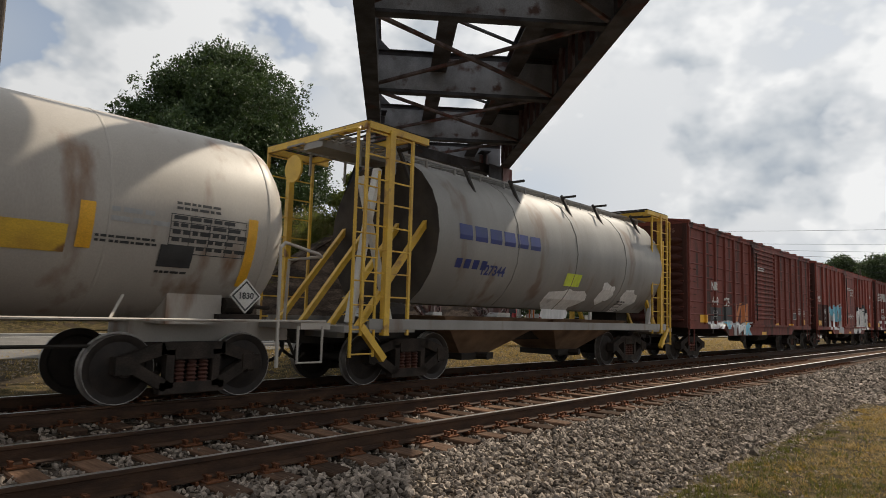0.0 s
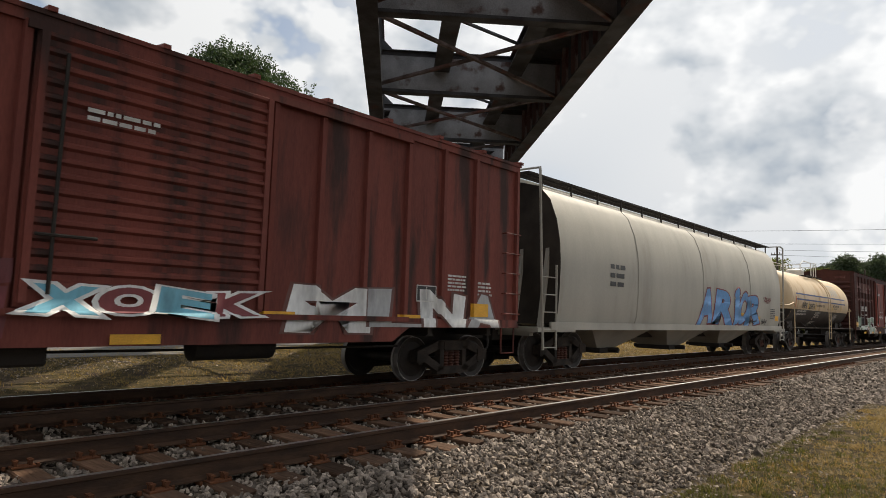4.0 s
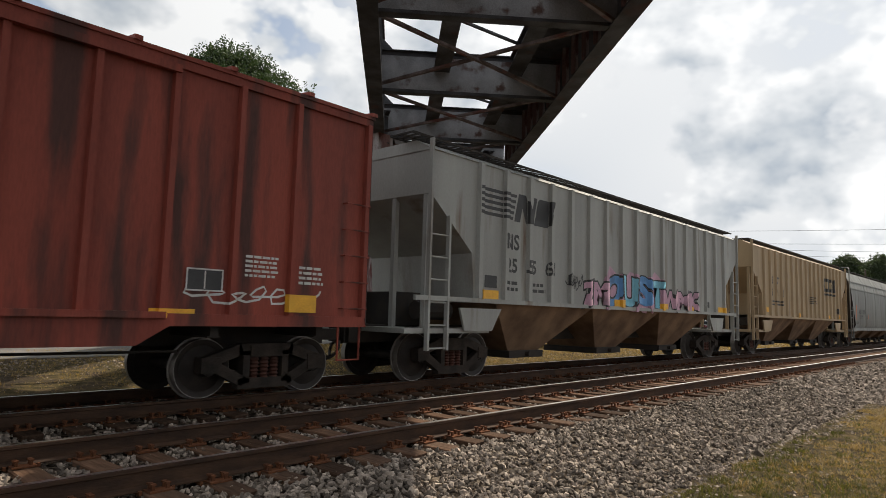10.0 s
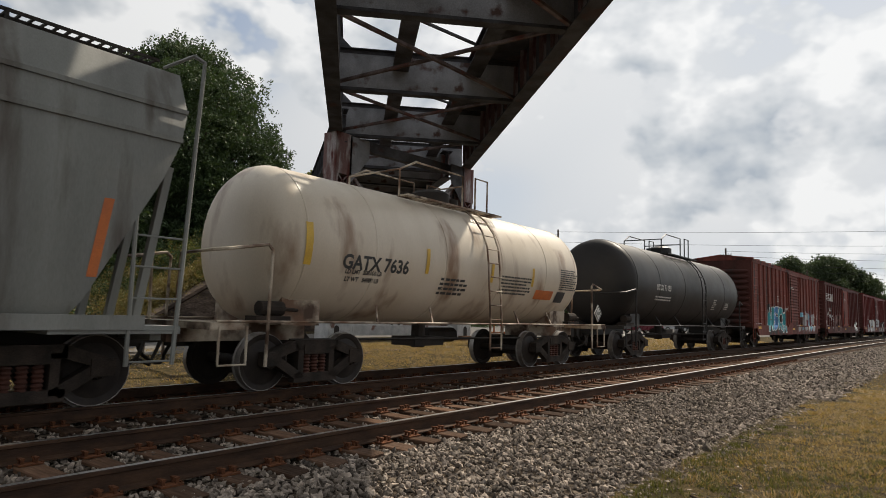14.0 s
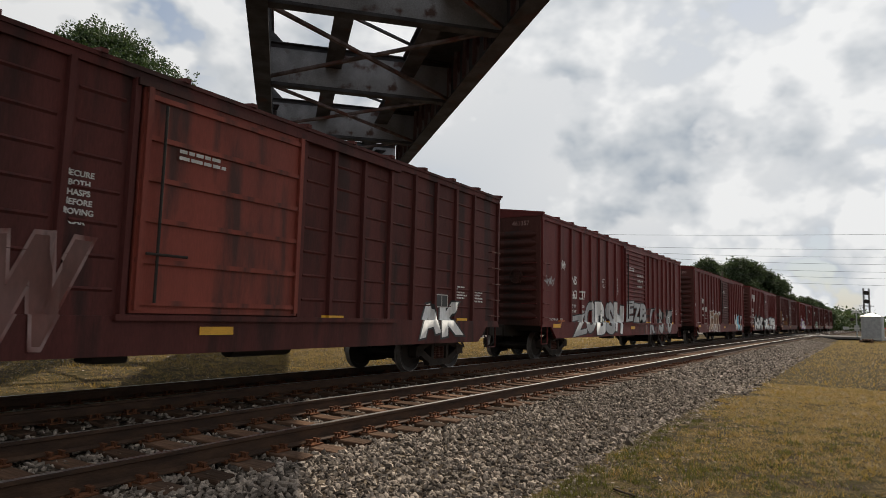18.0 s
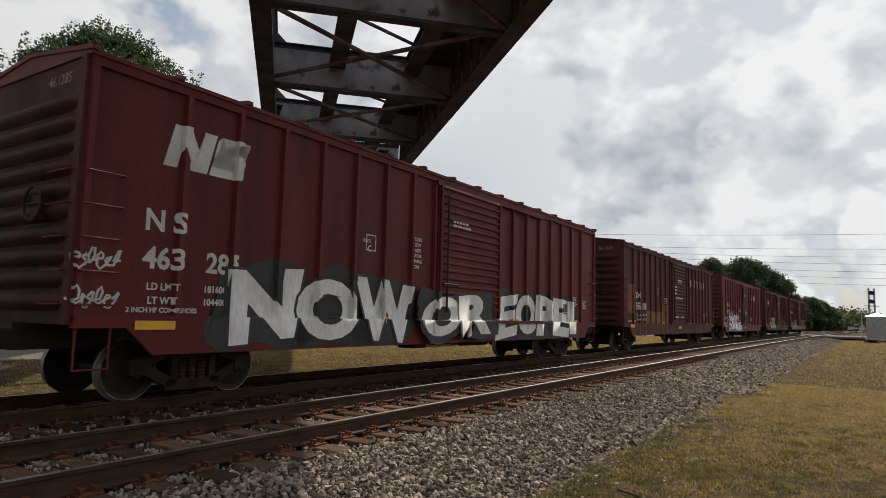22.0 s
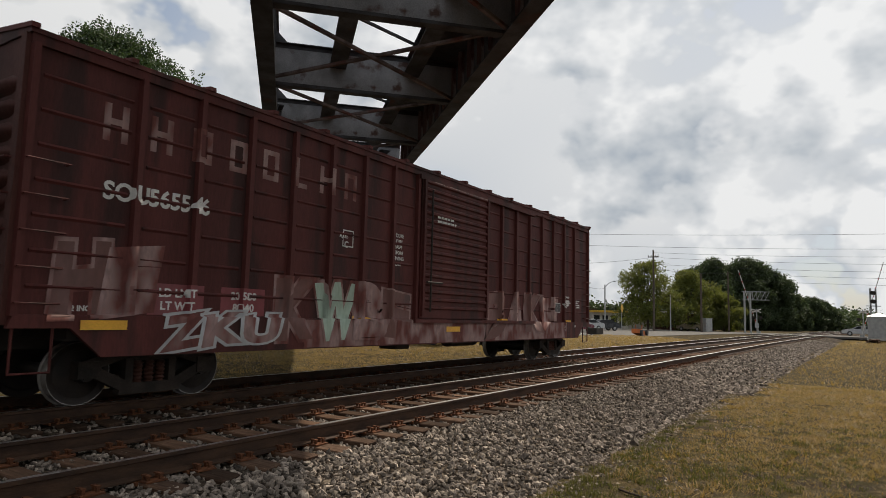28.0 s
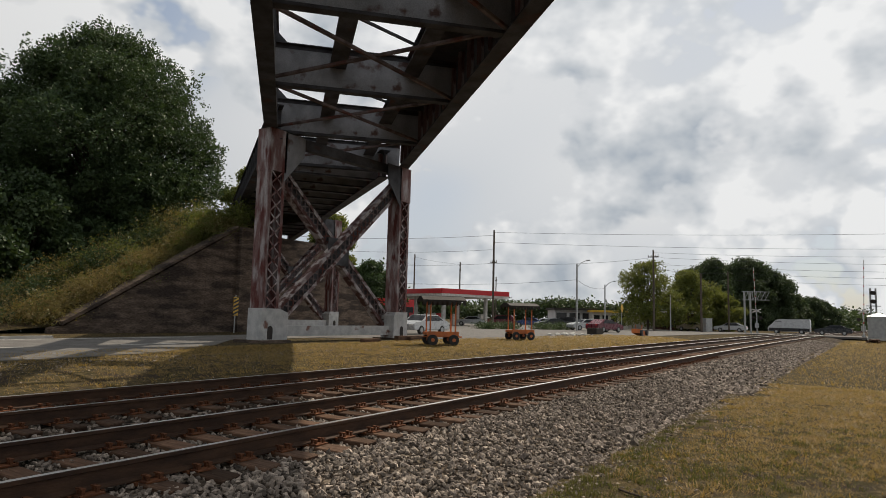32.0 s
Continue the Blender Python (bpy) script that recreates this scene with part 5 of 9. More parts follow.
    pipe(bm, [(-h - .2, -.75 + .22 * math.cos(a * .3927), 2.6 + .22 * math.sin(a * .3927)) for a in range(17)], .018, 6)
    pipe(bm, [(-h - .2, -.97, 2.6), (-h - .2, -.53, 2.6)], .014, 5)
    part("brake_wheel", bm, em, car)
    bm = B()
    box(bm, -h - .17, -h, -.85, -.65, 2.4, 2.72)
    part("brake_housing", bm, em, car)
    # underframe
    bm = B()
    box(bm, -h - .1, h + .1, -.3, .3, .72, 1.08)
    under = part("underframe", bm, "black", car)
    bearer = cached("cross_bearer", bearer_mesh)
    for i in range(9):
        part("cross_bearer", bearer, None, under, at=(-h + .8 + (L - 1.6) * i / 8, 0, 0))
    bm = B()
    lathe(bm, [(.88, .1), (.92, .2), (2.18, .2), (2.22, .1)], 14, "x", (0, -.9, .74))
    part("air_tank", bm, "black", under, smooth=True)
    bm = B()
    box(bm, -1.4, -.9, -1.1, -.6, .55, .95)
    bmesh.ops.bevel(bm, geom=bm.edges[:], offset=.03, segments=1, affect="EDGES")
    part("brake_valve", bm, "black", under)
    bm = B()
    tube(bm, (-h + ti, -.75, .72), (h - ti, -.75, .66), .02, 5)
    part("brake_rod", bm, "black", under)
    for x in (-h + ti, h - ti):
        truck(car, x, .419)
    couplers(car, h + (.25 if L < 17 else .8))
    if L > 17:
        for s in (-1, 1):
            bm = B()
            box(bm, min(s * h, s * (h + .9)), max(s * h, s * (h + .9)), -.25, .25, .75, 1.0)
            part("draft_sill", bm, "black", car)
    # marks
    for x, z in spec.get("yellow", ()):
        quads(car, [rect(-h + x - .3, -h + x + .3, z - .06, z + .06) if z < 1.35 else rect(-h + x - .28, -h + x + .28, z - .13, z + .13)], "yellow", YS if z > 1.15 else YS - .075, bumps if z > 1.15 else (), PROUD, "reflector", "yellow reflective strip", lift=0.02)
    for k, (body_text, x, z, size, m) in enumerate(spec.get("text", ())):
        letters(car, body_text, -h + x, z, size, m, YS, bumps, PROUD)
    for x, z, w, lines, hh in spec.get("print", ((d0 + .55, 3.5, .9, 2, .05), (L - 2.2, 2.0, .6, 5, .035), (L - 1.3, 1.9, .5, 4, .04))):
        bars(car, -h + x, z, w, lines, hh, "white", YS - (.14 if d0 < x < d1 else 0), () if d0 < x < d1 else bumps, PROUD, 3)
    if spec.get("number_at"):
        nx, nz, gap = spec["number_at"]
        loads = spec.get("loads", ("181600 LBS", "104400 LBS") if L > 17 else ("", ""))
        for k, (word, val) in enumerate(zip(("LD LMT", "LT WT"), loads)):
            letters(car, word, -h + nx, nz - .38 - k * .19, .1, "white", YS, bumps, PROUD)
            if val:
                letters(car, val, -h + nx + gap, nz - .38 - k * .19, .1, "white", YS, bumps, PROUD)
    if L > 17:
        for k, word in enumerate(("SECURE", "BOTH", "HASPS", "BEFORE", "MOVING", "CAR")):
            if "stencil" in spec:
                letters(car, word, -h + d0 - .95 + .34 * (k % 2), 2.40 - (k // 2) * .1, .062, "white", YS, bumps, PROUD)
            else:
                letters(car, word, -h + d0 - .72, 2.95 - k * .12, .075, "white", YS, bumps, PROUD)
        letters(car, "2 INCH HF COMP. SHOES", -h + 1.25, zb + .2, .07, "white", YS, bumps, PROUD)
        quads(car, [rect(-h + d0 - 2.45 + a, -h + d0 - 2.45 + c, 2.55 + d, 2.55 + f) for a, c, d, f in ((0, .3, 0, .02), (0, .3, .3, .32), (0, .02, 0, .32), (.28, .3, 0, .32))], "white", YS, bumps, PROUD, "plate_border", lift=.008)
        letters(car, "PLATE", -h + d0 - 2.42, 2.74, .06, "white", YS, bumps, PROUD)
        letters(car, "C", -h + d0 - 2.34, 2.59, .12, "white", YS, bumps, PROUD)
    for word, x, z, size, m in spec.get("door_text", ()):
        letters(car, word, -h + x, z, size, m, YS - .14)
    if spec.get("mark"):
        word, x, z, size = spec["mark"]
        letters(car, word, -h + x, z, size, "white", YS, bumps, PROUD)
    if spec.get("end_number"):
        bm = B()
        bm.from_mesh(text_mesh(spec["end_number"], .2, .004))
        for v in bm.verts:
            v.co = Vector((-h - .012, -.8 - v.co.x, 4.28 + v.co.z))
        part("lettering", bm, "faded_white", car, "small faded number on the end")
    g = random.Random(77)
    for x, z, w, hh in spec.get("faded", ()):
        a, c, t = -h + x - w * .4, -h + x + w * .4, w * .22
        kind = g.randrange(4)
        strokes = [rect(a, a + t, z, z + hh)] + ([rect(c - t, c, z, z + hh)] if kind else [])
        strokes += [rect(a + t, c - t * (kind > 0), zz2, zz2 + t * .9) for zz2 in ((z,), (z, z + hh - t * .9), (z + hh * .45,), (z + hh - t * .9,))[kind]]
        quads(car, strokes, spec.get("faded_mat", "faded_white"), YS, bumps, PROUD, "faded_bar", "faded lettering bars")
    for k, x in enumerate(spec.get("stencil", ())):
        # tall stencilled strokes in pairs
        quads(car, [rect(-h + x - .12, -h + x - .05, 3.28, 3.7), rect(-h + x + .04, -h + x + .10, 3.28 + .08 * (k % 2), 3.7)], "white", YS, bumps, PROUD, "stencil_bar", "tall white stencilled stroke")
    xp, zp = L - 3.05, zb + .42
    quads(car, [rect(-h + xp, -h + xp + .52, zp, zp + .3)], "black_paint", YS, bumps, PROUD, "data_panel", "black data panel with a white border", lift=.02)
    quads(car, [rect(-h + xp + a, -h + xp + c, zp + d, zp + f) for a, c, d, f in ((0, .52, 0, .02), (0, .52, .28, .3), (0, .02, 0, .3), (.5, .52, 0, .3), (.25, .27, .03, .27))], "white", YS, bumps, PROUD, "panel_border", lift=.023)
    for lg in spec.get("logo", ()):
        x, z, w, hh, style = lg
        logo(car, -h + x, z, w, hh, style, bumps)
    for x0, x1, z0, z1, m in spec.get("patch", ()):
        quads(car, [rect(-h + x0, -h + x1, z0, z1)], m, YS, bumps, PROUD, "paint_patch", "repainted patch", lift=0.003)
    for x0, x1, z0, z1, word, fill, line, back, seed in spec.get("graffiti", ()):
        graffiti(car, -h + x0, -h + x1, z0, z1, word, fill, line, YS - (.145 if d0 - .3 < (x0 + x1) / 2 < d1 + .3 and x1 - x0 < 3.4 else 0), bumps, PROUD, seed, back, sill=(zb + .12, zb - .035, zf + .01, -h + cut + .4, h - cut - .4))
    for x0, x1, m in spec.get("sillpaint", ()):
        x0, x1 = -h + max(x0, cut + .4), -h + min(x1, L - cut - .4)
        quads(car, [rect(x0, x1, zf + .02, zb + .1)], m, YS - .075, (), 0, "paint_patch", "sprayed band on the sill", lift=.006)
    for k, (x, z, w, hh, m, seed) in enumerate(spec.get("tags", ())):
        scrawl(car, -h + x, z, w, hh, m, YS - (.14 if d0 < x < d1 else 0), () if d0 < x < d1 else bumps, PROUD, seed)
    return car


def bearer_mesh():
    bm = B()
    box(bm, -.06, .06, -1.4, 1.4, .9, 1.08)
    box(bm, -.1, .1, -1.4, 1.4, .88, .9)
    return mesh_of("cross_bearer", bm, "black")


def end_rib_mesh(s, h, mat):
    bm = B()
    prof = ((.006, -.12), (.06, -.07), (.10, -.02), (.10, .03), (.06, .08), (.006, .12))
    vs = [[bm.verts.new((s * (h + o * w), y, dz * (.4 + .6 * w))) for o, dz in prof] for y, w in ((-1.36, .15), (-1.15, 1), (1.15, 1), (1.36, .15))]
    for p, q in zip(vs[:-1], vs[1:]):
        for i in range(len(prof) - 1):
            bm.faces.new((p[i], p[i + 1], q[i + 1], q[i]))
    return mesh_of("end_rib", bm, mat, smooth=True)


def logo(car, x, z, w, h, style, bumps, mat="white", y=None, proud=None):
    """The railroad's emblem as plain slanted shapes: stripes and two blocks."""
    y = YS if y is None else y
    proud = PROUD if proud is None else proud
    if style == "stripes":
        for k in range(5):
            z0 = z - h / 2 + h * k / 5
            quads(car, [[(x - w / 2, z0 + .02), (x - w * .07 + .05 * h * k, z0 + .02), (x - w * .07 + .05 * h * (k + .7), z0 + h / 5 - .035), (x - w / 2, z0 + h / 5 - .035)]], mat, y, bumps, proud, "emblem_stripe", "plain horizontal emblem stripe")
    xs = x - (w * .05 if style == "stripes" else w / 2)
    ww = x + w / 2 - xs
    for q0, q1, outline in ((0, .53, EMBLEM_A), (.56, 1.0, EMBLEM_B)):
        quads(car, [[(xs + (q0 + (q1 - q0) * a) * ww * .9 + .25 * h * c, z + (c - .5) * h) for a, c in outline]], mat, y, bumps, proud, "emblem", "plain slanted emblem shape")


EMBLEM_A = [(0, 0), (.3, 0), (.3, .52), (.62, 0), (1, 0), (1, 1), (.7, 1), (.7, .48), (.38, 1), (0, 1)]
EMBLEM_B = [(0, 0), (.9, 0), (1, .1), (1, .5), (.9, .6), (.3, .6), (.3, .77), (1, .77), (1, 1), (.1, 1), (0, .9), (0, .47), (.1, .38), (.7, .38), (.7, .22), (0, .22)]


def grating(bm, x0, x1, y0, y1, z, step=0.16):
    """A running board: edge bars and open cross slats."""
    for y in (y0, (y0 + y1) / 2, y1):
        box(bm, x0, x1, y - .015, y + .015, z - .04, z)
    x = x0
    while x < x1:
        box(bm, x, x + .03, y0, y1, z - .03, z)
        x += step


def hopper(front, L, mat, spec):
    """A ribbed covered hopper with sloped ends and open platforms."""
    h = L / 2
    car = thing("covered_hopper", spec["label"], "hopper car", group="freight cars of the train")
    car["front"], car["half"] = front, h
    low = spec.get("low", mat)
    zt, zs = spec.get("top", 4.45), 1.62
    y = -1.5
    bm = B()
    e0, e1 = spec.get("ends", (.42, .3))
    prism(bm, [(-h + e0 + 1.3, zs), (h - e1 - 1.3, zs), (h - e1 - 1.22, 2.5), (h - e1, 3.52), (h - e1, zt), (-h + e0, zt), (-h + e0, 3.52), (-h + e0 + 1.22, 2.5)], y, -y)
    part("body", bm, mat, car)
    bm = B()
    prism(bm, [(-1.53, zt), (1.53, zt), (1.1, zt + .22), (-1.1, zt + .22)], -h + e0 - .02, h - e1 + .02, "x")
    part("roof", bm, mat, car)
    bm = B()
    for s in (-1, 1):
        grating(bm, -h + .3, h - .3, .8 if s > 0 else -1.4, 1.4 if s > 0 else -.8, zt + .27)
        for i in range(12):
            x = -h + .9 + (L - 1.8) * i / 11
            box(bm, x - .025, x + .025, s * 1.1 - .025, s * 1.1 + .025, zt, zt + .25)
    part("running_board", bm, spec.get("board", "black"), car, "open grating walkway along the roof")
    for i in range(5):
        x = -h * .62 + L * .62 * i / 4
        bm = B()
        box(bm, x - .75, x + .75, -.35, .35, zt + .2, zt + .34)
        part("hatch", bm, mat, car)
    # side ribs
    bumps = []
    n = spec["posts"]
    bm = B()
    prism(bm, [(-.085, 0), (.085, 0), (.06, -.085), (-.06, -.085)], zs, zt, "z")
    post = mesh_of("side_post", bm, mat)
    for i in range(n):
        x = -h + e0 + 1.42 + (L - e0 - e1 - 2.84) * i / (n - 1)
        part("side_post", post, None, car, at=(x, y, 0))
        bumps.append((x - .07, x + .07))
    for s in (-1, 1):
        bm = B()
        box(bm, -h + .35, h - .35, s * 1.53 - .03, s * 1.53 + .03, zs - .09, zs)
        part("side_sill", bm, mat, car)
        for e in (-1, 1):
            bm = B()
            prism(bm, [(e * (h - 1.75), .98), (e * (h - 2.6), .98), (e * (h - 2.9), zs - .2), (e * (h - 1.6), zs - .2)], s * 1.5 - .025, s * 1.5 + .025)
            part("bolster_plate", bm, mat, car)
    # three discharge hoppers
    k = spec.get("bays", 3)
    wbay = (L - 5.6) / k
    for i in range(k):
        bm = B()
        xc = -h + 2.8 + wbay * (i + .5)
        vs = [bm.verts.new(p) for p in ((xc - wbay / 2, -1.45, zs - .08), (xc + wbay / 2, -1.45, zs - .08), (xc + wbay / 2, 1.45, zs - .08), (xc - wbay / 2, 1.45, zs - .08),
                                        (xc - .6, -.75, .5), (xc + .6, -.75, .5), (xc + .6, .75, .5), (xc - .6, .75, .5))]
        for f in ((0, 1, 5, 4), (1, 2, 6, 5), (2, 3, 7, 6), (3, 0, 4, 7), (4, 5, 6, 7), (3, 2, 1, 0)):
            bm.faces.new([vs[j] for j in f])
        part("discharge_hopper", bm, low, car)
    for i in range(k):
        xc = -h + 2.8 + wbay * (i + .5)
        bm = B()
        box(bm, xc - .68, xc + .68, -.85, .85, .34, .5)
        tube(bm, (xc, -.95, .42), (xc, .95, .42), .06, 8)
        part("outlet_gate", bm, "black", car)
    # end slope supports, ladders, platform
    for e in (-1, 1):
        bm = B()
        for yy in (-1.35, -.5, .5, 1.35):
            bar(bm, (e * (h - (e0 if e < 0 else e1) - .06), yy, zt - .1), (e * (h - (e0 if e < 0 else e1) - .06), yy, 1.0), .1, .1)
        box(bm, min(e * (h - .2), e * (h - 2.6)), max(e * (h - .2), e * (h - 2.6)), -1.45, 1.45, .93, 1.02)
        part("end_frame", bm, mat, car)
        bm = B()
        xo = e * (h - (e0 if e < 0 else e1) + .02)
        xi = xo - e * .52
        for xx in (xo, xi):
            bar(bm, (xx, -1.52, .62), (xx, -1.52, zt + .2 if xx == xo else 3.15), .05, .09)
        for j in range(6):
            pipe(bm, [(xo, -1.52, .66 + j * .42), (xi, -1.52, .66 + j * .42)], .017, 5)
        part("ladder", bm, spec.get("ladder", mat), car)
    bm = B()
    box(bm, -h - .1, h + .1, -.3, .3, .72, 1.05)
    box(bm, -h + .9, -h + 1.6, -.5, .4, 1.05, 1.7)
    tube(bm, (-h + 1.0, -.9, 1.35), (-h + 1.9, -.9, 1.35), .18, 10)
    part("underframe", bm, "black", car)
    for x in (-h + spec.get("trucks", 1.95), h - spec.get("trucks", 1.95)):
        truck(car, x, .457)
    couplers(car, h + .25)
    for x, z in spec.get("yellow", ()):
        quads(car, [rect(-h + x - .3, -h + x + .3, z - .1, z + .1)], "yellow", y, bumps, .085, "reflector", "yellow reflective strip", lift=0.02)
    for body_text, x, z, size, m in spec.get("text", ()):
        letters(car, body_text, -h + x, z, size, m, y, bumps, .085)
    for x, z, w, hh, style, m in spec.get("logo", ()):
        logo(car, -h + x, z, w, hh, style, bumps, m, y, .085)
    for x, z, w, lines, hh in spec.get("print", ()):
        bars(car, -h + x, z, w, lines, hh, "black_paint", y, bumps, .085, 5)
    for sh, m in spec.get("shapes", ()):
        for s in sh:
            quads(car, [[(-h + a, b) for a, b in s]], m, y, bumps, .085, "marking", lift=0.008)
    for x0, x1, z0, z1, word, fill, line, back, seed in spec.get("graffiti", ()):
        graffiti(car, -h + x0, -h + x1, z0, z1, word, fill, line, y, bumps, .085, seed, back)
    for x, z, w, hh, m, seed in spec.get("tags", ()):
        scrawl(car, -h + x, z, w, hh, m, y, bumps, .085, seed)
    return car


def barrel(bm, half, r, zc, n=40, head=0.55, sx=1.0, yscale=1.0):
    """A tank with domed ends along x."""
    prof = [(-half - head, 0.02)] + [(-half - head * math.cos(a), r * math.sin(a) ** .6) for a in (.1, .3, .6, .9, 1.2, 1.4)] + [(-half, r)]
    steps = 12
    prof += [(-half + 2 * half * i / steps, r) for i in range(1, steps)] + [(half, r)] + [(-o, q) for o, q in prof[:7][::-1]]
    lathe(bm, prof, n, "x", (0, 0, zc))
    if yscale != 1.0:
        for v in bm.verts:
            v.co.y *= yscale


def on_barrel(bm, r, zc, half=99):
    """Wraps a flat drawing (x, arc height) on the barrel's camera side: z is the true height."""
    for v in bm.verts:
        dz = max(-r * .999, min(r * .999, v.co.z - zc))
        v.co.y = -math.sqrt(r * r - dz * dz) + v.co.y


def barrel_shapes(car, shapes, mat, r, zc, name="marking", label="", lift=.006, bm=None):
    if bm is None:
        bm = B()
        for s in shapes:
            bm.faces.new([bm.verts.new((a, 0, b)) for a, b in s])
    zs = [v.co.z for v in bm.verts]
    z = math.floor(min(zs) * 10) / 10
    while z < max(zs):
        bmesh.ops.bisect_plane(bm, geom=bm.verts[:] + bm.edges[:] + bm.faces[:], plane_co=(0, 0, z), plane_no=(0, 0, 1))
        z += .1
    on_barrel(bm, r + lift, zc)
    return part(name, bm, mat, car, label)


def barrel_text(car, body, x, z, size, mat, r, zc, bold=.018):
    bm = B()
    bm.from_mesh(text_mesh(body, size / .73, bold))
    for v in bm.verts:
        v.co = Vector((x + v.co.x, 0, z + v.co.z))
    return barrel_shapes(car, None, mat, r, zc, "lettering", bm=bm)


def tank_car(front, L, mat, spec):
    h = L / 2
    car = thing("tank_car", spec["label"], "tank car", group="freight cars of the train")
    car["front"], car["half"] = front, h
    org = -h - spec.get("x0", 0.0)
    r, zc = spec.get("r", 1.45), spec.get("zc", 2.55)
    half = h - spec.get("inset", 1.15)
    bm = B()
    barrel(bm, half, r, zc, head=spec.get("head", .55))
    tank = part("tank", bm, mat, car, smooth=True)
    rise = .003 if spec.get("lower") else .008
    for x in spec.get("seams", (-.66, -.22, .22, .66)) + (-1, 1):
        bm = B()
        lathe(bm, [(x * half - .02, r + .001), (x * half - .01, r + rise), (x * half + .01, r + rise), (x * half + .02, r + .001)], 40, "x", (0, 0, zc))
        part("weld_seam", bm, mat, tank, smooth=True)
    if spec.get("lower"):
        # dark lower half
        bm = B()
        n = 14
        zl = spec["lower_z"]
        a0 = math.asin((zl - zc) / r)
        ring = [(-(r + .004) * math.cos(a0 - (a0 + math.pi / 2) * i / n), zc + (r + .004) * math.sin(a0 - (a0 + math.pi / 2) * i / n)) for i in range(n + 1)]
        ring += [(-q, z) for q, z in ring[::-1]]
        rows = [[bm.verts.new((x, q, z)) for q, z in ring] for x in (-half, half)]
        for i in range(len(ring) - 1):
            bm.faces.new((rows[0][i], rows[0][i + 1], rows[1][i + 1], rows[1][i]))
        # the domed ends carry the same paint
        for e in (-1, 1):
            prof = [(math.cos(a), math.sin(a)) for a in (.001, .1, .3, .6, .9, 1.2, 1.4, math.pi / 2)]
            grid = []
            for c, sn in prof:
                rr = (r + .004) * sn ** .6
                lim = math.asin(max(-1, min(1, (zl - zc) / max(rr, .01))))
                grid.append([bm.verts.new((e * (half + (.55 + .004) * c), -rr * math.cos(lim + (-math.pi / 2 - lim) * j / 8) * q, zc + rr * math.sin(lim + (-math.pi / 2 - lim) * j / 8))) for q in (1, -1) for j in range(9)])
            for g0, g1 in zip(grid, grid[1:]):
                for j in list(range(8)) + list(range(9, 17)):
                    if (g1[j].co - g1[j + 1].co).length > 1e-4:
                        bm.faces.new((g0[j], g0[j + 1], g1[j + 1], g1[j]))
        bmesh.ops.remove_doubles(bm, verts=bm.verts, dist=.0005)
        bmesh.ops.recalc_face_normals(bm, faces=bm.faces)
        part("lower_band", bm, spec["lower"], car, "black painted lower half", smooth=True)
    # dome platform and railings
    px = spec.get("dome", 0.0)
    bm = B()
    lathe(bm, [(zc + r - .1, .45), (zc + r + .25, .45), (zc + r + .32, .35), (zc + r + .36, .1)], 20, "z", (px, 0, 0))
    tube(bm, (px + .8, 0, zc + r - .1), (px + .8, 0, zc + r + .25), .16, 12)
    tube(bm, (px - .75, .2, zc + r - .1), (px - .75, .2, zc + r + .2), .09, 10)
    part("manway", bm, spec.get("dome_mat", mat), car, smooth=True)
    bm = B()
    zr = zc + r
    for y in (-.75, .75):
        pipe(bm, [(px - 1.9, y, zr - .15), (px - 1.9, y, zr + .42), (px - 1.4, y, zr + .66), (px + .25, y, zr + .66), (px + .25, y, zr - .1)], .024, 6)
        pipe(bm, [(px + .75, y, zr - .1), (px + .75, y, zr + .7), (px + 1.25, y, zr + .7), (px + 1.25, y, zr - .12)], .024, 6)
    for x in (px - 1.9, px + .25):
        pipe(bm, [(x, -.75, zr + .42), (x, .75, zr + .42)], .02, 6)
    part("railing", bm, spec.get("top_mat", spec.get("rail_mat", mat)), car, "pipe safety railing on the tank top")
    bm = B()
    for y0, y1 in ((-1.0, -.72), (.72, 1.0)):
        grating(bm, px - 1.9, px + 1.5, y0, y1, zr - .12, .12)
    part("platform", bm, spec.get("platform_mat", spec.get("rail_mat", mat)), car)
    bm = B()
    lx = px + .45 + spec.get("ladder", 0)
    for xx in (lx - .22, lx + .22):
        pts = [(xx, -(r + .16) * math.cos(a), zc + (r + .1) * math.sin(a)) for a in (1.0, .75, .5, .25, 0.0)] + [(xx, -1.62, 1.2), (xx, -1.62, .55)]
        pipe(bm, pts, .022, 6)
    for k in range(11):
        z = .6 + k * .31
        yy = -1.62 if z < zc - .2 else -(r + .16) * math.cos(math.asin(min(.95, (z - zc) / (r + .1))))
        pipe(bm, [(lx - .22, yy, z), (lx + .22, yy, z)], .015, 5)
    part("ladder", bm, spec.get("rail_mat", mat), car)
    # end platforms, handrails, sills
    sm = spec.get("sill", mat)
    for e in (-1, 1):
        bm = B()
        x0, x1 = sorted((e * h, e * (h - 2.6)))
        box(bm, x0, x1, -.35, .35, .78, 1.1)
        part("stub_sill", bm, sm, car)
        bm = B()
        x0, x1 = sorted((e * h, e * (h - .55)))
        box(bm, x0, x1, -1.5, 1.5, 1.0, 1.1)
        part("end_platform", bm, sm, car)
        bm = B()
        x0, x1 = sorted((e * (h - 1.6), e * (h - 2.4)))
        box(bm, x0, x1, -r * .7, r * .7, 1.05, zc - r * .55)
        part("saddle", bm, spec.get("saddle", sm), car)
        # brake cylinder, valve and chain box on the end platform
        bm = B()
        xb = e * (h - 1.35)
        tube(bm, (xb - .22, -1.0, 1.32), (xb + .22, -1.0, 1.32), .12, 12)
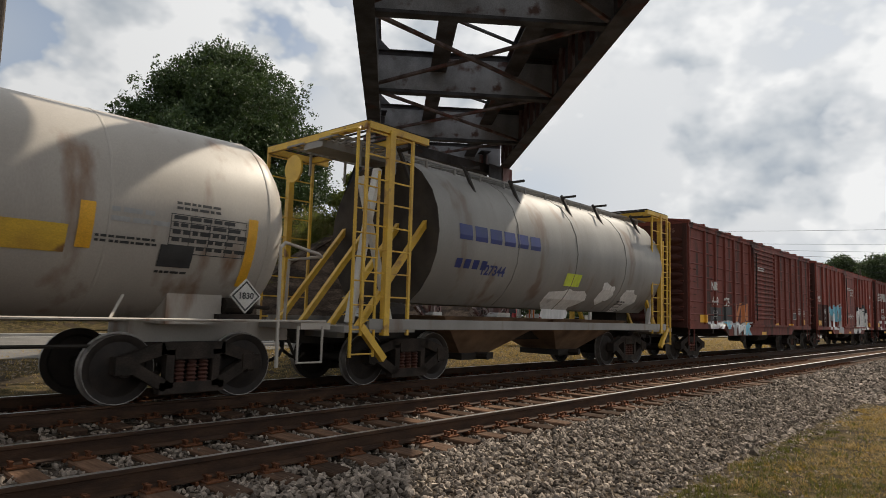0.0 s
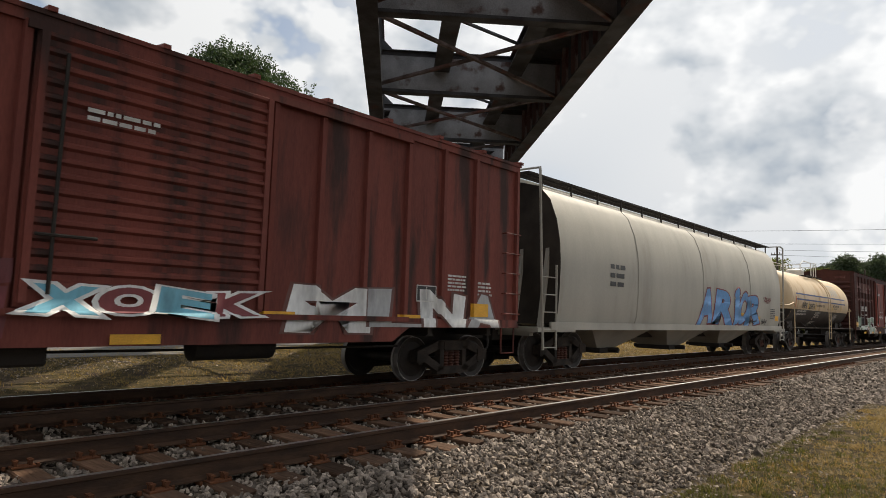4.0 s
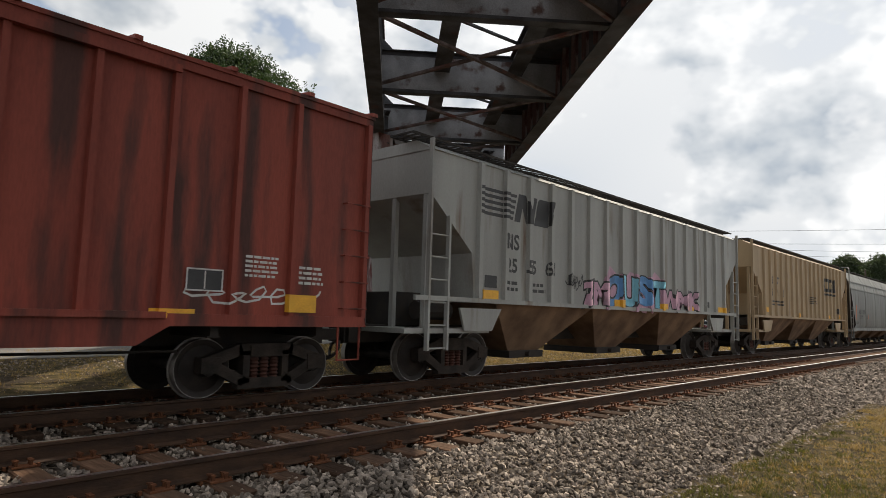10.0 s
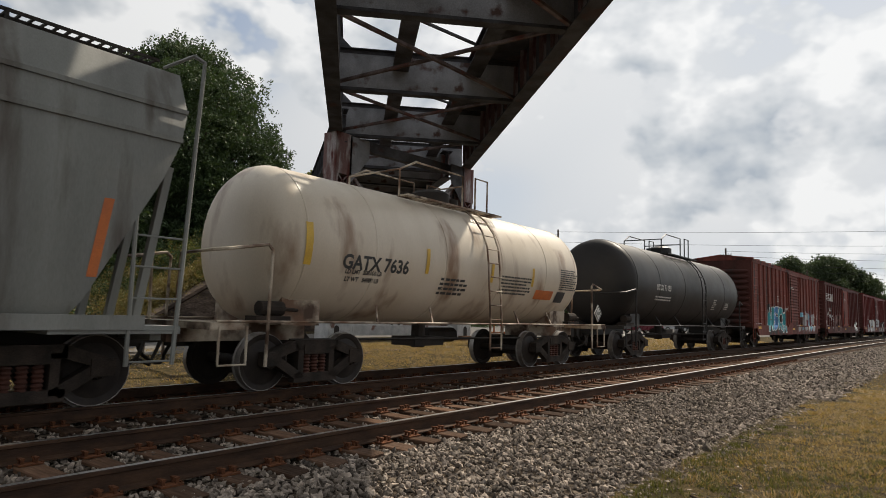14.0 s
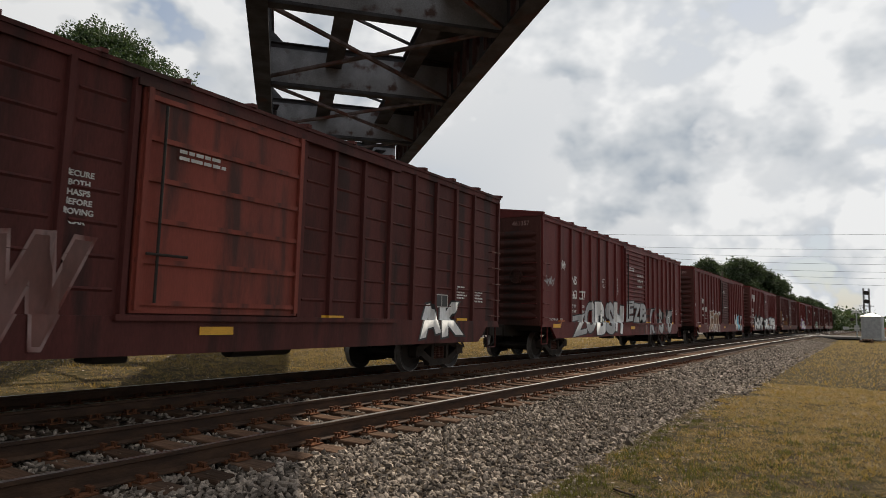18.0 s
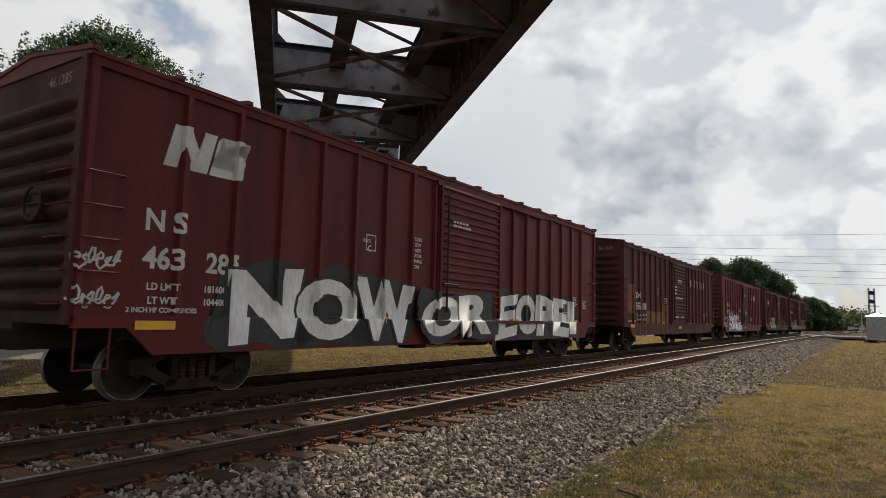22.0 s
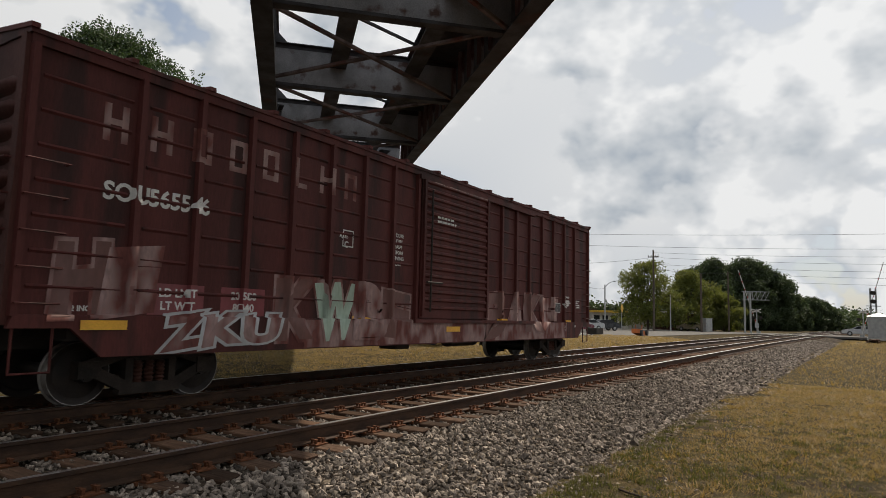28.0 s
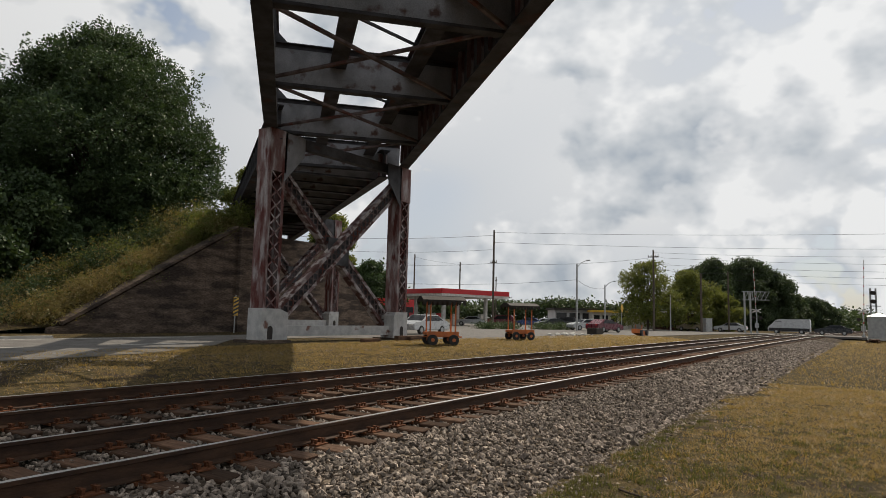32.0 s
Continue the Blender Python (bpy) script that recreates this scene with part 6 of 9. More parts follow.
        box(bm, xb - .35, xb + .3, -1.15, -.85, 1.1, 1.2)
        tube(bm, (xb + .25, -1.0, 1.32), (xb + .55, -1.0, 1.3), .03, 6)
        part("brake_cylinder", bm, "truck", car, "greasy brake cylinder")
        bm = B()
        pipe(bm, [(e * (h + .05), -.3, .8), (e * (h + .22), -.33, .45), (e * (h + .4), -.3, .55)], .03, 6)
        part("air_hose", bm, "black", car, "black rubber air hose")
    for y in (-1.5, 1.5):
        rail = B()
        pipe(rail, [(-h + .1, y, 1.12), (h - .1, y, 1.12)], .02, 6)
        for e in (-1, 1):
            bm = B()
            pipe(bm, [(e * (h - .95), y, .45), (e * (h - .98), y, 2.2), (e * (h - .9), y, 2.28), (e * (h - .25), y * .97, 2.16), (e * (h - .1), y * .88, 2.14), (e * (h - .1), y * .3, 2.12), (e * (h - .1), y * .26, 1.05)], .028, 6)
            part("handrail", bm, spec.get("rail_mat", mat), car)
            for k in (1, 2):
                xx = e * (half - k * half * .33)
                pipe(rail, [(xx, y, 1.12), (xx + .25, y * .8, zc - r * .75)], .02, 5)
            pipe(rail, [(e * (h - .15), y, 1.05), (e * (h - .15), y, .5), (e * (h - .6), y, .5), (e * (h - .6), y, 1.05)], .022, 6)
        part("side_rail", rail, sm, car)
    bm = B()
    tube(bm, (-.3, 0, zc - r), (-.3, 0, .55), .16, 10)
    box(bm, -.8, .2, -.35, .35, .6, .8)
    tube(bm, (.5, .5, .8), (1.6, .5, .8), .18, 10)
    pipe(bm, [(-h + 2, -.7, .8), (h - 2, -.7, .75)], .025, 5)
    part("underbody", bm, "black", car)
    for x in (-h + spec.get("trucks", 1.98), h - spec.get("trucks", 1.98)):
        truck(car, x, .457)
    couplers(car, h + .25)
    for body_text, x, z, size, m in spec.get("text", ()):
        barrel_text(car, body_text, org + x, z, size, m, r, zc)
    for sh, m, lab in spec.get("shapes", ()):
        for s in sh:
            barrel_shapes(car, [[(org + a, b) for a, b in s]], m, r, zc, "marking", lab, lift=.009)
    for x, z, w, lines, hh, m in spec.get("print", ()):
        g = random.Random(int(x * 50))
        sh = []
        for k in range(lines):
            xx, zz2 = org + x, z - k * hh * 1.9
            while xx < org + x + w * g.uniform(.8, 1):
                ww = hh * g.uniform(1.3, 4)
                sh.append(rect(xx, xx + ww, zz2, zz2 + hh))
                xx += ww + hh * .6
        barrel_shapes(car, sh, m, r, zc, "small_print")
    for x, z in spec.get("placard", ()):
        bm = B()
        box(bm, -.17, .17, -.012, .012, -.17, .17)
        plc = part("placard", bm, "white", car, "white diamond placard with black print", at=Matrix.Translation((org + x, -1.56, z)) @ Matrix.Rotation(math.pi / 4, 4, "Y"))
        bm = B()
        for a, b in ((-.15, -.13), (.13, .15)):
            box(bm, a, b, -.018, -.012, -.15, .15)
            box(bm, -.15, .15, -.018, -.012, a, b)
        part("border", bm, "black_paint", plc)
        bm = B()
        bm.from_mesh(text_mesh("1830", .12, .004))
        for v in bm.verts:
            v.co.y = -.018
        part("lettering", bm, "black_paint", plc, at=Matrix.Rotation(-math.pi / 4, 4, "Y"))
    return car


def smooth_hopper(front, L, mat, spec):
    """A covered hopper with smooth curved or flat sheet sides. spec['side']: half section (y, z) from the bottom up."""
    h = L / 2
    car = thing("covered_hopper", spec["label"], "hopper car", group="freight cars of the train")
    car["front"], car["half"] = front, h
    side = spec["side"]
    ins = spec.get("inset", 1.0)
    slope = spec.get("slope", 0.9)
    zmid = spec.get("zmid", 3.0)
    bm = B()
    ring = [(-y, z) for y, z in side] + [(y, z) for y, z in side[::-1]]
    ztop = side[-1][1]

    ins2 = spec.get("inset2", ins)

    def end_x(z, e=-1):
        # the shell's edge leans in below zmid
        t = max(0.0, min(1.0, (zmid - z) / (zmid - side[0][1])))
        return h - (ins if e < 0 else ins2) - slope * t ** 1.3
    rows = [[bm.verts.new((e * end_x(z, e), y, z)) for y, z in ring] for e in (-1, -.5, 0, .5, 1)]
    n = len(ring)
    for a, b in zip(rows[:-1], rows[1:]):
        for i in range(n):
            bm.faces.new((a[i], a[(i + 1) % n], b[(i + 1) % n], b[i]))
    part("body", bm, mat, car, smooth=True)
    # end_mat darkens the end sheets by colour, for the shade on them
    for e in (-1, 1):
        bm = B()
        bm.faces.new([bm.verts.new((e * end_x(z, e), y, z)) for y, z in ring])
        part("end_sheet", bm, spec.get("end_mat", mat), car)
    for x in spec.get("seams", ()):
        bm = B()
        pipe(bm, [(x * h, -y - .004, z) for y, z in side], .012, 5)
        part("weld_seam", bm, mat, car)
    for z, y in spec.get("ridges", ()):
        bm = B()
        box(bm, -end_x(z), end_x(z), -y - .03, -y + .01, z - .03, z + .03)
        part("side_ridge", bm, mat, car)
    zr = ztop + .12
    bm = B()
    yb = spec.get("board_y", .95)
    for s in (-1, 1):
        grating(bm, -h + .25, h - .25, min(s * yb, s * (yb - .5)), max(s * yb, s * (yb - .5)), zr, .14)
        for i in range(14):
            x = -h + .8 + (L - 1.6) * i / 13
            box(bm, x - .02, x + .02, s * yb - .02, s * yb + .02, ztop - .35, zr)
    part("running_board", bm, spec.get("board", "black"), car, "dark open grating walkway along the roof")
    if spec.get("brackets"):
        for x in spec["brackets"]:
            bm = B()
            bar(bm, (x * h, -.9, zr), (x * h, -1.28, zr - .75), .06, .06)
            bar(bm, (x * h, -.9, zr - .05), (x * h, -1.32, zr - .05), .05, .05)
            part("bracket", bm, "black", car)
    bm = B()
    box(bm, -h + .3, h - .3, -.28, .28, ztop - .02, ztop + .14)
    part("hatch_trough", bm, mat, car)
    # the long side sill
    sy = spec.get("sill_y", 1.5)
    for s in (-1, 1):
        bm = B()
        box(bm, -h + .5, h - .5, s * sy - .03, s * sy + .03, 1.0, 1.18)
        part("side_sill", bm, spec.get("sill", mat), car)
    k = spec.get("bays", 4)
    wbay = (L - 5.2) / k
    for i in range(k):
        bm = B()
        xc = -h + 2.6 + wbay * (i + .5)
        vs = [bm.verts.new(p) for p in ((xc - wbay / 2, -1.3, 1.25), (xc + wbay / 2, -1.3, 1.25), (xc + wbay / 2, 1.3, 1.25), (xc - wbay / 2, 1.3, 1.25),
                                        (xc - .5, -.5, .45), (xc + .5, -.5, .45), (xc + .5, .5, .45), (xc - .5, .5, .45))]
        for f in ((0, 1, 5, 4), (1, 2, 6, 5), (2, 3, 7, 6), (3, 0, 4, 7), (4, 5, 6, 7), (3, 2, 1, 0)):
            bm.faces.new([vs[j] for j in f])
        part("discharge_hopper", bm, spec.get("low", "rust_low"), car)
    for i in range(k):
        xc = -h + 2.6 + wbay * (i + .5)
        bm = B()
        box(bm, xc - .55, xc + .55, -.6, .6, .32, .46)
        tube(bm, (xc, -.9, .4), (xc, .9, .4), .07, 8)
        part("outlet_gate", bm, "black", car)
    em = spec.get("end", mat)
    for e in (-1, 1):
        bm = B()
        x0, x1 = sorted((e * h, e * (h - 1.6)))
        box(bm, x0, x1, -1.5, 1.5, .95, 1.05)
        box(bm, min(e * (h - .1), e * (h - .25)), max(e * (h - .1), e * (h - .25)), -1.2, 1.2, .85, 1.05)
        part("end_platform", bm, spec.get("sill", mat), car)
        bm = B()
        di, do, dt, zi = spec.get("ladder", (.62, .12, .12, zr - .7))
        xi, xo, xt = e * (h - di), e * (h - do), e * (h - dt)
        pipe(bm, [(xi, -sy, .55), (xi, -sy, zi)], .028, 6)
        pipe(bm, [(xo, -sy, .55), (xt, -sy, zr - .08), (xt - e * .12, -sy + .08, zr)], .032, 6)
        for j in range(10):
            z = .6 + j * .4
            if z < zi + .05:
                pipe(bm, [(xo + (xt - xo) * (z - .55) / (zr - .55), -sy, z), (xi, -sy, z)], .014, 5)
        pipe(bm, [(xt - e * .12, -sy + .08, zr), (xt - e * .12, -.6, zr + .02)], .025, 5)
        part("ladder", bm, em, car)
        for yy in (-1.2, -.45, .45, 1.2):
            bm = B()
            bar(bm, (e * (h - .5), yy, 1.0), (e * (h - ins - .1), yy, min(zmid + .3, 3.2)), .1, .1)
            part("end_post", bm, em, car)
        if spec.get("cage"):
            c0, c1, c2, c3 = [e * (h - v) for v in (.33, .86, 1.4, 1.78)]
            for yy in (-sy, sy):
                bm = B()
                bar(bm, (c1, yy, .9), (c1, yy, zr + .05), .12, .12)
                part("cage_post", bm, "yellow_paint", car, "yellow painted post")
                bm = B()
                for xx in (c0, c2):
                    bar(bm, (xx, yy, .9), (xx, yy, zr + .05), .05, .05)
                for j in range(9):
                    bar(bm, (c0, yy, 1.15 + j * .4), (c2, yy, 1.15 + j * .4), .025, .025)
                part("side_ladder", bm, "yellow_paint", car, "yellow painted ladder")
                bm = B()
                bar(bm, (c0, yy, zr + .05), (c3, yy, zr + .05), .08, .12)
                part("top_rail", bm, "yellow_paint", car)
            for xx in (c0, c2):
                bm = B()
                bar(bm, (xx, -sy, zr + .05), (xx, sy, zr + .05), .08, .12)
                part("top_rail", bm, "yellow_paint", car)
            bm = B()
            grating(bm, min(c0, c3), max(c0, c3), -sy, sy, zr + .14, .2)
            part("cage_roof", bm, "black", car, "dark open grating over the end")
            bm = B()
            bar(bm, (c0, -sy, 1.05), (c1, -sy, .5), .10, .12)
            part("step_brace", bm, "yellow_paint", car)
            bm = B()
            bar(bm, (e * (h - .5), -1.0, 1.1), (e * (h - 1.1), -.9, 3.9), .14, .1)
            bar(bm, (e * (h - 1.2), -1.25, 1.1), (e * (h - .4), -1.25, 3.6), .1, .1)
            part("end_strut", bm, "white", car)
            bm = B()
            lathe(bm, [(e * (h - .2), .26), (e * (h - .16), .26)], 20, "x", (0, .4, 3.9))
            part("brake_disc", bm, "yellow_paint", car)
    bm = B()
    box(bm, -h - .1, h + .1, -.3, .3, .72, 1.05)
    tube(bm, (-h + 1.0, -.9, 1.3), (-h + 1.8, -.9, 1.3), .18, 10)
    box(bm, h - 1.9, h - 1.2, -.6, .2, 1.05, 1.6)
    part("underframe", bm, "black", car)
    for x in (-h + spec.get("trucks", 1.95), h - spec.get("trucks", 1.95)):
        truck(car, x, .457)
    couplers(car, h + .25)
    # drawings follow the section
    yy = [z for _, z in side]
    ww = [y for y, _ in side]

    def lay(bm, lift):
        z = math.floor(min(v.co.z for v in bm.verts) * 5) / 5
        zmax = max(v.co.z for v in bm.verts)
        while z < zmax:
            bmesh.ops.bisect_plane(bm, geom=bm.verts[:] + bm.edges[:] + bm.faces[:], plane_co=(0, 0, z), plane_no=(0, 0, 1))
            z += .2
        for z in yy:
            if min(v.co.z for v in bm.verts) < z < zmax:
                bmesh.ops.bisect_plane(bm, geom=bm.verts[:] + bm.edges[:] + bm.faces[:], plane_co=(0, 0, z), plane_no=(0, 0, 1))
        for v in bm.verts:
            v.co.y = -float(np.interp(v.co.z, yy, ww)) - lift

    def shape(shapes, m, name="marking", label="", lift=.008):
        bm = B()
        for s in shapes:
            bm.faces.new([bm.verts.new((-h + a, 0, b)) for a, b in s])
        lay(bm, lift)
        part(name, bm, m, car, label)
    for body_text, x, z, size, m in spec.get("text", ()):
        bm = B()
        bm.from_mesh(text_mesh(body_text, size / .73, .018))
        for v in bm.verts:
            v.co = Vector((-h + x + v.co.x, 0, z + v.co.z))
        lay(bm, .008)
        part("lettering", bm, m, car)
    for sh, m, lab in spec.get("shapes", ()):
        for one in sh:
            shape([one], m, "marking", lab)
    for x, z, w, lines, hh in spec.get("print", ()):
        g = random.Random(int(x * 37))
        sh = []
        for k2 in range(lines):
            xx, zz2 = x, z - k2 * hh * 1.9
            end = x + w * g.uniform(.8, 1)
            while xx < end:
                wd = hh * g.uniform(1.3, 4)
                sh.append(rect(xx, xx + wd, zz2, zz2 + hh))
                xx += wd + hh * .6
        shape(sh, "black_paint", "small_print")
    for x0, x1, z0, z1, word, fill, line, back, seed in spec.get("graffiti", ()):
        for q, (inner, outer) in enumerate(sprayed(word, -h + x0, -h + x1, z0, z1, seed, .06)):
            lay(outer, .008 + .005 * (q % 3))
            part("graffiti_outline", outer, line, car)
            lay(inner, .011 + .005 * (q % 3))
            part("graffiti_letter", inner, fill, car, "sprayed graffiti letter")
    for x, z, w, hh, m, seed in spec.get("tags", ()):
        bm = scrawl_band(-h + x, z, w, hh, seed, 5, .035)
        lay(bm, .016)
        part("graffiti_tag", bm, m, car, "thin sprayed tag strokes")
    return car


Y50 = ((.8, 1.39), (2.63, .88), (5.04, .88), (7.69, .88), (9.7, 1.2), (12.4, 1.2), (14.35, 1.38))
Y60 = ((1.1, 1.08), (6.2, 1.2), (9.4, 1.0), (12.0, 1.2), (16.6, 1.2))


def build_train():
    W = "white"
    cars = []
    add = cars.append
    tank_spec = dict(label="dirty grey-white tank car with orange stripes and a hazard panel", sill="tank_grey", rail_mat="tank_grey", r=1.45, zc=2.5, placard=((13.75, 1.46),),
                     shapes=(([rect(11.6, 11.77, 1.95, 2.5), rect(13.8, 13.95, 1.6, 2.55)], "yellow", "ochre reflective stripe"), ([rect(9.2, 11.5, 1.88, 2.2)], "yellow_paint", "ochre hazard panel"), ([rect(12.6, 13.05, 1.8, 2.08)], "black_paint", "black square mark")) + ((
                         [rect(12.68, 13.77, 1.98 + k * .1, 1.99 + k * .1) for k in range(6)] + [rect(12.68 + k * .27, 12.69 + k * .27, 1.98, 2.48) for k in range(5)], "black_paint", "thin ruled table"),),
                     print=((12.72, 2.42, 1.0, 5, .05, "black_paint"), (11.95, 2.42, .6, 2, .06, "g_grey"), (11.8, 2.1, .8, 2, .03, "black_paint"), (9.3, 2.08, 2.1, 1, .07, "black_paint"), (12.75, 2.62, .7, 2, .035, "black_paint"), (12.6, 1.72, .45, 1, .03, "black_paint")))
    add(tank_car(-8.95, 15.3, "tank_grey", tank_spec))
    ring = [(1.59 * math.sin(a), 2.84 - 1.59 * math.cos(a)) for a in (.55, .8, 1.05, 1.3, 1.57, 1.85, 2.1, 2.4, 2.7)]
    add(smooth_hopper(6.6, 12.9, "hopper_silver", dict(label="silver-grey cylindrical covered hopper with yellow end ladder frames", side=ring, inset=2.08, inset2=.9, end_mat="shaded_end", slope=.0, zmid=2.8, cage=True, end="yellow_paint", board="hopper_silver", board_y=.75, brackets=(-.75, -.45, -.2, .15, .4, .75), seams=(-.28, .1, .5), bays=2,
             text=(("127344", 3.9, 2.2, .2, "blue"),), shapes=(([rect(2.67 + k * .48, 3.06 + k * .48, 2.75, 3.05) for k in range(6)], "blue", "faded blue lettering bars"), ([rect(2.68 + k * .26, 2.86 + k * .26, 2.2, 2.38) for k in range(4)], "blue", "small blue lettering bars"), ([blob(random.Random(2), 7.2, 1.62, 1.6, .75), blob(random.Random(3), 9.0, 1.95, .75, .5), blob(random.Random(4), 10.4, 1.8, .9, .6)], "g_white", "pale scrawled paint patch"), ([rect(6.75, 7.45, 2.05, 2.35)], "g_lime", "yellow paint mark")), print=((9.9, 1.75, .5, 4, .04),))))

    def fifty(front, label, mat="red_box", number=None, nx=2.3, nz=2.0, **kw):
        spec = dict(label=label, door=(6.38, 9.4), posts=(5, 5), yellow=Y50)
        spec.update(kw)
        if number and "text" not in kw:
            gap = kw.get("gap", 1.15)
            spec["text"] = ((number[0], nx, nz, .30, W), (number[1], nx + gap, nz, .30, W))
            spec.setdefault("number_at", (nx, nz, gap))
            spec["end_number"] = number[0] + number[1]
        add(boxcar(front, 15.6, mat, spec))

    def sixty(front, label, mat="red_box", number=None, nx=2.6, nz=2.12, **kw):
        # dark_box ends: end shade put into the colour
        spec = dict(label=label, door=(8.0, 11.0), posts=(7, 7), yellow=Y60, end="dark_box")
        spec.update(kw)
        if number and "text" not in kw:
            gap = kw.get("gap", .95)
            spec["text"] = ((number[0], nx, nz, .30, W), (number[1], nx + gap, nz, .30, W))
            spec.setdefault("number_at", (nx, nz, gap))
            spec["end_number"] = number[0] + number[1]
        add(boxcar(front, 18.5, mat, spec))

    fifty(20.75, "red-brown boxcar with a ribbed door and grey and orange graffiti", "brown_box", ("409", "275"), 2.52, 2.01, ribs=True, end="dark_box", yellow=((1.32, 1.39), (3.6, 1.22), (5.74, 1.25), (7.8, .88), (9.93, 1.24), (12.1, 1.24), (14.42, 1.38)), patch=((2.05, 3.1, 1.33, 1.8, "black_paint"), (3.2, 4.2, 1.32, 1.85, "black_paint")),
          graffiti=((1.8, 6.2, .82, 1.3, "WZXYMK", ["g_grey", "g_white", "g_sky"], "g_grey", None, 3), (4.4, 6.0, 1.25, 2.0, "VN", "g_orange", "g_brown", None, 5)), mark=("NS", 2.4, 2.53, .3))
    fifty(37.65, "red boxcar with white block graffiti along its lower side", "red_box", ("406", "135"), 1.83, 2.02, gap=1.0, loads=("154200", "65700"), door_kind="flat", end="dark_box", patch=((.5, 2.42, 1.21, 2.37, "dark_box"),), graffiti=((8.95, 13.55, .75, 2.42, "SCUM", "g_white", "g_black", "g_black", 8), (2.5, 6.0, .85, 1.9, "TLZ", ["g_grey", "g_white"], "g_grey", None, 9), (2.9, 5.9, 1.5, 2.35, "VIY", "g_sky", "g_sky", None, 10)), tags=((5.3, 2.0, .6, .7, W, 3), (6.6, 1.7, 2.0, .3, W, 4), (14.2, 3.0, .9, .45, W, 44), (14.1, 2.45, .8, .35, W, 45)), mark=("NS", .79, 2.64, .32), door_text=(("CLOSE AND LOCK", 8.2, 3.45, .09, W), ("DOORS BEFORE", 8.2, 3.29, .09, W), ("MOVING CAR", 8.2, 3.13, .09, W)))
    fifty(54.6, "red-brown boxcar with striped emblem and red and white graffiti", "brown_box", ("450", "601"), 2.38, 1.95, gap=1.1, end="dark_box", logo=((2.28, 3.42, 2.65, .58, "stripes"),), patch=((.1, .72, 1.21, 1.62, "g_sky"), (1.6, 3.05, 1.3, 1.7, "g_maroon"), (3.1, 4.2, 1.25, 1.6, "g_maroon")), graffiti=((1.1, 6.25, .85, 1.72, "ZFTLE", ["g_white", "g_maroon", "g_white"], "g_maroon", None, 12), (6.5, 9.3, 1.15, 1.5, "XOEK", ["g_sky", "g_maroon"], "g_white", None, 13), (9.9, 15.1, .9, 1.7, "MLNA", ["g_white", "g_grey"], "g_brown", None, 14), (5.3, 6.1, 1.35, 2.0, "V", "g_green", "g_green", None, 15)), mark=("NS", 2.31, 2.43, .28))
    cf = [(1.42, 1.12), (1.5, 1.4), (1.55, 2.0), (1.57, 2.6), (1.54, 3.1), (1.45, 3.6), (1.26, 4.1), (.95, 4.45), (.4, 4.6)]
    add(smooth_hopper(71.0, 19.3, "hopper_pale", dict(label="pale cream curved-side covered hopper with large blue graffiti", side=cf, inset=.8, slope=.0, zmid=4.2, seams=(-.5, 0, .5), bays=3, low="hopper_pale", brackets=(), trucks=1.75, board_y=1.0, ladder=(.73, .2, .0, 2.5), end="hopper_pale", end_mat="shaded_end", graffiti=((9.3, 10.7, 1.15, 2.5, "A", "g_blue", "g_maroon", None, 32), (10.7, 12.75, 1.13, 2.5, "R", "g_blue", "g_maroon", None, 31), (12.75, 13.25, 1.13, 2.55, "i", "g_blue", "g_maroon", None, 33), (13.2, 14.05, 1.13, 2.42, "C", "g_blue", "g_maroon", None, 34), (14.0, 15.95, 1.13, 2.4, "R", "g_blue", "g_maroon", None, 37)), tags=((16.2, 2.05, .9, .35, "g_maroon", 61), (15.95, 1.2, .75, .3, "g_black", 62), (14.5, 1.25, .9, .2, "g_black", 63)), text=(("SECURE HATCHES", 16.5, 2.3, .07, "g_brown"),), shapes=(([rect(13.2, 13.9, 1.5, 1.65), rect(15.2, 15.8, 1.4, 1.55), rect(17.82, 18.3, 1.4, 1.6)], "yellow", "yellow reflective strip"),), print=((17.1, 1.85, .7, 6, .04), (3.2, 2.6, .8, 3, .12)))))
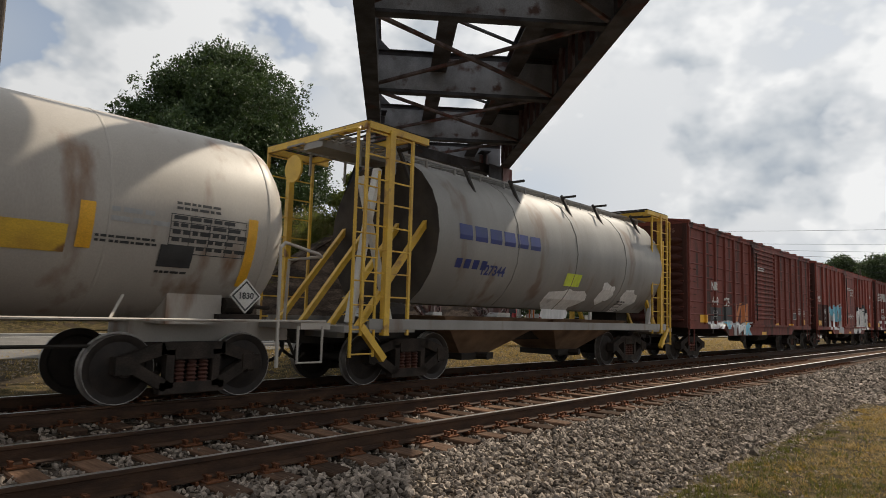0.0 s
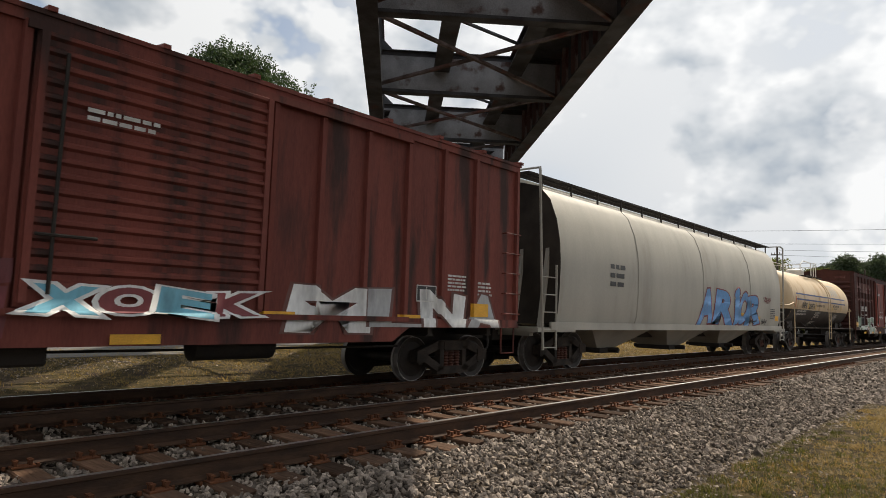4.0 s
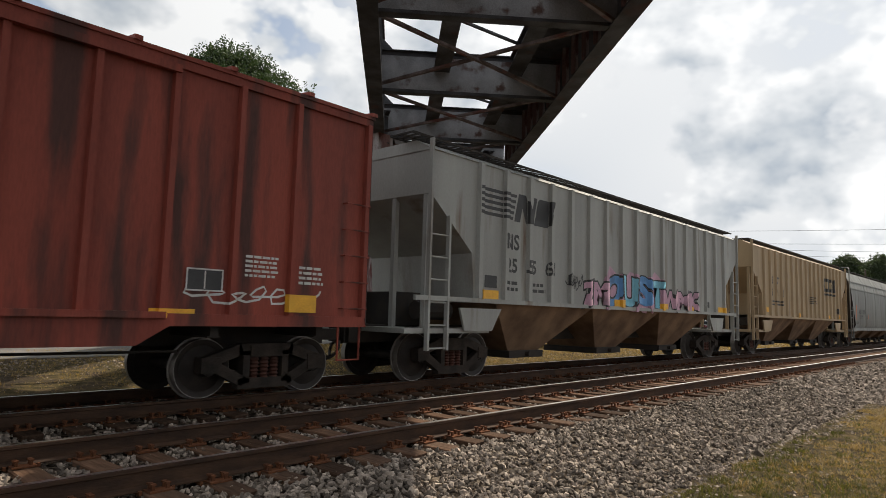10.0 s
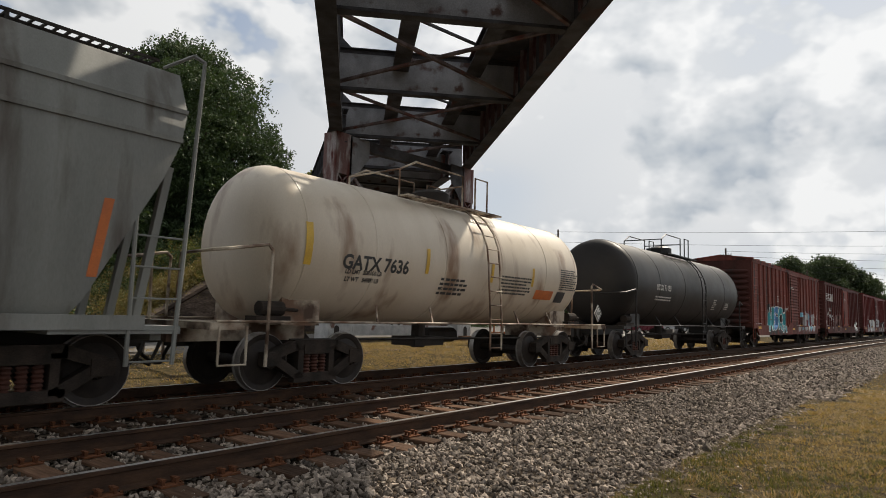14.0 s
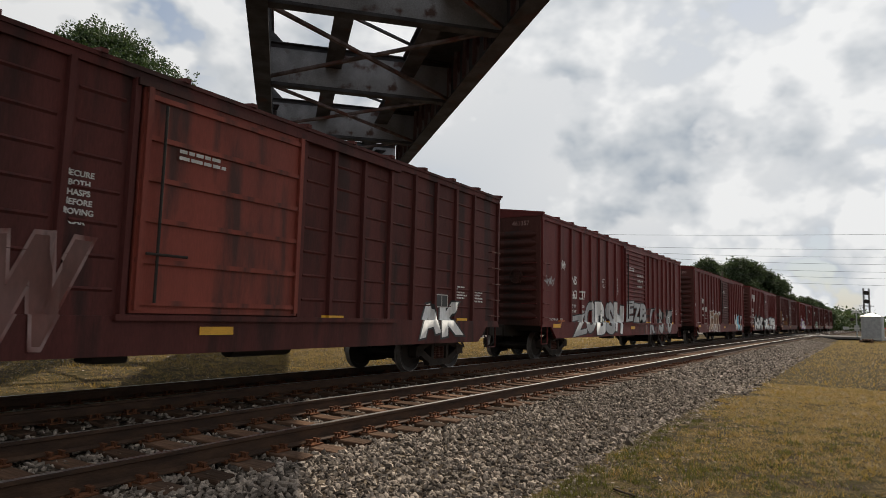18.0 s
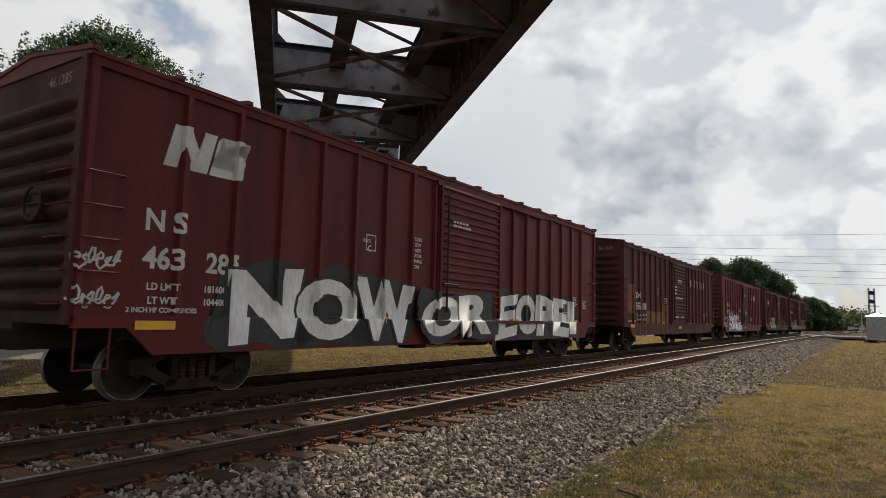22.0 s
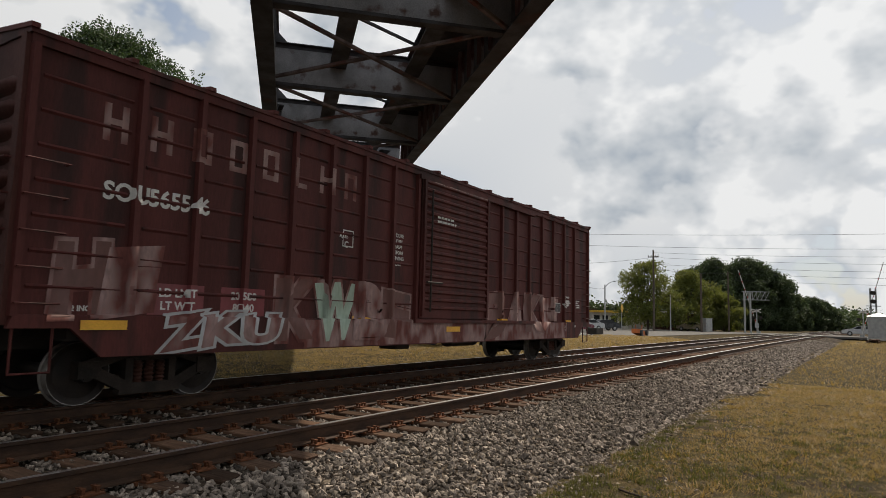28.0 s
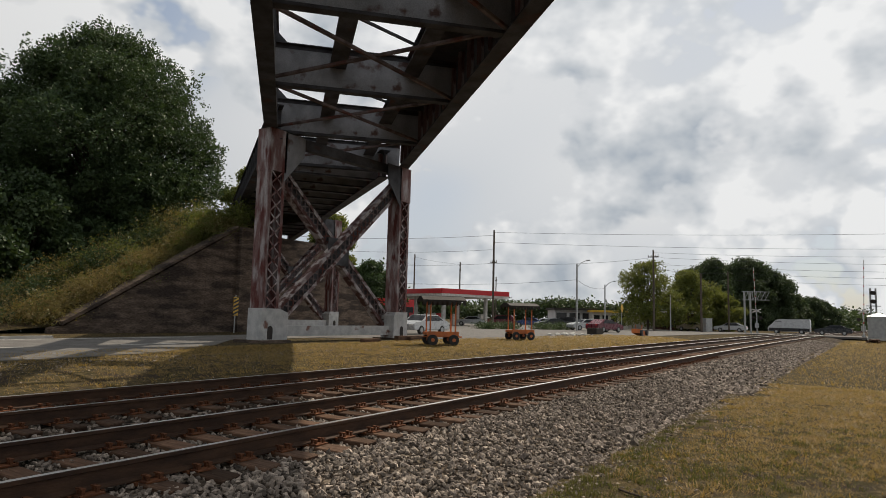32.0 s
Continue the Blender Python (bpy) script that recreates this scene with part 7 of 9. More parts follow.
    add(tank_car(90.9, 13.6, "cream", dict(trucks=1.84, x0=.5, label="cream and black tank car with two blue stripes", sill="black", saddle="black", rail_mat="cream", top_mat="white", platform_mat="black", r=1.47, zc=2.50, inset=1.0, lower="tank_black", lower_z=2.0, dome=.3, dome_mat="white", ladder=-.3,
             text=(("SHPX", 3.52, 2.2, .28, "black_paint"), ("203973", 4.88, 2.18, .28, "black_paint"), ("VENT BEFORE UNLOADING", 6.56, 2.26, .1, "black_paint"), ("LIMESTONE SLURRY", 9.96, 2.32, .12, "black_paint"), ("THIS CAR EQUIPPED WITH", 6.36, 1.9, .065, "white"), ("TWO LOCKING PINS. PULL", 6.35, 1.79, .065, "white"), ("LOWER PIN BEFORE OPENING", 6.4, 1.68, .065, "white"), ("VALVE", 6.0, 1.57, .065, "white"), ("LD LMT  224400 LB  101750 KG", 3.3, 1.93, .085, "white"), ("LT WT   61800 LB  27950 KG  NEW 03-2001", 3.2, 1.78, .085, "white")),
             shapes=(([rect(1.98, 12.2, 2.45, 2.52), rect(1.98, 12.2, 2.71, 2.78)], "blue", "dark blue stripe"), ([rect(4.15, 4.28, 2.07, 2.5), rect(5.58, 5.68, 2.05, 2.4), rect(9.15, 9.25, 2.08, 2.4), rect(11.3, 11.4, 2.1, 2.4)], "yellow_paint", "ochre reflective stripe"), ([rect(1.86, 1.98, 2.06, 2.6)], "orange", "orange stripe"), ([blob(random.Random(8), 9.3 + .42 * k, 3.1, .16, .5, 10, .2) for k in range(4)] + [rect(9.2, 10.8, 3.42, 3.47)], "g_grey", "faded blue-grey round emblem bars")),
             print=((6.0, 1.44, .9, 4, .035, "white"), (9.9, 1.85, 1.0, 7, .03, "white"), (9.55, 2.17, .9, 1, .04, "black_paint"), (8.1, 2.1, .7, 1, .03, "black_paint")))))
    fifty(104.9, "weathered brown boxcar with red door and pale green graffiti", "dark_box", ("527", "457"), 2.37, 2.38, gap=1.18, loads=("154700", "65300"), ribs=True, door_kind="flat", door_mat="red_box", door_label="brighter red door", end="dark_box", patch=((1.75, 3.0, 1.4, 1.85, "black_paint"),), graffiti=((1.15, 1.95, 1.1, 2.1, "K", "g_mint", "g_black", None, 40), (1.8, 6.6, .82, 1.3, "WZVXMA", ["g_mint", "g_mint", "g_tan"], "g_white", None, 41), (4.1, 6.0, 1.0, 1.9, "PY", "g_mint", "g_white", None, 43), (9.5, 13.7, .85, 2.0, "BEKTS", ["g_grey", "g_white"], "g_white", None, 42)), tags=((7.2, 1.75, 1.4, .4, W, 9), (6.5, 1.25, .5, .4, W, 10)), door_text=(("DOOR OPENING W 10-0 H 10-6", 8.0, 2.28, .06, W),), faded=[(1.36 + k * .62, 3.42, .5, .6) for k in range(8)] + [(10.7 + .4 * (k % 8), 3.65 - .6 * (k // 8), .24, .3) for k in range(22)],
          text=(("527", 2.37, 2.38, .3, W), ("457", 3.55, 2.38, .3, W), ("GIVES A GREEN LIGHT TO INNOVATIONS", 3.5, 2.95, .19, "faded_white")), number_at=(2.37, 2.38, 1.18), end_number="527457")
    fifty(121.9, "red boxcar with striped emblem and silver and blue graffiti", "red_box", ("406", "147"), 1.83, 1.98, gap=1.03, loads=("155800", "66000"), door_mat="mauve_door", door_label="faded purple-brown door", door_kind="flat", end="dark_box", logo=((1.95, 3.45, 2.8, .62, "stripes"),), patch=((1.3, 3.3, 1.3, 2.15, "dark_box"),), graffiti=((.35, 1.5, .85, 2.2, "E", "g_mint", "g_black", "g_blue", 50), (1.3, 3.3, .78, 1.3, "ANA", "g_white", "g_black", None, 52), (3.1, 4.3, .78, 2.2, "A", "g_white", "g_black", "g_blue", 53), (9.4, 13.8, 1.05, 1.95, "GWKEN", "g_grey", "g_white", None, 51)), mark=("NS", 1.74, 2.44, .24))
    fifty(138.85, "red boxcar with striped emblem and a small blue graffiti patch", "red_box", ("406", "004"), 1.92, 1.97, gap=.9, loads=("154100", "65200"), door_mat="mauve_door", door_label="faded purple-brown door", door_kind="flat", end="dark_box", logo=((1.95, 3.45, 2.7, .62, "stripes"),), graffiti=((3.1, 5.7, .85, 1.4, "LEPS", ["g_white", "g_blue", "g_grey"], "g_blue", None, 60), (3.3, 4.7, 1.35, 2.0, "OI", ["g_blue", "g_white"], "g_white", None, 61)), tags=((.6, 3.75, .9, .6, "g_grey", 6), (5.3, 2.2, .5, .5, W, 7), (12.5, 1.3, 2.2, .35, W, 8)), mark=("NS", 1.77, 2.46, .3))
    add(hopper(155.2, 17.5, "hopper_grey", dict(label="light grey ribbed covered hopper with blue graffiti", posts=17, low="rust_low", top=4.35, ends=(.72, .12), trucks=1.98, text=(("NS", 3.24, 2.84, .33, "black_paint"), ("25", 3.26, 2.34, .3, "black_paint"), ("55", 3.98, 2.35, .3, "black_paint"), ("65", 4.74, 2.36, .3, "black_paint")), logo=((3.45, 3.62, 2.7, .62, "stripes", "black_paint"),), yellow=((2.5, 1.7), (8.1, 1.7), (10.9, 1.68), (12.9, 1.66), (15.7, 1.7)), print=((3.0, 1.95, .6, 2, .07), (4.0, 1.95, .6, 2, .07)), shapes=(([rect(2.35, 2.75, 1.85, 2.1)], "black_paint"), ([rect(14.2, 14.6, 1.75, 1.95)], "black_paint")), graffiti=((6.2, 7.4, 1.6, 2.2, "ZM", "g_pink", "g_black", None, 70), (7.3, 10.9, 1.6, 2.5, "OUST", ["g_blue", "g_sky"], "g_black", "g_pink", 71), (10.9, 13.6, 1.58, 2.2, "WMK", "g_pink", "g_black", None, 72)), tags=((5.4, 1.9, .8, .5, "g_black", 11),))))
    add(hopper(174.0, 17.1, "hopper_tan", dict(label="tan ribbed covered hopper with dark block lettering", posts=18, low="rust_low", top=4.4, ends=(.36, .0), trucks=1.6, text=(("CS", 2.85, 3.12, .3, "black_paint"), ("XT", 3.64, 3.12, .3, "black_paint"), ("25", 2.85, 2.6, .3, "black_paint"), ("93", 3.6, 2.6, .3, "black_paint"), ("37", 4.39, 2.58, .3, "black_paint")), shapes=(([rect(11.9 + k * .95, 12.5 + k * .95, 2.85, 2.95) for k in range(3)] + [rect(11.95 + k * .95, 12.12 + k * .95, 3.05, 3.75) for k in range(3)] + [rect(12.12 + k * .95, 12.5 + k * .95, zz2, zz2 + .17) for k in range(3) for zz2 in (3.05, 3.58)] + [rect(12.34 + .95, 12.5 + .95, 3.05, 3.45), rect(12.34 + 1.9, 12.5 + 1.9, 3.05, 3.6)], "black_paint"), ([rect(14.7, 15.3, 1.9, 2.2)], "black_paint")), yellow=((2.07, 1.86), (7.0, 1.7), (12.8, 1.7), (15.2, 1.75)), print=((2.9, 2.2, .7, 2, .07), (3.8, 2.2, .6, 2, .07), (9.0, 2.6, 1.2, 4, .05)))))
    ax = [(1.4, 1.12), (1.52, 1.35), (1.53, 3.0), (1.51, 3.52), (1.42, 3.95), (1.14, 4.55), (.4, 4.66)]
    add(smooth_hopper(192.3, 18.75, "hopper_dull", dict(trucks=1.65, ladder=(.69, .09, -.1, 2.45), end_mat="shaded_end", label="stained grey smooth-sided covered hopper with a lime green patch", side=ax, inset=.06, slope=1.35, zmid=3.9, ridges=((3.52, 1.51), (3.95, 1.42)), bays=4, seams=(-.55, -.2, .2, .55), board_y=.9, text=(("AEX  10986", 3.2, 2.16, .27, "black_paint"), ("LD LMT  183500 LB", 2.9, 1.92, .09, "black_paint"), ("LT WT   73000", 2.8, 1.77, .09, "black_paint")), print=((4.6, 2.0, .4, 4, .04), (1.4, 1.5, .6, 2, .05)), shapes=(([rect(1.42, 1.6, 1.65, 2.56), rect(4.95, 5.1, 1.75, 2.05)], "orange", "orange stripe"), ([[(17.5, 1.63), (17.62, 1.63), (17.76, 2.6), (17.64, 2.6)]], "orange", "orange stripe"), ([blob(random.Random(5), 13.1, 1.7, 1.5, .95, spike=.1), blob(random.Random(6), 14.6, 1.68, 1.9, .9, spike=.05)], "g_lime", "lime green paint patch")))))
    add(tank_car(211.45, 12.9, "tank_white", dict(label="white tank car with rusty staining and black lettering", sill="tank_sill", rail_mat="tank_sill", trucks=2.3, head=.6, r=1.38, zc=2.46, inset=1.75, text=(("GATX 7636", 3.4, 2.16, .25, "black_paint"), ("LD LMT  208100 LB", 3.1, 2.0, .08, "black_paint"), ("LT WT   54900 LB", 3.1, 1.87, .08, "black_paint")), placard=((12.2, 1.45),), dome_mat="black",
             shapes=(([rect(1.70, 1.85, 2.05, 2.75), rect(4.75, 4.85, 2.1, 2.6), rect(7.05, 7.15, 2.05, 2.5), rect(8.85, 8.95, 2.05, 2.5)], "yellow_paint", "ochre reflective stripe"), ([rect(9.15, 10.05, 1.75, 1.98)], "orange", "orange panel"), ([rect(10.25, 10.70, 1.7, 1.98)], "black_paint", "black panel")), print=((5.3, 2.0, 1.0, 4, .05, "black_paint"), (7.5, 2.2, 1.4, 6, .04, "black_paint"), (10.3, 2.55, .9, 10, .03, "black_paint")))))
    add(tank_car(225.6, 14.4, "tank_black", dict(label="black tank car with small white lettering", sill="tank_black", rail_mat="tank_black", r=1.47, zc=2.55, inset=1.2, text=(("UTLX 71155", 3.6, 2.45, .2, "white"),), print=((2.9, 2.1, 1.6, 2, .05, "white"), (9.6, 2.2, .4, 6, .04, "white"), (11.4, 2.1, .5, 4, .04, "white")))))
    sixty(241.4, "brown boxcar with teal and multicoloured graffiti", "brown_box", ribs=True, end="dark_box", posts=(7, 6), graffiti=((3.2, 7.5, .85, 2.2, "NSKX", ["g_teal", "g_blue", "g_teal"], "g_white", "g_black", 80), (10.9, 16.5, .85, 2.1, "BTONUS", ["g_grey", "g_sky", "g_grey"], "g_maroon", "g_brown", 81)), tags=((7.6, 2.0, .5, .4, W, 12), (17.0, 2.5, .5, .35, "g_grey", 5), (17.0, 2.1, .6, .3, "g_grey", 6)))
    sixty(262.3, "brown boxcar with a striped emblem and white graffiti", "umber_box", ("463", "442"), 2.36, 2.02, gap=1.16, loads=("206800", "78200"), ribs=True, door_kind="flat", door_mat="red_box", door_label="brighter red door", end="dark_box", logo=((2.4, 3.47, 3.0, .6, "stripes"),), graffiti=((4.16, 7.4, .75, 2.1, "KEW", ["g_brown", "dark_box"], "faded_white", None, 90), (14.7, 16.6, .8, 1.6, "AK", "g_white", "g_black", None, 91)), tags=((1.1, 1.85, .9, .6, W, 13), (.2, 1.3, .8, .5, W, 14), (3.1, .85, .9, .45, W, 15), (2.4, 1.65, 1.0, .3, W, 16), (3.2, 1.55, .8, .35, W, 46)), mark=("NS", 2.25, 2.49, .28))
    sixty(283.6, "red boxcar with large silver graffiti across its lower side", "maroon_box", ("463", "357"), 2.78, 2.13, gap=.8, loads=("182800", "107200"), door=(8.2, 11.25), graffiti=((2.5, 3.9, .75, 1.5, "Z", "g_grey", "g_black", None, 99), (3.8, 8.1, .74, 2.0, "OBSH", ["g_grey", "g_white"], "g_black", None, 100), (8.3, 11.2, 1.22, 2.1, "EZB", "g_grey", "g_black", None, 101), (11.3, 16.2, .72, 1.9, "FKASCU", ["faded_white", "g_grey"], "g_black", None, 102)), tags=((.3, 2.3, .8, .4, "g_grey", 17), (1.6, 2.9, .4, .4, W, 18), (1.3, 1.0, .8, .35, "g_orange", 19)), mark=("NS", 2.8, 2.62, .28), door_text=(("CLOSE AND LOCK", 10.35, 3.27, .09, W), ("DOORS BEFORE", 10.35, 3.03, .09, W), ("MOVING CAR", 10.3, 2.79, .09, W)))
    sixty(305.6, "red boxcar with outlined graffiti and a brown ribbed door", "maroon_box", ("463", "303"), 2.54, 2.12, gap=.9, door_mat="umber_box", graffiti=((3.9, 7.75, .74, 2.05, "JRKM", "g_tan", "g_white", None, 110), (14.0, 17.2, .75, 1.95, "WKZ", ["g_white", "g_sky", "g_grey"], "g_black", None, 111)), tags=((2.9, .85, .7, .5, W, 21), (-.0, 2.2, .4, .3, W, 22)), mark=("NS", 2.5, 2.62, .3), door_text=(("DOOR OPENING W 10-0 H 10-6", 9.65, 2.4, .075, W),))
    sixty(327.8, "red boxcar with big white block graffiti letters", "maroon_box", ("463", "285"), 1.21, 1.98, gap=1.0, logo=((1.85, 3.62, 1.5, .62, "plain"),), graffiti=((2.3, 7.15, .74, 1.98, "NOW", "g_white", "g_black", "g_black", 120), (7.35, 10.4, .8, 1.8, "OR", "g_white", "g_black", "g_black", 121), (10.9, 16.55, .74, 1.95, "EOPEI", "g_white", "g_black", "g_black", 122)), tags=((-.1, 1.75, .75, .35, W, 23), (-.1, 1.25, .75, .35, W, 24)), mark=("N S", 1.2, 2.5, .3))
    sixty(349.6, "red boxcar with tan repainted patches and a weathered ribbed door", "umber_box", ("565", "018"), 2.2, 1.93, patch=((.75, 1.4, 1.6, 2.85, "rust_tan"), (3.1, 6.0, .9, 1.75, "rust_tan"), (6.0, 7.3, .76, 2.1, "rust_tan"), (1.5, 7.9, .72, 1.0, "rust_tan"), (6.62, 6.92, 1.6, 1.78, "black_paint")), tags=((3.3, .8, 3.5, .3, "g_black", 25),), stencil=[12.43, 12.92, 13.39, 13.86, 14.37, 14.84, 15.33, 15.81], mark=("SOU", 2.15, 2.4, .24), door=(7.65, 10.9), print=((8.86, 3.44, .85, 2, .055), (8.42, 2.48, 1.62, 1, .085), (8.32, 1.5, .65, 1, .085), (9.48, 1.5, .55, 1, .085), (8.14, 3.05, .5, 3, .09), (16.3, 2.0, .6, 5, .035)))
    sixty(371.2, "red boxcar with silver graffiti outlined in purple", "maroon_box", ("463", "230"), 2.31, 2.1, gap=1.05, door_mat="umber_box", graffiti=((2.4, 6.6, .74, 1.95, "RKIG", "g_white", "g_black", "g_purple", 130), (6.5, 7.6, .75, 1.45, "S", "g_white", "g_black", "g_purple", 131)), tags=((.9, 1.5, .9, .35, W, 26), (1.0, 1.1, .6, .35, W, 27), (8.6, 1.9, 1.3, .5, W, 28), (12.0, 1.4, .9, .45, W, 29)), stencil=[12.43, 12.92, 13.39, 13.86, 14.37, 14.84, 15.33, 15.81], mark=("NS", 2.24, 2.6, .3))
    sixty(392.5, "brown boxcar with a faded emblem and outlined graffiti", "umber_box", ribs=True, door_kind="flat", end="dark_box", logo=((2.3, 3.3, 1.8, .6, "plain"),), graffiti=((3.2, 7.0, .85, 2.0, "GEB", "g_mint", "g_black", None, 140),), tags=((14.3, .95, 1.6, 1.0, "g_grey", 30), (12.6, 1.4, 1.0, .5, "g_grey", 31)))
    sixty(413.15, "weathered maroon last boxcar covered in faded graffiti", "umber_box", ("", "565546"), 1.2, 2.78, ribs=True, text=(("565546", 2.12, 2.8, .24, W), ("LD LMT", 2.15, 1.52, .12, W), ("LT WT", 2.15, 1.34, .12, W), ("205800", 3.33, 1.52, .12, W), ("80400", 3.33, 1.34, .12, W)), end="dark_box", patch=((1.72, 2.6, 1.22, 1.65, "g_maroon"), (2.9, 3.75, 1.22, 1.65, "g_maroon")), sillpaint=((4.6, 16.4, "faded_white"),), graffiti=((.5, 1.8, 1.21, 2.15, "HE", ["g_brown", "faded_white"], "faded_white", None, 150), (1.9, 4.0, .75, 1.25, "ZKU", "faded_white", "g_grey", None, 153), (4.0, 7.7, .78, 1.85, "KWBF", ["g_brown", "g_mint", "faded_white"], "faded_white", None, 151), (11.0, 15.7, .8, 2.0, "BAKE", ["g_brown", "faded_white"], "faded_white", None, 152)), tags=((16.2, 1.6, .6, .5, W, 33), (16.0, .9, 1.2, .3, W, 34)), faded=[(1.1 + .66 * k, 3.45, .42, .5) for k in range(8)], mark=("SOU", 1.32, 2.8, .24))
    return cars


def drive(cars):
    """Keys the cars along the bent track, and their wheels while they pass."""
    for car in cars:
        rows = []
        t = 0.0
        while t <= 32.001:
            x = car["front"] + car["half"] - run(t)
            rows.append((t, along(x, Y_FAR)))
            t += 2.0
        walk(car, rows)
    for w, car, dx, r in WHEELSETS:
        off = Vector((dx, 0, r))
        x_of = lambda t: car["front"] + car["half"] - run(t)
        rows = [(0.0, Matrix.Translation(off))] if x_of(0) > 62 else []
        f = 0
        turn = 0.0
        last = None
        while f <= 960:
            t = f / 30
            x = x_of(t)
            if -14 < x < 62:
                if last is not None:
                    turn += (last - x) / r
                rows.append((t, Matrix.Translation(off) @ Matrix.Rotation(-turn, 4, "Y")))
                last = x
            f += 1
        if rows[-1][0] < 32:
            rows.append((32.0, rows[-1][1].copy()))
        walk(w, rows)

# ---- trees ----
tree(26.3, 48.6, 2.0, 20.6, 9.7, 8, "leaf", "large broad oak-like tree on the embankment, dark green", 0.115, 9, 110, 290, 0.45, 0.25, squash=0.7)
tree(10.5, 47.0, 0.3, 12.2, 7.2, 4, "leaf", "leafy green tree beyond the street", 0.16, 7, 45, 220, 0.35, 0.1, squash=0.75)
tree(20.0, 44.5, 1.2, 8.5, 4.2, 17, "leaf", "dense dark undergrowth tree on the bank", 0.15, 7, 34, 190, 0.2, 0.02, squash=0.8)
tree(25.0, 45.0, 3.5, 7.6, 3.8, 18, "leaf", "dense dark undergrowth tree on the bank", 0.15, 7, 30, 190, 0.2, 0.02, squash=0.8)
tree(15.0, 43.5, 0.2, 9.0, 5.0, 14, "leaf", "low dense dark tree below the large one", 0.15, 7, 36, 180, 0.25, 0.05, squash=0.8)
tree(48.5, 58.0, 4.0, 14.0, 3.2, 5, "leaf_light", "slender yellow-green tree behind the bridge", 0.18, 6, 14, 180, 0.2, 0.3)
tree(71.0, 58.0, 0.0, 8.6, 4.6, 6, "leaf", "dense green tree behind the abutment", 0.2, 6, 16, 220, 0.25, 0.1)
tree(57.5, 53.0, 3.0, 10.5, 4.0, 16, "leaf_light", "yellow-green tree behind the bridge tower", 0.18, 6, 14, 200, 0.2, 0.15)
for k in range(30):
    f = k / 29
    x = 17.5 + 11.2 * f + random.uniform(-.3, .3)
    shrub(x, 35.9 + random.uniform(0, 2.0), max(0.0, 0.25 + 6.3 * f - 0.1), random.uniform(1.6, 2.4), random.uniform(1.0, 1.7), 200 + k, "weed" if k % 4 else "leaf_light", size=0.05, n=900)
for k in range(26):
    f = k / 25
    shrub(17.0 + 12.5 * f + random.uniform(-.3, .3), 38.6 + random.uniform(0, 2.2), max(0.1, 0.7 + 6.5 * f), random.uniform(1.9, 2.8), random.uniform(1.3, 2.3), 300 + k, ("leaf_light", "weed", "leaf")[k % 3], "green and dry weeds on the bank", size=0.06, n=900)
for k in range(9):
    shrub(10.5 + 1.0 * k, 36.5 + random.uniform(0, 2), 0.0, 2.2, random.uniform(1.0, 1.8), 240 + k, "leaf" if k % 2 else "weed", "low dark green scrub below the trees", size=0.06, n=700)
shrub(31.5, 37.5, 7.2, 2.4, 2.2, 260, "leaf_light", "yellow-green bush on top of the abutment", n=320)
shrub(29.6, 36.6, 6.4, 1.6, 1.7, 261, "leaf_light", "yellow-green bush on top of the abutment", n=260)
for k, (x, y, z) in enumerate(((26.4, 35.9, 5.6), (27.4, 36.2, 6.3), (28.4, 35.9, 6.9), (29.2, 36.0, 7.1), (27.9, 37.4, 6.9))):
    shrub(x, y, z, 1.9, 1.5, 270 + k, "leaf_light", "yellow-green bush on top of the bank", size=0.07, n=420)

tree(101, 27.0, -0.1, 10.8, 6.2, 21, "leaf_light", "thin yellow-green tree by the crossing", 0.14, 6, 34, 110, 0.18, 0.1)
tree(108, 22.5, -0.1, 9.6, 5.5, 22, "leaf_light", "yellow-green tree by the crossing", 0.14, 6, 34, 120, 0.18, 0.08)
tree(113, 18.0, -0.1, 6.5, 3.6, 23, "leaf_light", "small yellow-green tree by the crossing", 0.14, 6, 22, 120, 0.12, 0.06)
far = [(140, 24, 13.5, 6), (143, 21, 16, 6.5), (146.5, 18, 14.5, 6), (149, 15.5, 16.5, 6.5), (152.5, 13, 15.5, 6), (156, 11, 14.0, 5.5), (162, 9.2, 11.5, 4.5), (178, 7.5, 7.5, 3.6), (188, 5.4, 9.0, 4.2), (197, 4.0, 8.5, 4), (206, 2.6, 7.5, 4)]
for k, (x, y, hgt, rad) in enumerate(far):
    tree(x, y + 4, -0.1, hgt * .92, rad, 30 + k, "leaf_far", "tall dark green tree beyond the crossing", 0.2, 6, 42, 180, 0.3, 0.04, squash=0.8)


def treeline(name, pts, height, seed, n, size=0.9, mat="leaf_far"):
    g = np.random.default_rng(seed)
    p = np.array(pts, float)
    t = g.random(n) * (len(p) - 1)
    i = np.minimum(t.astype(int), len(p) - 2)
    c = p[i] + (p[i + 1] - p[i]) * (t - i)[:, None]
    hh = height * (0.75 + 0.2 * np.sin(c[:, 0] * 0.13 + c[:, 1] * 0.05) + 0.12 * np.sin(c[:, 0] * 0.41))
    z = hh * g.random(n) ** 0.55
    q = np.stack([c[:, 0] + g.normal(0, 4, n), c[:, 1] + g.normal(0, 4, n), z - 0.3], 1)
    ob = leaves(name, q, size, mat, None, g, 4, size * 1.4)
    tagged(ob, "far dark green line of woods", "woods", kind="stuff")


treeline("far_woods", [(215, 5), (260, 2), (320, -2), (420, -9), (520, -16)], 6.5, 3, 3200, 0.6)
treeline("distant_woods", [(190, 190), (235, 172), (283, 150), (300, 105), (312, 72)], 11.5, 5, 9000, 0.7)


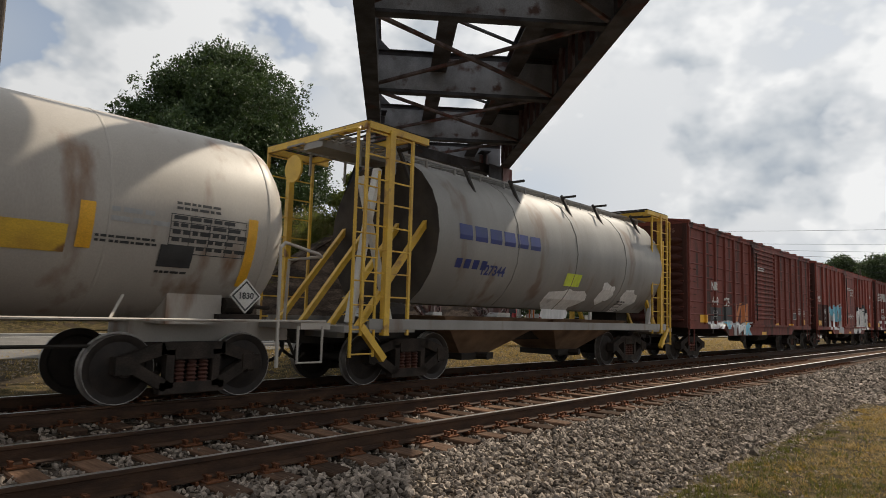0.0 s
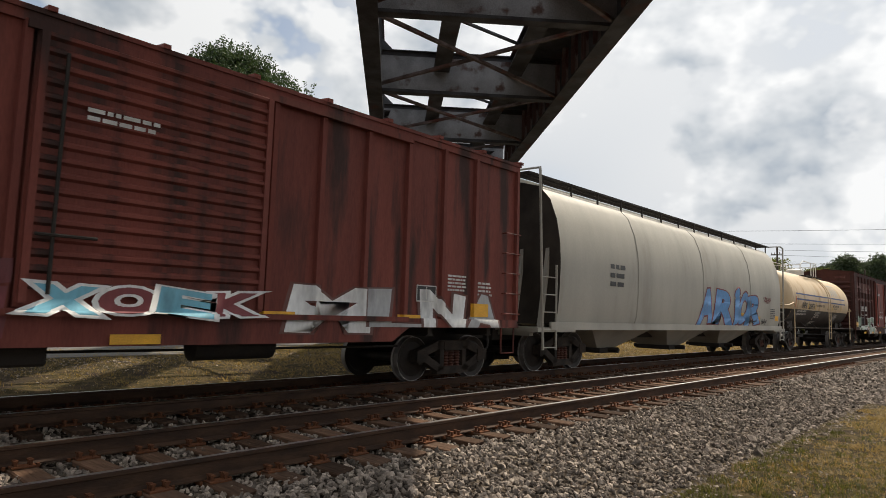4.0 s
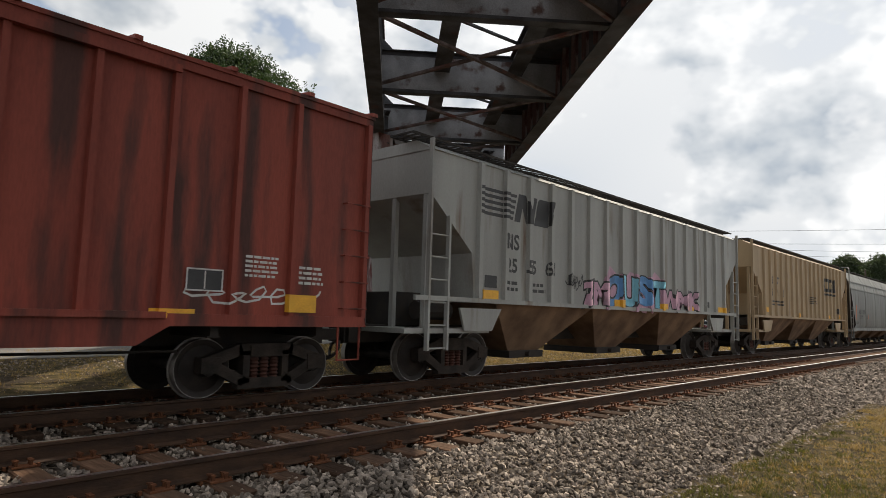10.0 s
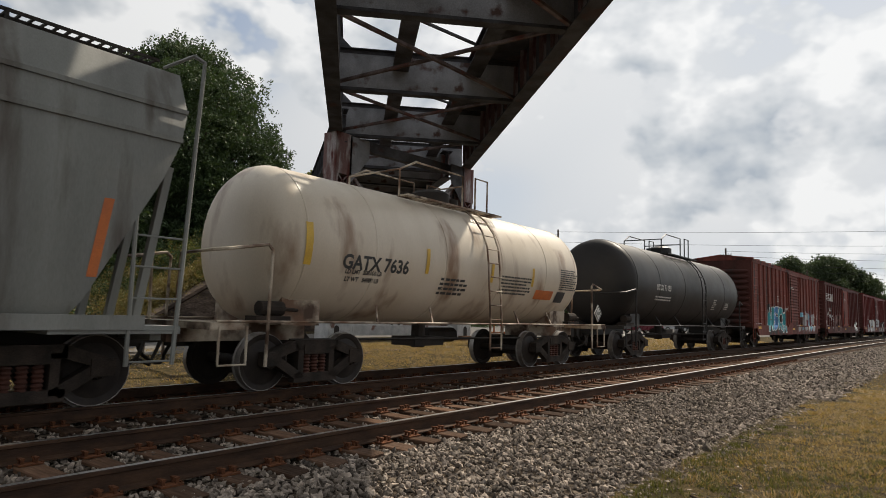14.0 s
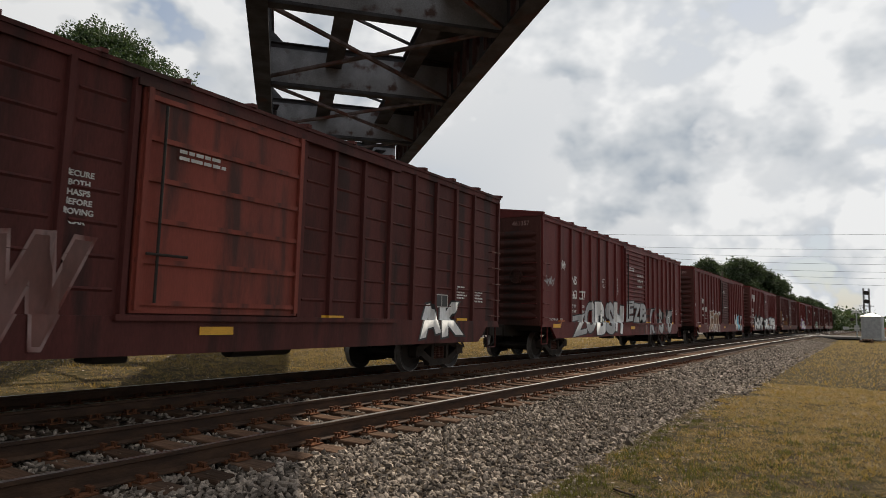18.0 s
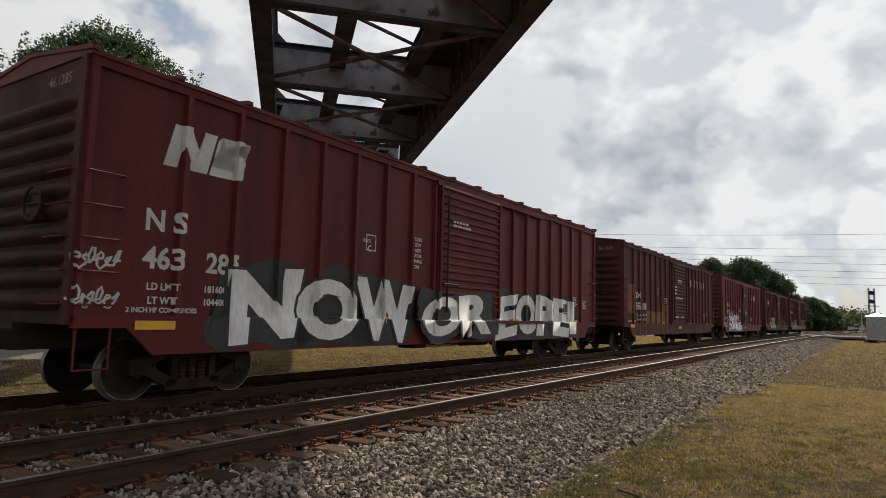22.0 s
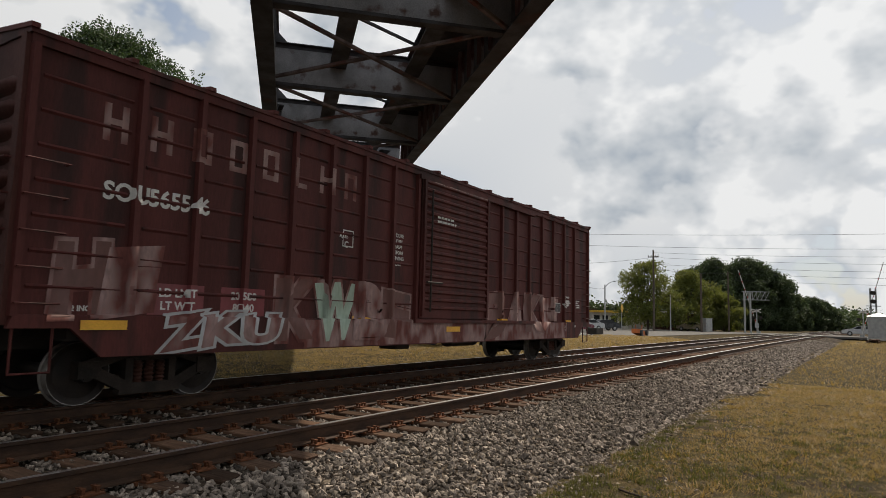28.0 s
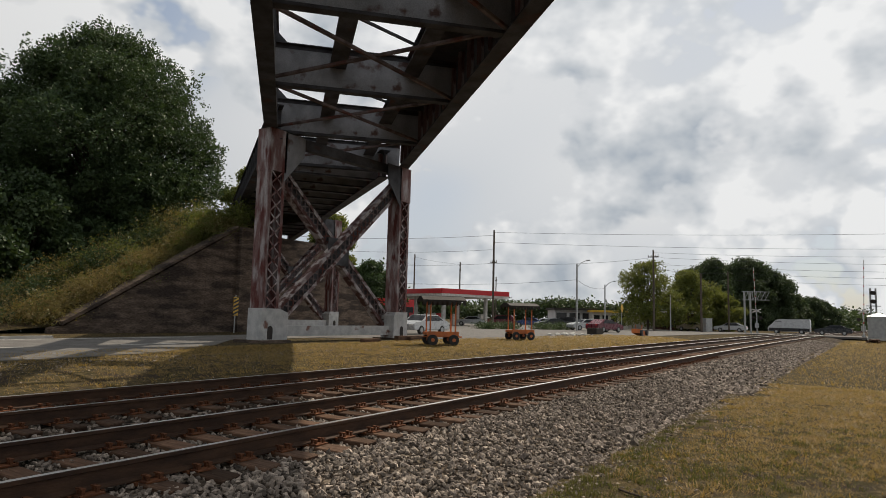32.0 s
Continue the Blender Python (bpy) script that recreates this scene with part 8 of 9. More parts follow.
# ---- poles and wires ----
def pole(x, y, h, r=0.15, label="weathered wooden utility pole", arms=(), mat="pole", lamp=False, z=GROUND_FAR, name="utility_pole"):
    t = thing(name, label, "pole", (x, y, z))
    bm = B()
    tube(bm, (0, 0, -0.3), (0, 0, h), r, 10, r * 0.7)
    part("shaft", bm, mat, t)
    for za, w, ang in arms:
        bm = B()
        a = radians(ang)
        d = Vector((math.cos(a), math.sin(a), 0)) * w / 2
        bar(bm, Vector((0, 0, za)) - d, Vector((0, 0, za)) + d, 0.1, 0.12)
        for s in (-.9, -.4, .4, .9):
            tube(bm, Vector((0, 0, za + .06)) + d * s, Vector((0, 0, za + .28)) + d * s, .04, 6)
        part("crossarm", bm, mat, t)
    if lamp:
        bm = B()
        pipe(bm, [(0, 0, h - .4), (.3, -.45, h + .2), (.6, -.9, h + .45)], .04, 6)
        part("lamp_arm", bm, "galv", t)
        bm = B()
        box(bm, -.1, .1, -.28, .28, -.07, .07, Matrix.Translation((.75, -1.15, h + .5)) @ Matrix.Rotation(-.6, 4, "Z"))
        part("lamp_head", bm, "galv", t)
    return t


pole(77.7, 41.7, 13.4, .17, arms=((8.9, 1.6, 60),))
pole(74.4, 28.4, 8.1, .14, "grey steel street lamp pole with a short arm", mat="galv", lamp=True, name="street_lamp")
pole(95.2, 24.6, 11.8, .17, arms=((10.8, 1.8, 70),))
pole(97.5, 22.8, 5.4, .1, "thin grey steel signal pole", mat="galv")
pole(90.5, 30.3, 6.5, .12, "grey steel lamp pole by the yellow building", mat="galv", lamp=True, name="street_lamp")
pole(99.5, 18.9, 8.5, .18, "pale weathered wooden pole by the cabinet")
pole(108, 16.5, 9.4, .15)
pole(120, 85, 15.5, .2, arms=((14.6, 3.4, 40), (12.9, 2.4, 40)))
pole(132, 80, 14.5, .2, arms=((13.8, 3.2, 40), (12.4, 2.4, 40)))
pole(104, 78, 13.2, .18, arms=((12.8, 3.0, 40),))
pole(128, 68, 10.5, .15, arms=((9.6, 2.0, 40),))


def wire(p, q, sag, n=14, r=0.022):
    bm = B()
    p, q = Vector(p), Vector(q)
    pts = []
    for i in range(n + 1):
        c = p.lerp(q, i / n)
        c.z -= sag * 4 * (i / n) * (1 - i / n)
        pts.append(c)
    pipe(bm, pts, r, 4)
    tagged(new("overhead_wire", mesh_of("overhead_wire", bm, "cable")), "thin dark overhead wire between poles", "wire", "overhead wires")


ends = [((77.7, 41.7, 8.7), (95.2, 24.6, 10.6), .5), ((95.2, 24.6, 10.6), (128, -60, 12.5), 1.6), ((95.2, 24.6, 11.3), (132, -62, 14.5), 1.6), ((95.2, 24.6, 9.6), (126, -58, 11.0), 1.5),
        ((77.7, 41.7, 13.0), (118, -50, 15.0), 1.0), ((77.7, 41.7, 11.6), (116, -48, 12.4), 1.0), ((77.7, 41.7, 8.7), (62, 66, 9.0), .7), ((77.7, 41.7, 10.6), (60, 70, 10.6), .7), ((77.7, 41.7, 12.6), (58, 72, 12.2), .7),
        ((120, 85, 14.7), (132, 80, 13.9), .3), ((120, 85, 13), (104, 78, 12.8), .4), ((74.4, 28.4, 6.1), (90.5, 30.3, 5.9), .5), ((74.4, 28.4, 6.1), (60, 60, 6.0), .8), ((108, 16.5, 9.0), (128, -58, 9.4), 1.0), ((108, 16.5, 8.0), (128, -58, 8.4), 1.0), ((95.2, 24.6, 9.0), (108, 16.5, 9.0), .3)]
for p, q, s in ends:
    wire(p, q, s)


# ---- crossing signals ----
def gate(x, y, heading, length, label):
    t = thing("crossing_gate", label, "crossing gate", Matrix.Translation((x, y, GROUND_FAR)) @ Matrix.Rotation(heading, 4, "Z"))
    bm = B()
    tube(bm, (0, 0, -.2), (0, 0, 3.6), .08, 8)
    part("mast", bm, "galv", t)
    bm = B()
    for s in (-1, 1):
        bar(bm, (-.6, -.12, 3.3 + s * .25), (.6, -.12, 3.3 - s * .25), .03, .16)
    part("crossbuck", bm, "white", t, "white crossed boards")
    bm = B()
    box(bm, -.7, .7, -.06, .06, 2.2, 2.32)
    for s in (-1, 1):
        lathe(bm, [(-.2, .26), (-.12, .26), (-.1, .1)], 14, "y", (s * .5, 0, 2.26))
    part("flashing_lights", bm, "black", t)
    bm = B()
    box(bm, -.25, .25, -.3, .3, .8, 1.5)
    part("gate_motor", bm, "galv", t)
    bm = B()
    bar(bm, (-1.1, 0, 0), (length, 0, 0), .05, .09)
    arm = part("gate_arm", bm, "white", t, "white gate arm with red bands", at=(0, -.35, 1.15))
    bm = B()
    for k in range(int(length / 1.2)):
        box(bm, .6 + k * 1.2, .85 + k * 1.2, -.028, .028, -.048, .048)
    part("bands", bm, "red_sign", arm)
    bm = B()
    box(bm, -1.6, -.9, -.06, .06, -.2, .2)
    part("counterweight", bm, "galv", arm)
    return arm


ARMS = [gate(104.8, 12.2, math.pi / 2 + .1, 8.6, "railroad crossing gate with a white arm that rises"), gate(101.5, -0.9, -math.pi / 2 + .1, 9.0, "railroad crossing gate by the silver hut, its arm rising")]

t = thing("signal_cantilever", "grey lattice cantilever signal structure beside the tracks", "signal", (104, 13.7, GROUND_FAR))
bm = B()
for dx, dy in ((0, 0), (.7, -.7)):
    tube(bm, (dx, dy, -.2), (dx, dy, 6.0), .14, 8)
part("post", bm, "galv", t)
bm = B()
for zz2 in (4.9, 6.1):
    for dd in (0, .4):
        bar(bm, (dd, dd, zz2), (1.3 + dd, -3.2 + dd, zz2), .08, .08)
for k in range(6):
    a, b = (1.3 * k / 6, -3.2 * k / 6), (1.3 * (k + 1) / 6, -3.2 * (k + 1) / 6)
    bar(bm, (*a, 4.9), (*b, 6.1), .05, .05)
    bar(bm, (*a, 6.1), (*a, 4.9), .05, .05)
part("arm", bm, "galv", t)


def cabinet(x, y, sx, sy, h, label, roof=0.0, rot=0.0, name="signal_cabinet"):
    t = thing(name, label, "cabinet", Matrix.Translation((x, y, GROUND_FAR)) @ Matrix.Rotation(rot, 4, "Z"))
    bm = B()
    box(bm, -sx / 2, sx / 2, -sy / 2, sy / 2, 0.1, h)
    bmesh.ops.bevel(bm, geom=bm.edges[:], offset=0.03, segments=1, affect="EDGES")
    part("body", bm, "galv", t)
    bm = B()
    if roof:
        vs = [bm.verts.new((a * (sx / 2 + .1), b * (sy / 2 + .1), h)) for a, b in ((-1, -1), (1, -1), (1, 1), (-1, 1))] + [bm.verts.new((0, 0, h + roof))]
        for i in range(4):
            bm.faces.new((vs[i], vs[(i + 1) % 4], vs[4]))
        bm.faces.new(vs[3::-1])
    else:
        box(bm, -sx / 2 - .05, sx / 2 + .05, -sy / 2 - .05, sy / 2 + .05, h, h + .06)
    part("roof", bm, "galv", t)
    bm = B()
    box(bm, -sx * .36, sx * .36, -sy / 2 - .03, -sy / 2, .25, h - .15)
    part("door", bm, "galv", t)
    bm = B()
    box(bm, -sx / 2 - .1, sx / 2 + .1, -sy / 2 - .1, sy / 2 + .1, -.2, .1)
    part("plinth", bm, "concrete_light", t)
    return t


cabinet(100.9, 18.4, 1.2, .9, 1.95, "grey steel signal cabinet on a concrete plinth", rot=-.6)
cabinet(92.5, -2.4, 2.0, 2.0, 2.6, "silver trackside equipment hut with a pyramid roof", .45, -.2, "equipment_hut")
for k, (x, y) in enumerate(((99.0, -1.75), (99.6, -2.35))):
    t = thing("signal_mast", "dark twin-headed railway signal mast behind the hut", "signal", (x, y, GROUND_FAR))
    bm = B()
    tube(bm, (0, 0, -.2), (0, 0, 6.3), .11, 8)
    part("mast", bm, "galv", t)
    for zz2, dy in ((5.7, 0), (4.6, .0)):
        bm = B()
        lathe(bm, [(-.25, .26), (-.2, .26), (-.15, .14), (.1, .14)], 14, "x", (-.1, dy + (.22 if k else -.22), zz2))
        part("signal_head", bm, "black", t)
    bm = B()
    box(bm, -.5, .5, -.5, .5, 4.0, 4.06)
    part("service_platform", bm, "black", t)

t = thing("tie_pile", "stack of old wooden railroad ties by the hut", "timber", (84, -2.0, -0.42))
for k in range(7):
    bm = B()
    box(bm, -1.3, 1.3, -.11, .11, 0, .17, Matrix.Translation((random.uniform(-.3, .3), (k % 4) * .3, .17 * (k // 4))) @ Matrix.Rotation(random.uniform(-.1, .1), 4, "Z"))
    part("tie", bm, "tie", t)


# ---- fuel station and small buildings ----
def station():
    m = bridge_axes(0, (0, 0, 0))
    a = Vector((.957, -.29, 0))
    b = Vector((.29, .957, 0))
    m = Matrix.Identity(4)
    m.col[0], m.col[1], m.col[3] = (*a, 0), (*b, 0), (75.6, 48.7, 0, 1)
    t = thing("fuel_station", "fuel station with a flat red-edged white canopy", "fuel station", m)
    bm = B()
    box(bm, 0, 13.5, 0, 22, 4.15, 5.1)
    part("canopy", bm, "white", t, "white canopy soffit and fascia")
    bm = B()
    for x0, x1, y0, y1 in ((-.06, 13.56, -.06, 0), (-.06, 0, -.06, 22), (13.5, 13.56, -.06, 22)):
        box(bm, x0, x1, y0, y1, 4.5, 5.2)
    part("fascia", bm, "red_sign", t, "red canopy fascia")
    bm = B()
    box(bm, 12.2, 13.4, -.08, -.06, 4.2, 4.5)
    part("emblem_panel", bm, "white", t)
    for x in (2.5, 11):
        for y in (2.5, 9, 16):
            bm = B()
            box(bm, x - .22, x + .22, y - .22, y + .22, -.1, 4.2)
            part("column", bm, "white", t)
            bm = B()
            box(bm, x - .3, x + .3, y + .7, y + 1.3, -.1, 1.7)
            part("pump", bm, "red_sign" if x < 5 else "white", t)
    bm = B()
    box(bm, -4, 16, 26, 34, -.1, 4.2)
    part("shop_wall", bm, "red_sign", t, "red shop front")
    bm = B()
    for k in range(6):
        box(bm, -3 + k * 3.1, -.4 + k * 3.1, 25.9, 26, .4, 2.8)
    part("shop_windows", bm, "glass_dark", t)


station()


def hut(name, x, y, rot, sx, sy, h, mat, label, fascia=None, windows=0):
    t = thing(name, label, "building", Matrix.Translation((x, y, GROUND_FAR)) @ Matrix.Rotation(rot, 4, "Z"))
    bm = B()
    box(bm, 0, sx, 0, sy, -.1, h)
    part("wall", bm, mat, t)
    bm = B()
    box(bm, -.3, sx + .3, -.8, sy + .3, h, h + .35)
    part("roof", bm, fascia or mat, t)
    for k in range(windows):
        bm = B()
        w = sx / windows
        box(bm, k * w + .25, (k + 1) * w - .25, -.04, 0, .5, h - .5)
        part("window", bm, "glass_dark", t)
    return t


hut("drive_in_building", 107.5, 38.2, -.95, 7.5, 6, 2.7, "white", "low white building with a yellow-edged roof", "yellow_paint", 5)
hut("shop_building", 106, 44.5, -.95, 7.0, 6, 3.0, "g_grey", "small grey shop building with a dark roof", "black", 3)
hut("dark_shed", 112, 28, -.95, 9.5, 6, 2.8, "dark_box", "long low dark shed behind the crossing", "g_grey", 6)
hut("trailer", 111, 33, -.95, 5, 3, 2.6, "concrete_light", "pale trailer with an orange band", "white", 0)

# ---- baggage carts ----


def cart(x, y, rot, label, roof):
    t = thing("baggage_cart", label, "baggage cart", Matrix.Translation((x, y, GROUND_FAR)) @ Matrix.Rotation(rot, 4, "Z"), "old baggage carts")
    L, W = 1.55, 1.0
    bm = B()
    box(bm, -L / 2, L / 2, -W / 2, W / 2, .48, .62)
    box(bm, -L / 2, L / 2, -W / 2 - .02, -W / 2 + .03, .42, .66)
    part("deck", bm, "orange", t, "orange-red wooden deck")
    bm = B()
    for s in (-.5, .5):
        bar(bm, (s, -W / 2, .42), (s, W / 2, .42), .08, .1)
    bar(bm, (-L / 2 - .1, 0, .4), (L / 2 + .3, 0, .4), .06, .06)
    part("chassis", bm, "orange", t)
    for sx in (-.52, .52):
        for sy in (-W / 2 - .04, W / 2 + .04):
            bm = B()
            lathe(bm, [(-.06, .1), (-.06, .24), (-.03, .26), (.03, .26), (.06, .24), (.06, .1)], 18, "y")
            w = part("wheel", bm, "tyre", t, at=(sx, sy, .26))
            bm = B()
            lathe(bm, [(-.07, .02), (-.07, .09), (.07, .09), (.07, .02)], 12, "y")
            part("hub", bm, "orange", w)
    for sx in (-.62, .62):
        for sy in (-.42, .42):
            bm = B()
            bar(bm, (sx, sy, .6), (sx, sy, 2.1), .06, .06)
            part("post", bm, "orange", t)
    bm = B()
    prism(bm, [(-.7, 2.08), (.7, 2.08), (.72, 2.16), (.2, 2.34), (-.2, 2.34), (-.72, 2.16)], -L / 2 - .28, L / 2 + .28, "x")
    part("roof", bm, roof, t, "dark canvas roof with a scalloped edge")
    bm = B()
    prism(bm, [(-.09, .2), (.09, .2), (.06, 0), (-.06, 0)], -.01, .01)
    flap = mesh_of("valance_flap", bm, roof)
    for k in range(9):
        for sy in (-.71, .71):
            part("valance_flap", flap, None, t, at=(-L / 2 - .2 + k * (L + .4) / 8, sy, 1.92))


cart(26.2, 16.9, -.75, "old orange baggage cart with a dark scalloped canopy roof", "black")
cart(37.4, 18.1, -.65, "second old orange baggage cart with a dark canopy roof", "black")

g2 = random.Random(12)
t = thing("rubble_heap", "low heap of broken pale concrete on the verge", "rubble", (52.5, 20.6, GROUND_FAR))
for k in range(26):
    bm = B()
    bmesh.ops.create_icosphere(bm, subdivisions=1, radius=g2.uniform(.1, .3))
    for v in bm.verts:
        v.co *= g2.uniform(.7, 1.2)
        v.co.z *= .6
    part("chunk", bm, "concrete_light", t, at=(g2.uniform(-3.2, 3.2), g2.uniform(-1.2, 1.2), .08))
t = thing("fallen_cart", "overturned red and black metal cart on the verge", "cart", (61.5, 17.3, GROUND_FAR))
bm = B()
box(bm, -1.1, 1.1, -.4, .4, .12, .5, Matrix.Rotation(.15, 4, "Y"))
part("bed", bm, "orange", t)
for s in (-.9, .9):
    bm = B()
    lathe(bm, [(-.08, .1), (-.08, .3), (.08, .3), (.08, .1)], 14, "y")
    part("wheel", bm, "tyre", t, at=(s, -.5, .3))
    bm = B()
    bar(bm, (s, 0, .4), (s * 1.2, 0, 1.0), .06, .06)
    part("handle", bm, "orange", t)
t = thing("toppled_cart", "dark toppled cart in the lot", "cart", (57.0, 20.0, GROUND_FAR))
bm = B()
box(bm, -.9, .9, -.45, .45, .1, .65)
part("bed", bm, "black", t)
bm = B()
bar(bm, (-.9, 0, .1), (-1.9, -.2, .05), .08, .08)
part("drawbar", bm, "black", t)


# ---- road vehicles ----
def vehicle(x, y, rot, mat, label, kind="sedan"):
    t = thing("van" if kind == "van" else "car", label, "van" if kind == "van" else "car", Matrix.Translation((x, y, GROUND_FAR + .02)) @ Matrix.Rotation(rot, 4, "Z"))
    if kind == "van":
        L, prof = 5.6, [(-2.8, .35), (2.75, .35), (2.8, .9), (2.55, 1.15), (1.75, 1.95), (1.4, 2.15), (-2.7, 2.2), (-2.8, 2.0)]
        glass = [(.9, 1.15), (2.35, 1.15), (1.7, 1.85), (.9, 1.9)]
    elif kind == "suv":
        L, prof = 4.7, [(-2.35, .35), (2.3, .35), (2.35, .85), (2.2, 1.0), (1.1, 1.1), (.4, 1.7), (-1.9, 1.75), (-2.3, 1.1)]
        glass = [(-1.8, 1.12), (.85, 1.12), (.35, 1.6), (-1.7, 1.63)]
    else:
        L, prof = 4.7, [(-2.35, .33), (2.3, .33), (2.38, .7), (2.1, .88), (1.1, .98), (.4, 1.42), (-1.0, 1.45), (-1.75, 1.0), (-2.3, .95), (-2.38, .7)]
        glass = [(-1.55, 1.0), (.95, 1.0), (.35, 1.36), (-.95, 1.39)]
    W = .88 if kind != "van" else .98
    bm = B()
    prism(bm, prof, -W, W)
    for v in bm.verts:
        if v.co.z > 1.05:
            v.co.y *= .84
    bmesh.ops.bevel(bm, geom=bm.edges[:], offset=.05, segments=2, affect="EDGES")
    part("body", bm, mat, t, smooth=True)
    for s in (-1, 1):
        bm = B()
        q = [bm.verts.new((a, s * (W + .004 - (.02 if b < 1.1 else .12)), b)) for a, b in glass]
        for v in q:
            v.co.y = s * (W * (.985 if v.co.z < 1.1 else .86) + .008)
        bm.faces.new(q if s > 0 else q[::-1])
        bmesh.ops.solidify(bm, geom=bm.faces[:], thickness=.01)
        part("side_window", bm, "glass_dark", t)
        if kind == "van":
            bm = B()
            box(bm, -2.7, 2.6, s * (W + .002) - .006, s * (W + .002) + .006, .4, .85)
            part("lower_panel", bm, "car_black", t, "dark lower side panel")
    wind = {"van": [(2.5, 1.2), (1.82, 1.92)], "suv": [(1.08, 1.13), (.47, 1.66)]}.get(kind, [(1.07, 1.0), (.47, 1.4)])
    bm = B()
    (xa, za), (xb, zb) = wind
    q = [bm.verts.new(p) for p in ((xa + .02, -W * .8, za), (xa + .02, W * .8, za), (xb + .02, W * .74, zb), (xb + .02, -W * .74, zb))]
    bm.faces.new(q)
    bmesh.ops.solidify(bm, geom=bm.faces[:], thickness=.015)
    part("windscreen", bm, "glass_dark", t)
    for sx in (-1.38, 1.38):
        for s in (-1, 1):
            bm = B()
            lathe(bm, [(-.1, .2), (-.1, .3), (-.07, .33), (.07, .33), (.1, .3), (.1, .2)], 18, "y")
            w = part("wheel", bm, "tyre", t, at=(sx * (L / 4.7), s * (W - .08), .33))
            bm = B()
            lathe(bm, [(-.11, .03), (-.11, .19), (.11, .19), (.11, .03)], 14, "y")
            part("rim", bm, "galv", w)
    for s in (-1, 1):
        bm = B()
        box(bm, L / 2 - .08, L / 2 + .01, s * .6 - .16, s * .6 + .16, .6, .75)
        part("headlight", bm, "white", t)
        bm = B()
        box(bm, -L / 2 - .01, -L / 2 + .08, s * .62 - .14, s * .62 + .14, .72, .88)
        part("tail_light", bm, "red_sign", t)
    return t


for k, (x, y, r, m, kd, lab) in enumerate([(84, 55, .4, "car_white", "suv", "white car parked at the fuel station"), (90, 47, 1.9, "car_red", "suv", "dark red car parked at the fuel station"), (86, 50, 2.0, "car_silver", "sedan", "silver car parked near the pumps"),
                                          (93, 43.5, 1.9, "car_blue", "sedan", "dark blue car parked in the lot"), (97, 42.5, 1.9, "car_white", "sedan", "white car parked in the lot"), (101, 41, 1.9, "car_black", "suv", "black car parked in the lot"), (88, 37.5, 2.4, "car_black", "sedan", "black car parked in the lot"),
                                          (79, 29.0, 2.5, "car_silver", "sedan", "silver car waiting by the street"), (83, 28.2, 2.4, "car_black", "sedan", "black car waiting by the street"), (106, 21.5, 1.2, "car_tan", "sedan", "tan car beyond the crossing"), (105, 46, 1.9, "car_silver", "sedan", "silver car parked in the lot"), (72, 56, .3, "car_white", "sedan", "white car parked under the canopy")]):
    vehicle(x, y, r, m, lab, kd)
for x, y, w in ((66.5, 36.4, 2.4), (69, 35.0, 2.2), (63, 44, 3.0), (66, 47, 3.0), (75, 33, 2.6), (78, 32, 2.6)):
    shrub(x, y, GROUND_FAR, w, .85, int(x * 7), "leaf_far", "low clipped green hedge by the lot", size=.08, n=520, name="hedge")

t = thing("marker_sign", "yellow and black striped hazard marker on a post", "sign", (27.6, 33.6, GROUND_FAR))
bm = B()
tube(bm, (0, 0, -.2), (0, 0, 2.4), .04, 6)
part("post", bm, "galv", t)
bm = B()
box(bm, -.2, .2, -.06, -.04, 1.1, 2.3)
part("panel", bm, "yellow_paint", t)
for k in range(5):
    bm = B()
    prism(bm, [(-.2, 1.12 + k * .24), (.2, 1.0 + k * .24 + .3), (.2, 1.0 + k * .24 + .42 if k < 4 else 2.3), (-.2, 1.24 + k * .24)], -.068, -.06)
    part("stripe", bm, "black_paint", t)
t = thing("warning_sign", "yellow diamond warning sign on a post", "sign", (86, 26.5, GROUND_FAR))
bm = B()
tube(bm, (0, 0, -.2), (0, 0, 3.4), .05, 6)
part("post", bm, "galv", t)
bm = B()
box(bm, -.45, .45, -.02, .02, -.45, .45, Matrix.Translation((0, -.06, 3.0)) @ Matrix.Rotation(math.pi / 4, 4, "Y"))
part("panel", bm, "yellow_paint", t)
bm = B()
tube(bm, (0, 0, -.05), (.9, .35, .02), .035, 7, .02)
tagged(new("stick", mesh_of("stick", bm, "bark")), "dead stick lying on the ballast", "stick").matrix_basis = Matrix.Translation((8.5, 4.0, -.3)) @ Matrix.Rotation(1.6, 4, "Z")

# traffic over the crossing and along the street
SEDAN = vehicle(110, -10, math.pi / 2, "car_silver", "silver sedan driving over the crossing")
VAN = vehicle(110, -30, math.pi / 2, "car_silver", "silver van driving over the crossing", "van")
BLACK = vehicle(110, -40, math.pi / 2, "car_black", "black sedan driving over the crossing")
STREET = vehicle(70, 30, math.pi, "car_silver", "silver sedan driving along the street")
MAROON = vehicle(70, 30, 0, "car_red", "maroon car turning in the lot", "sedan")

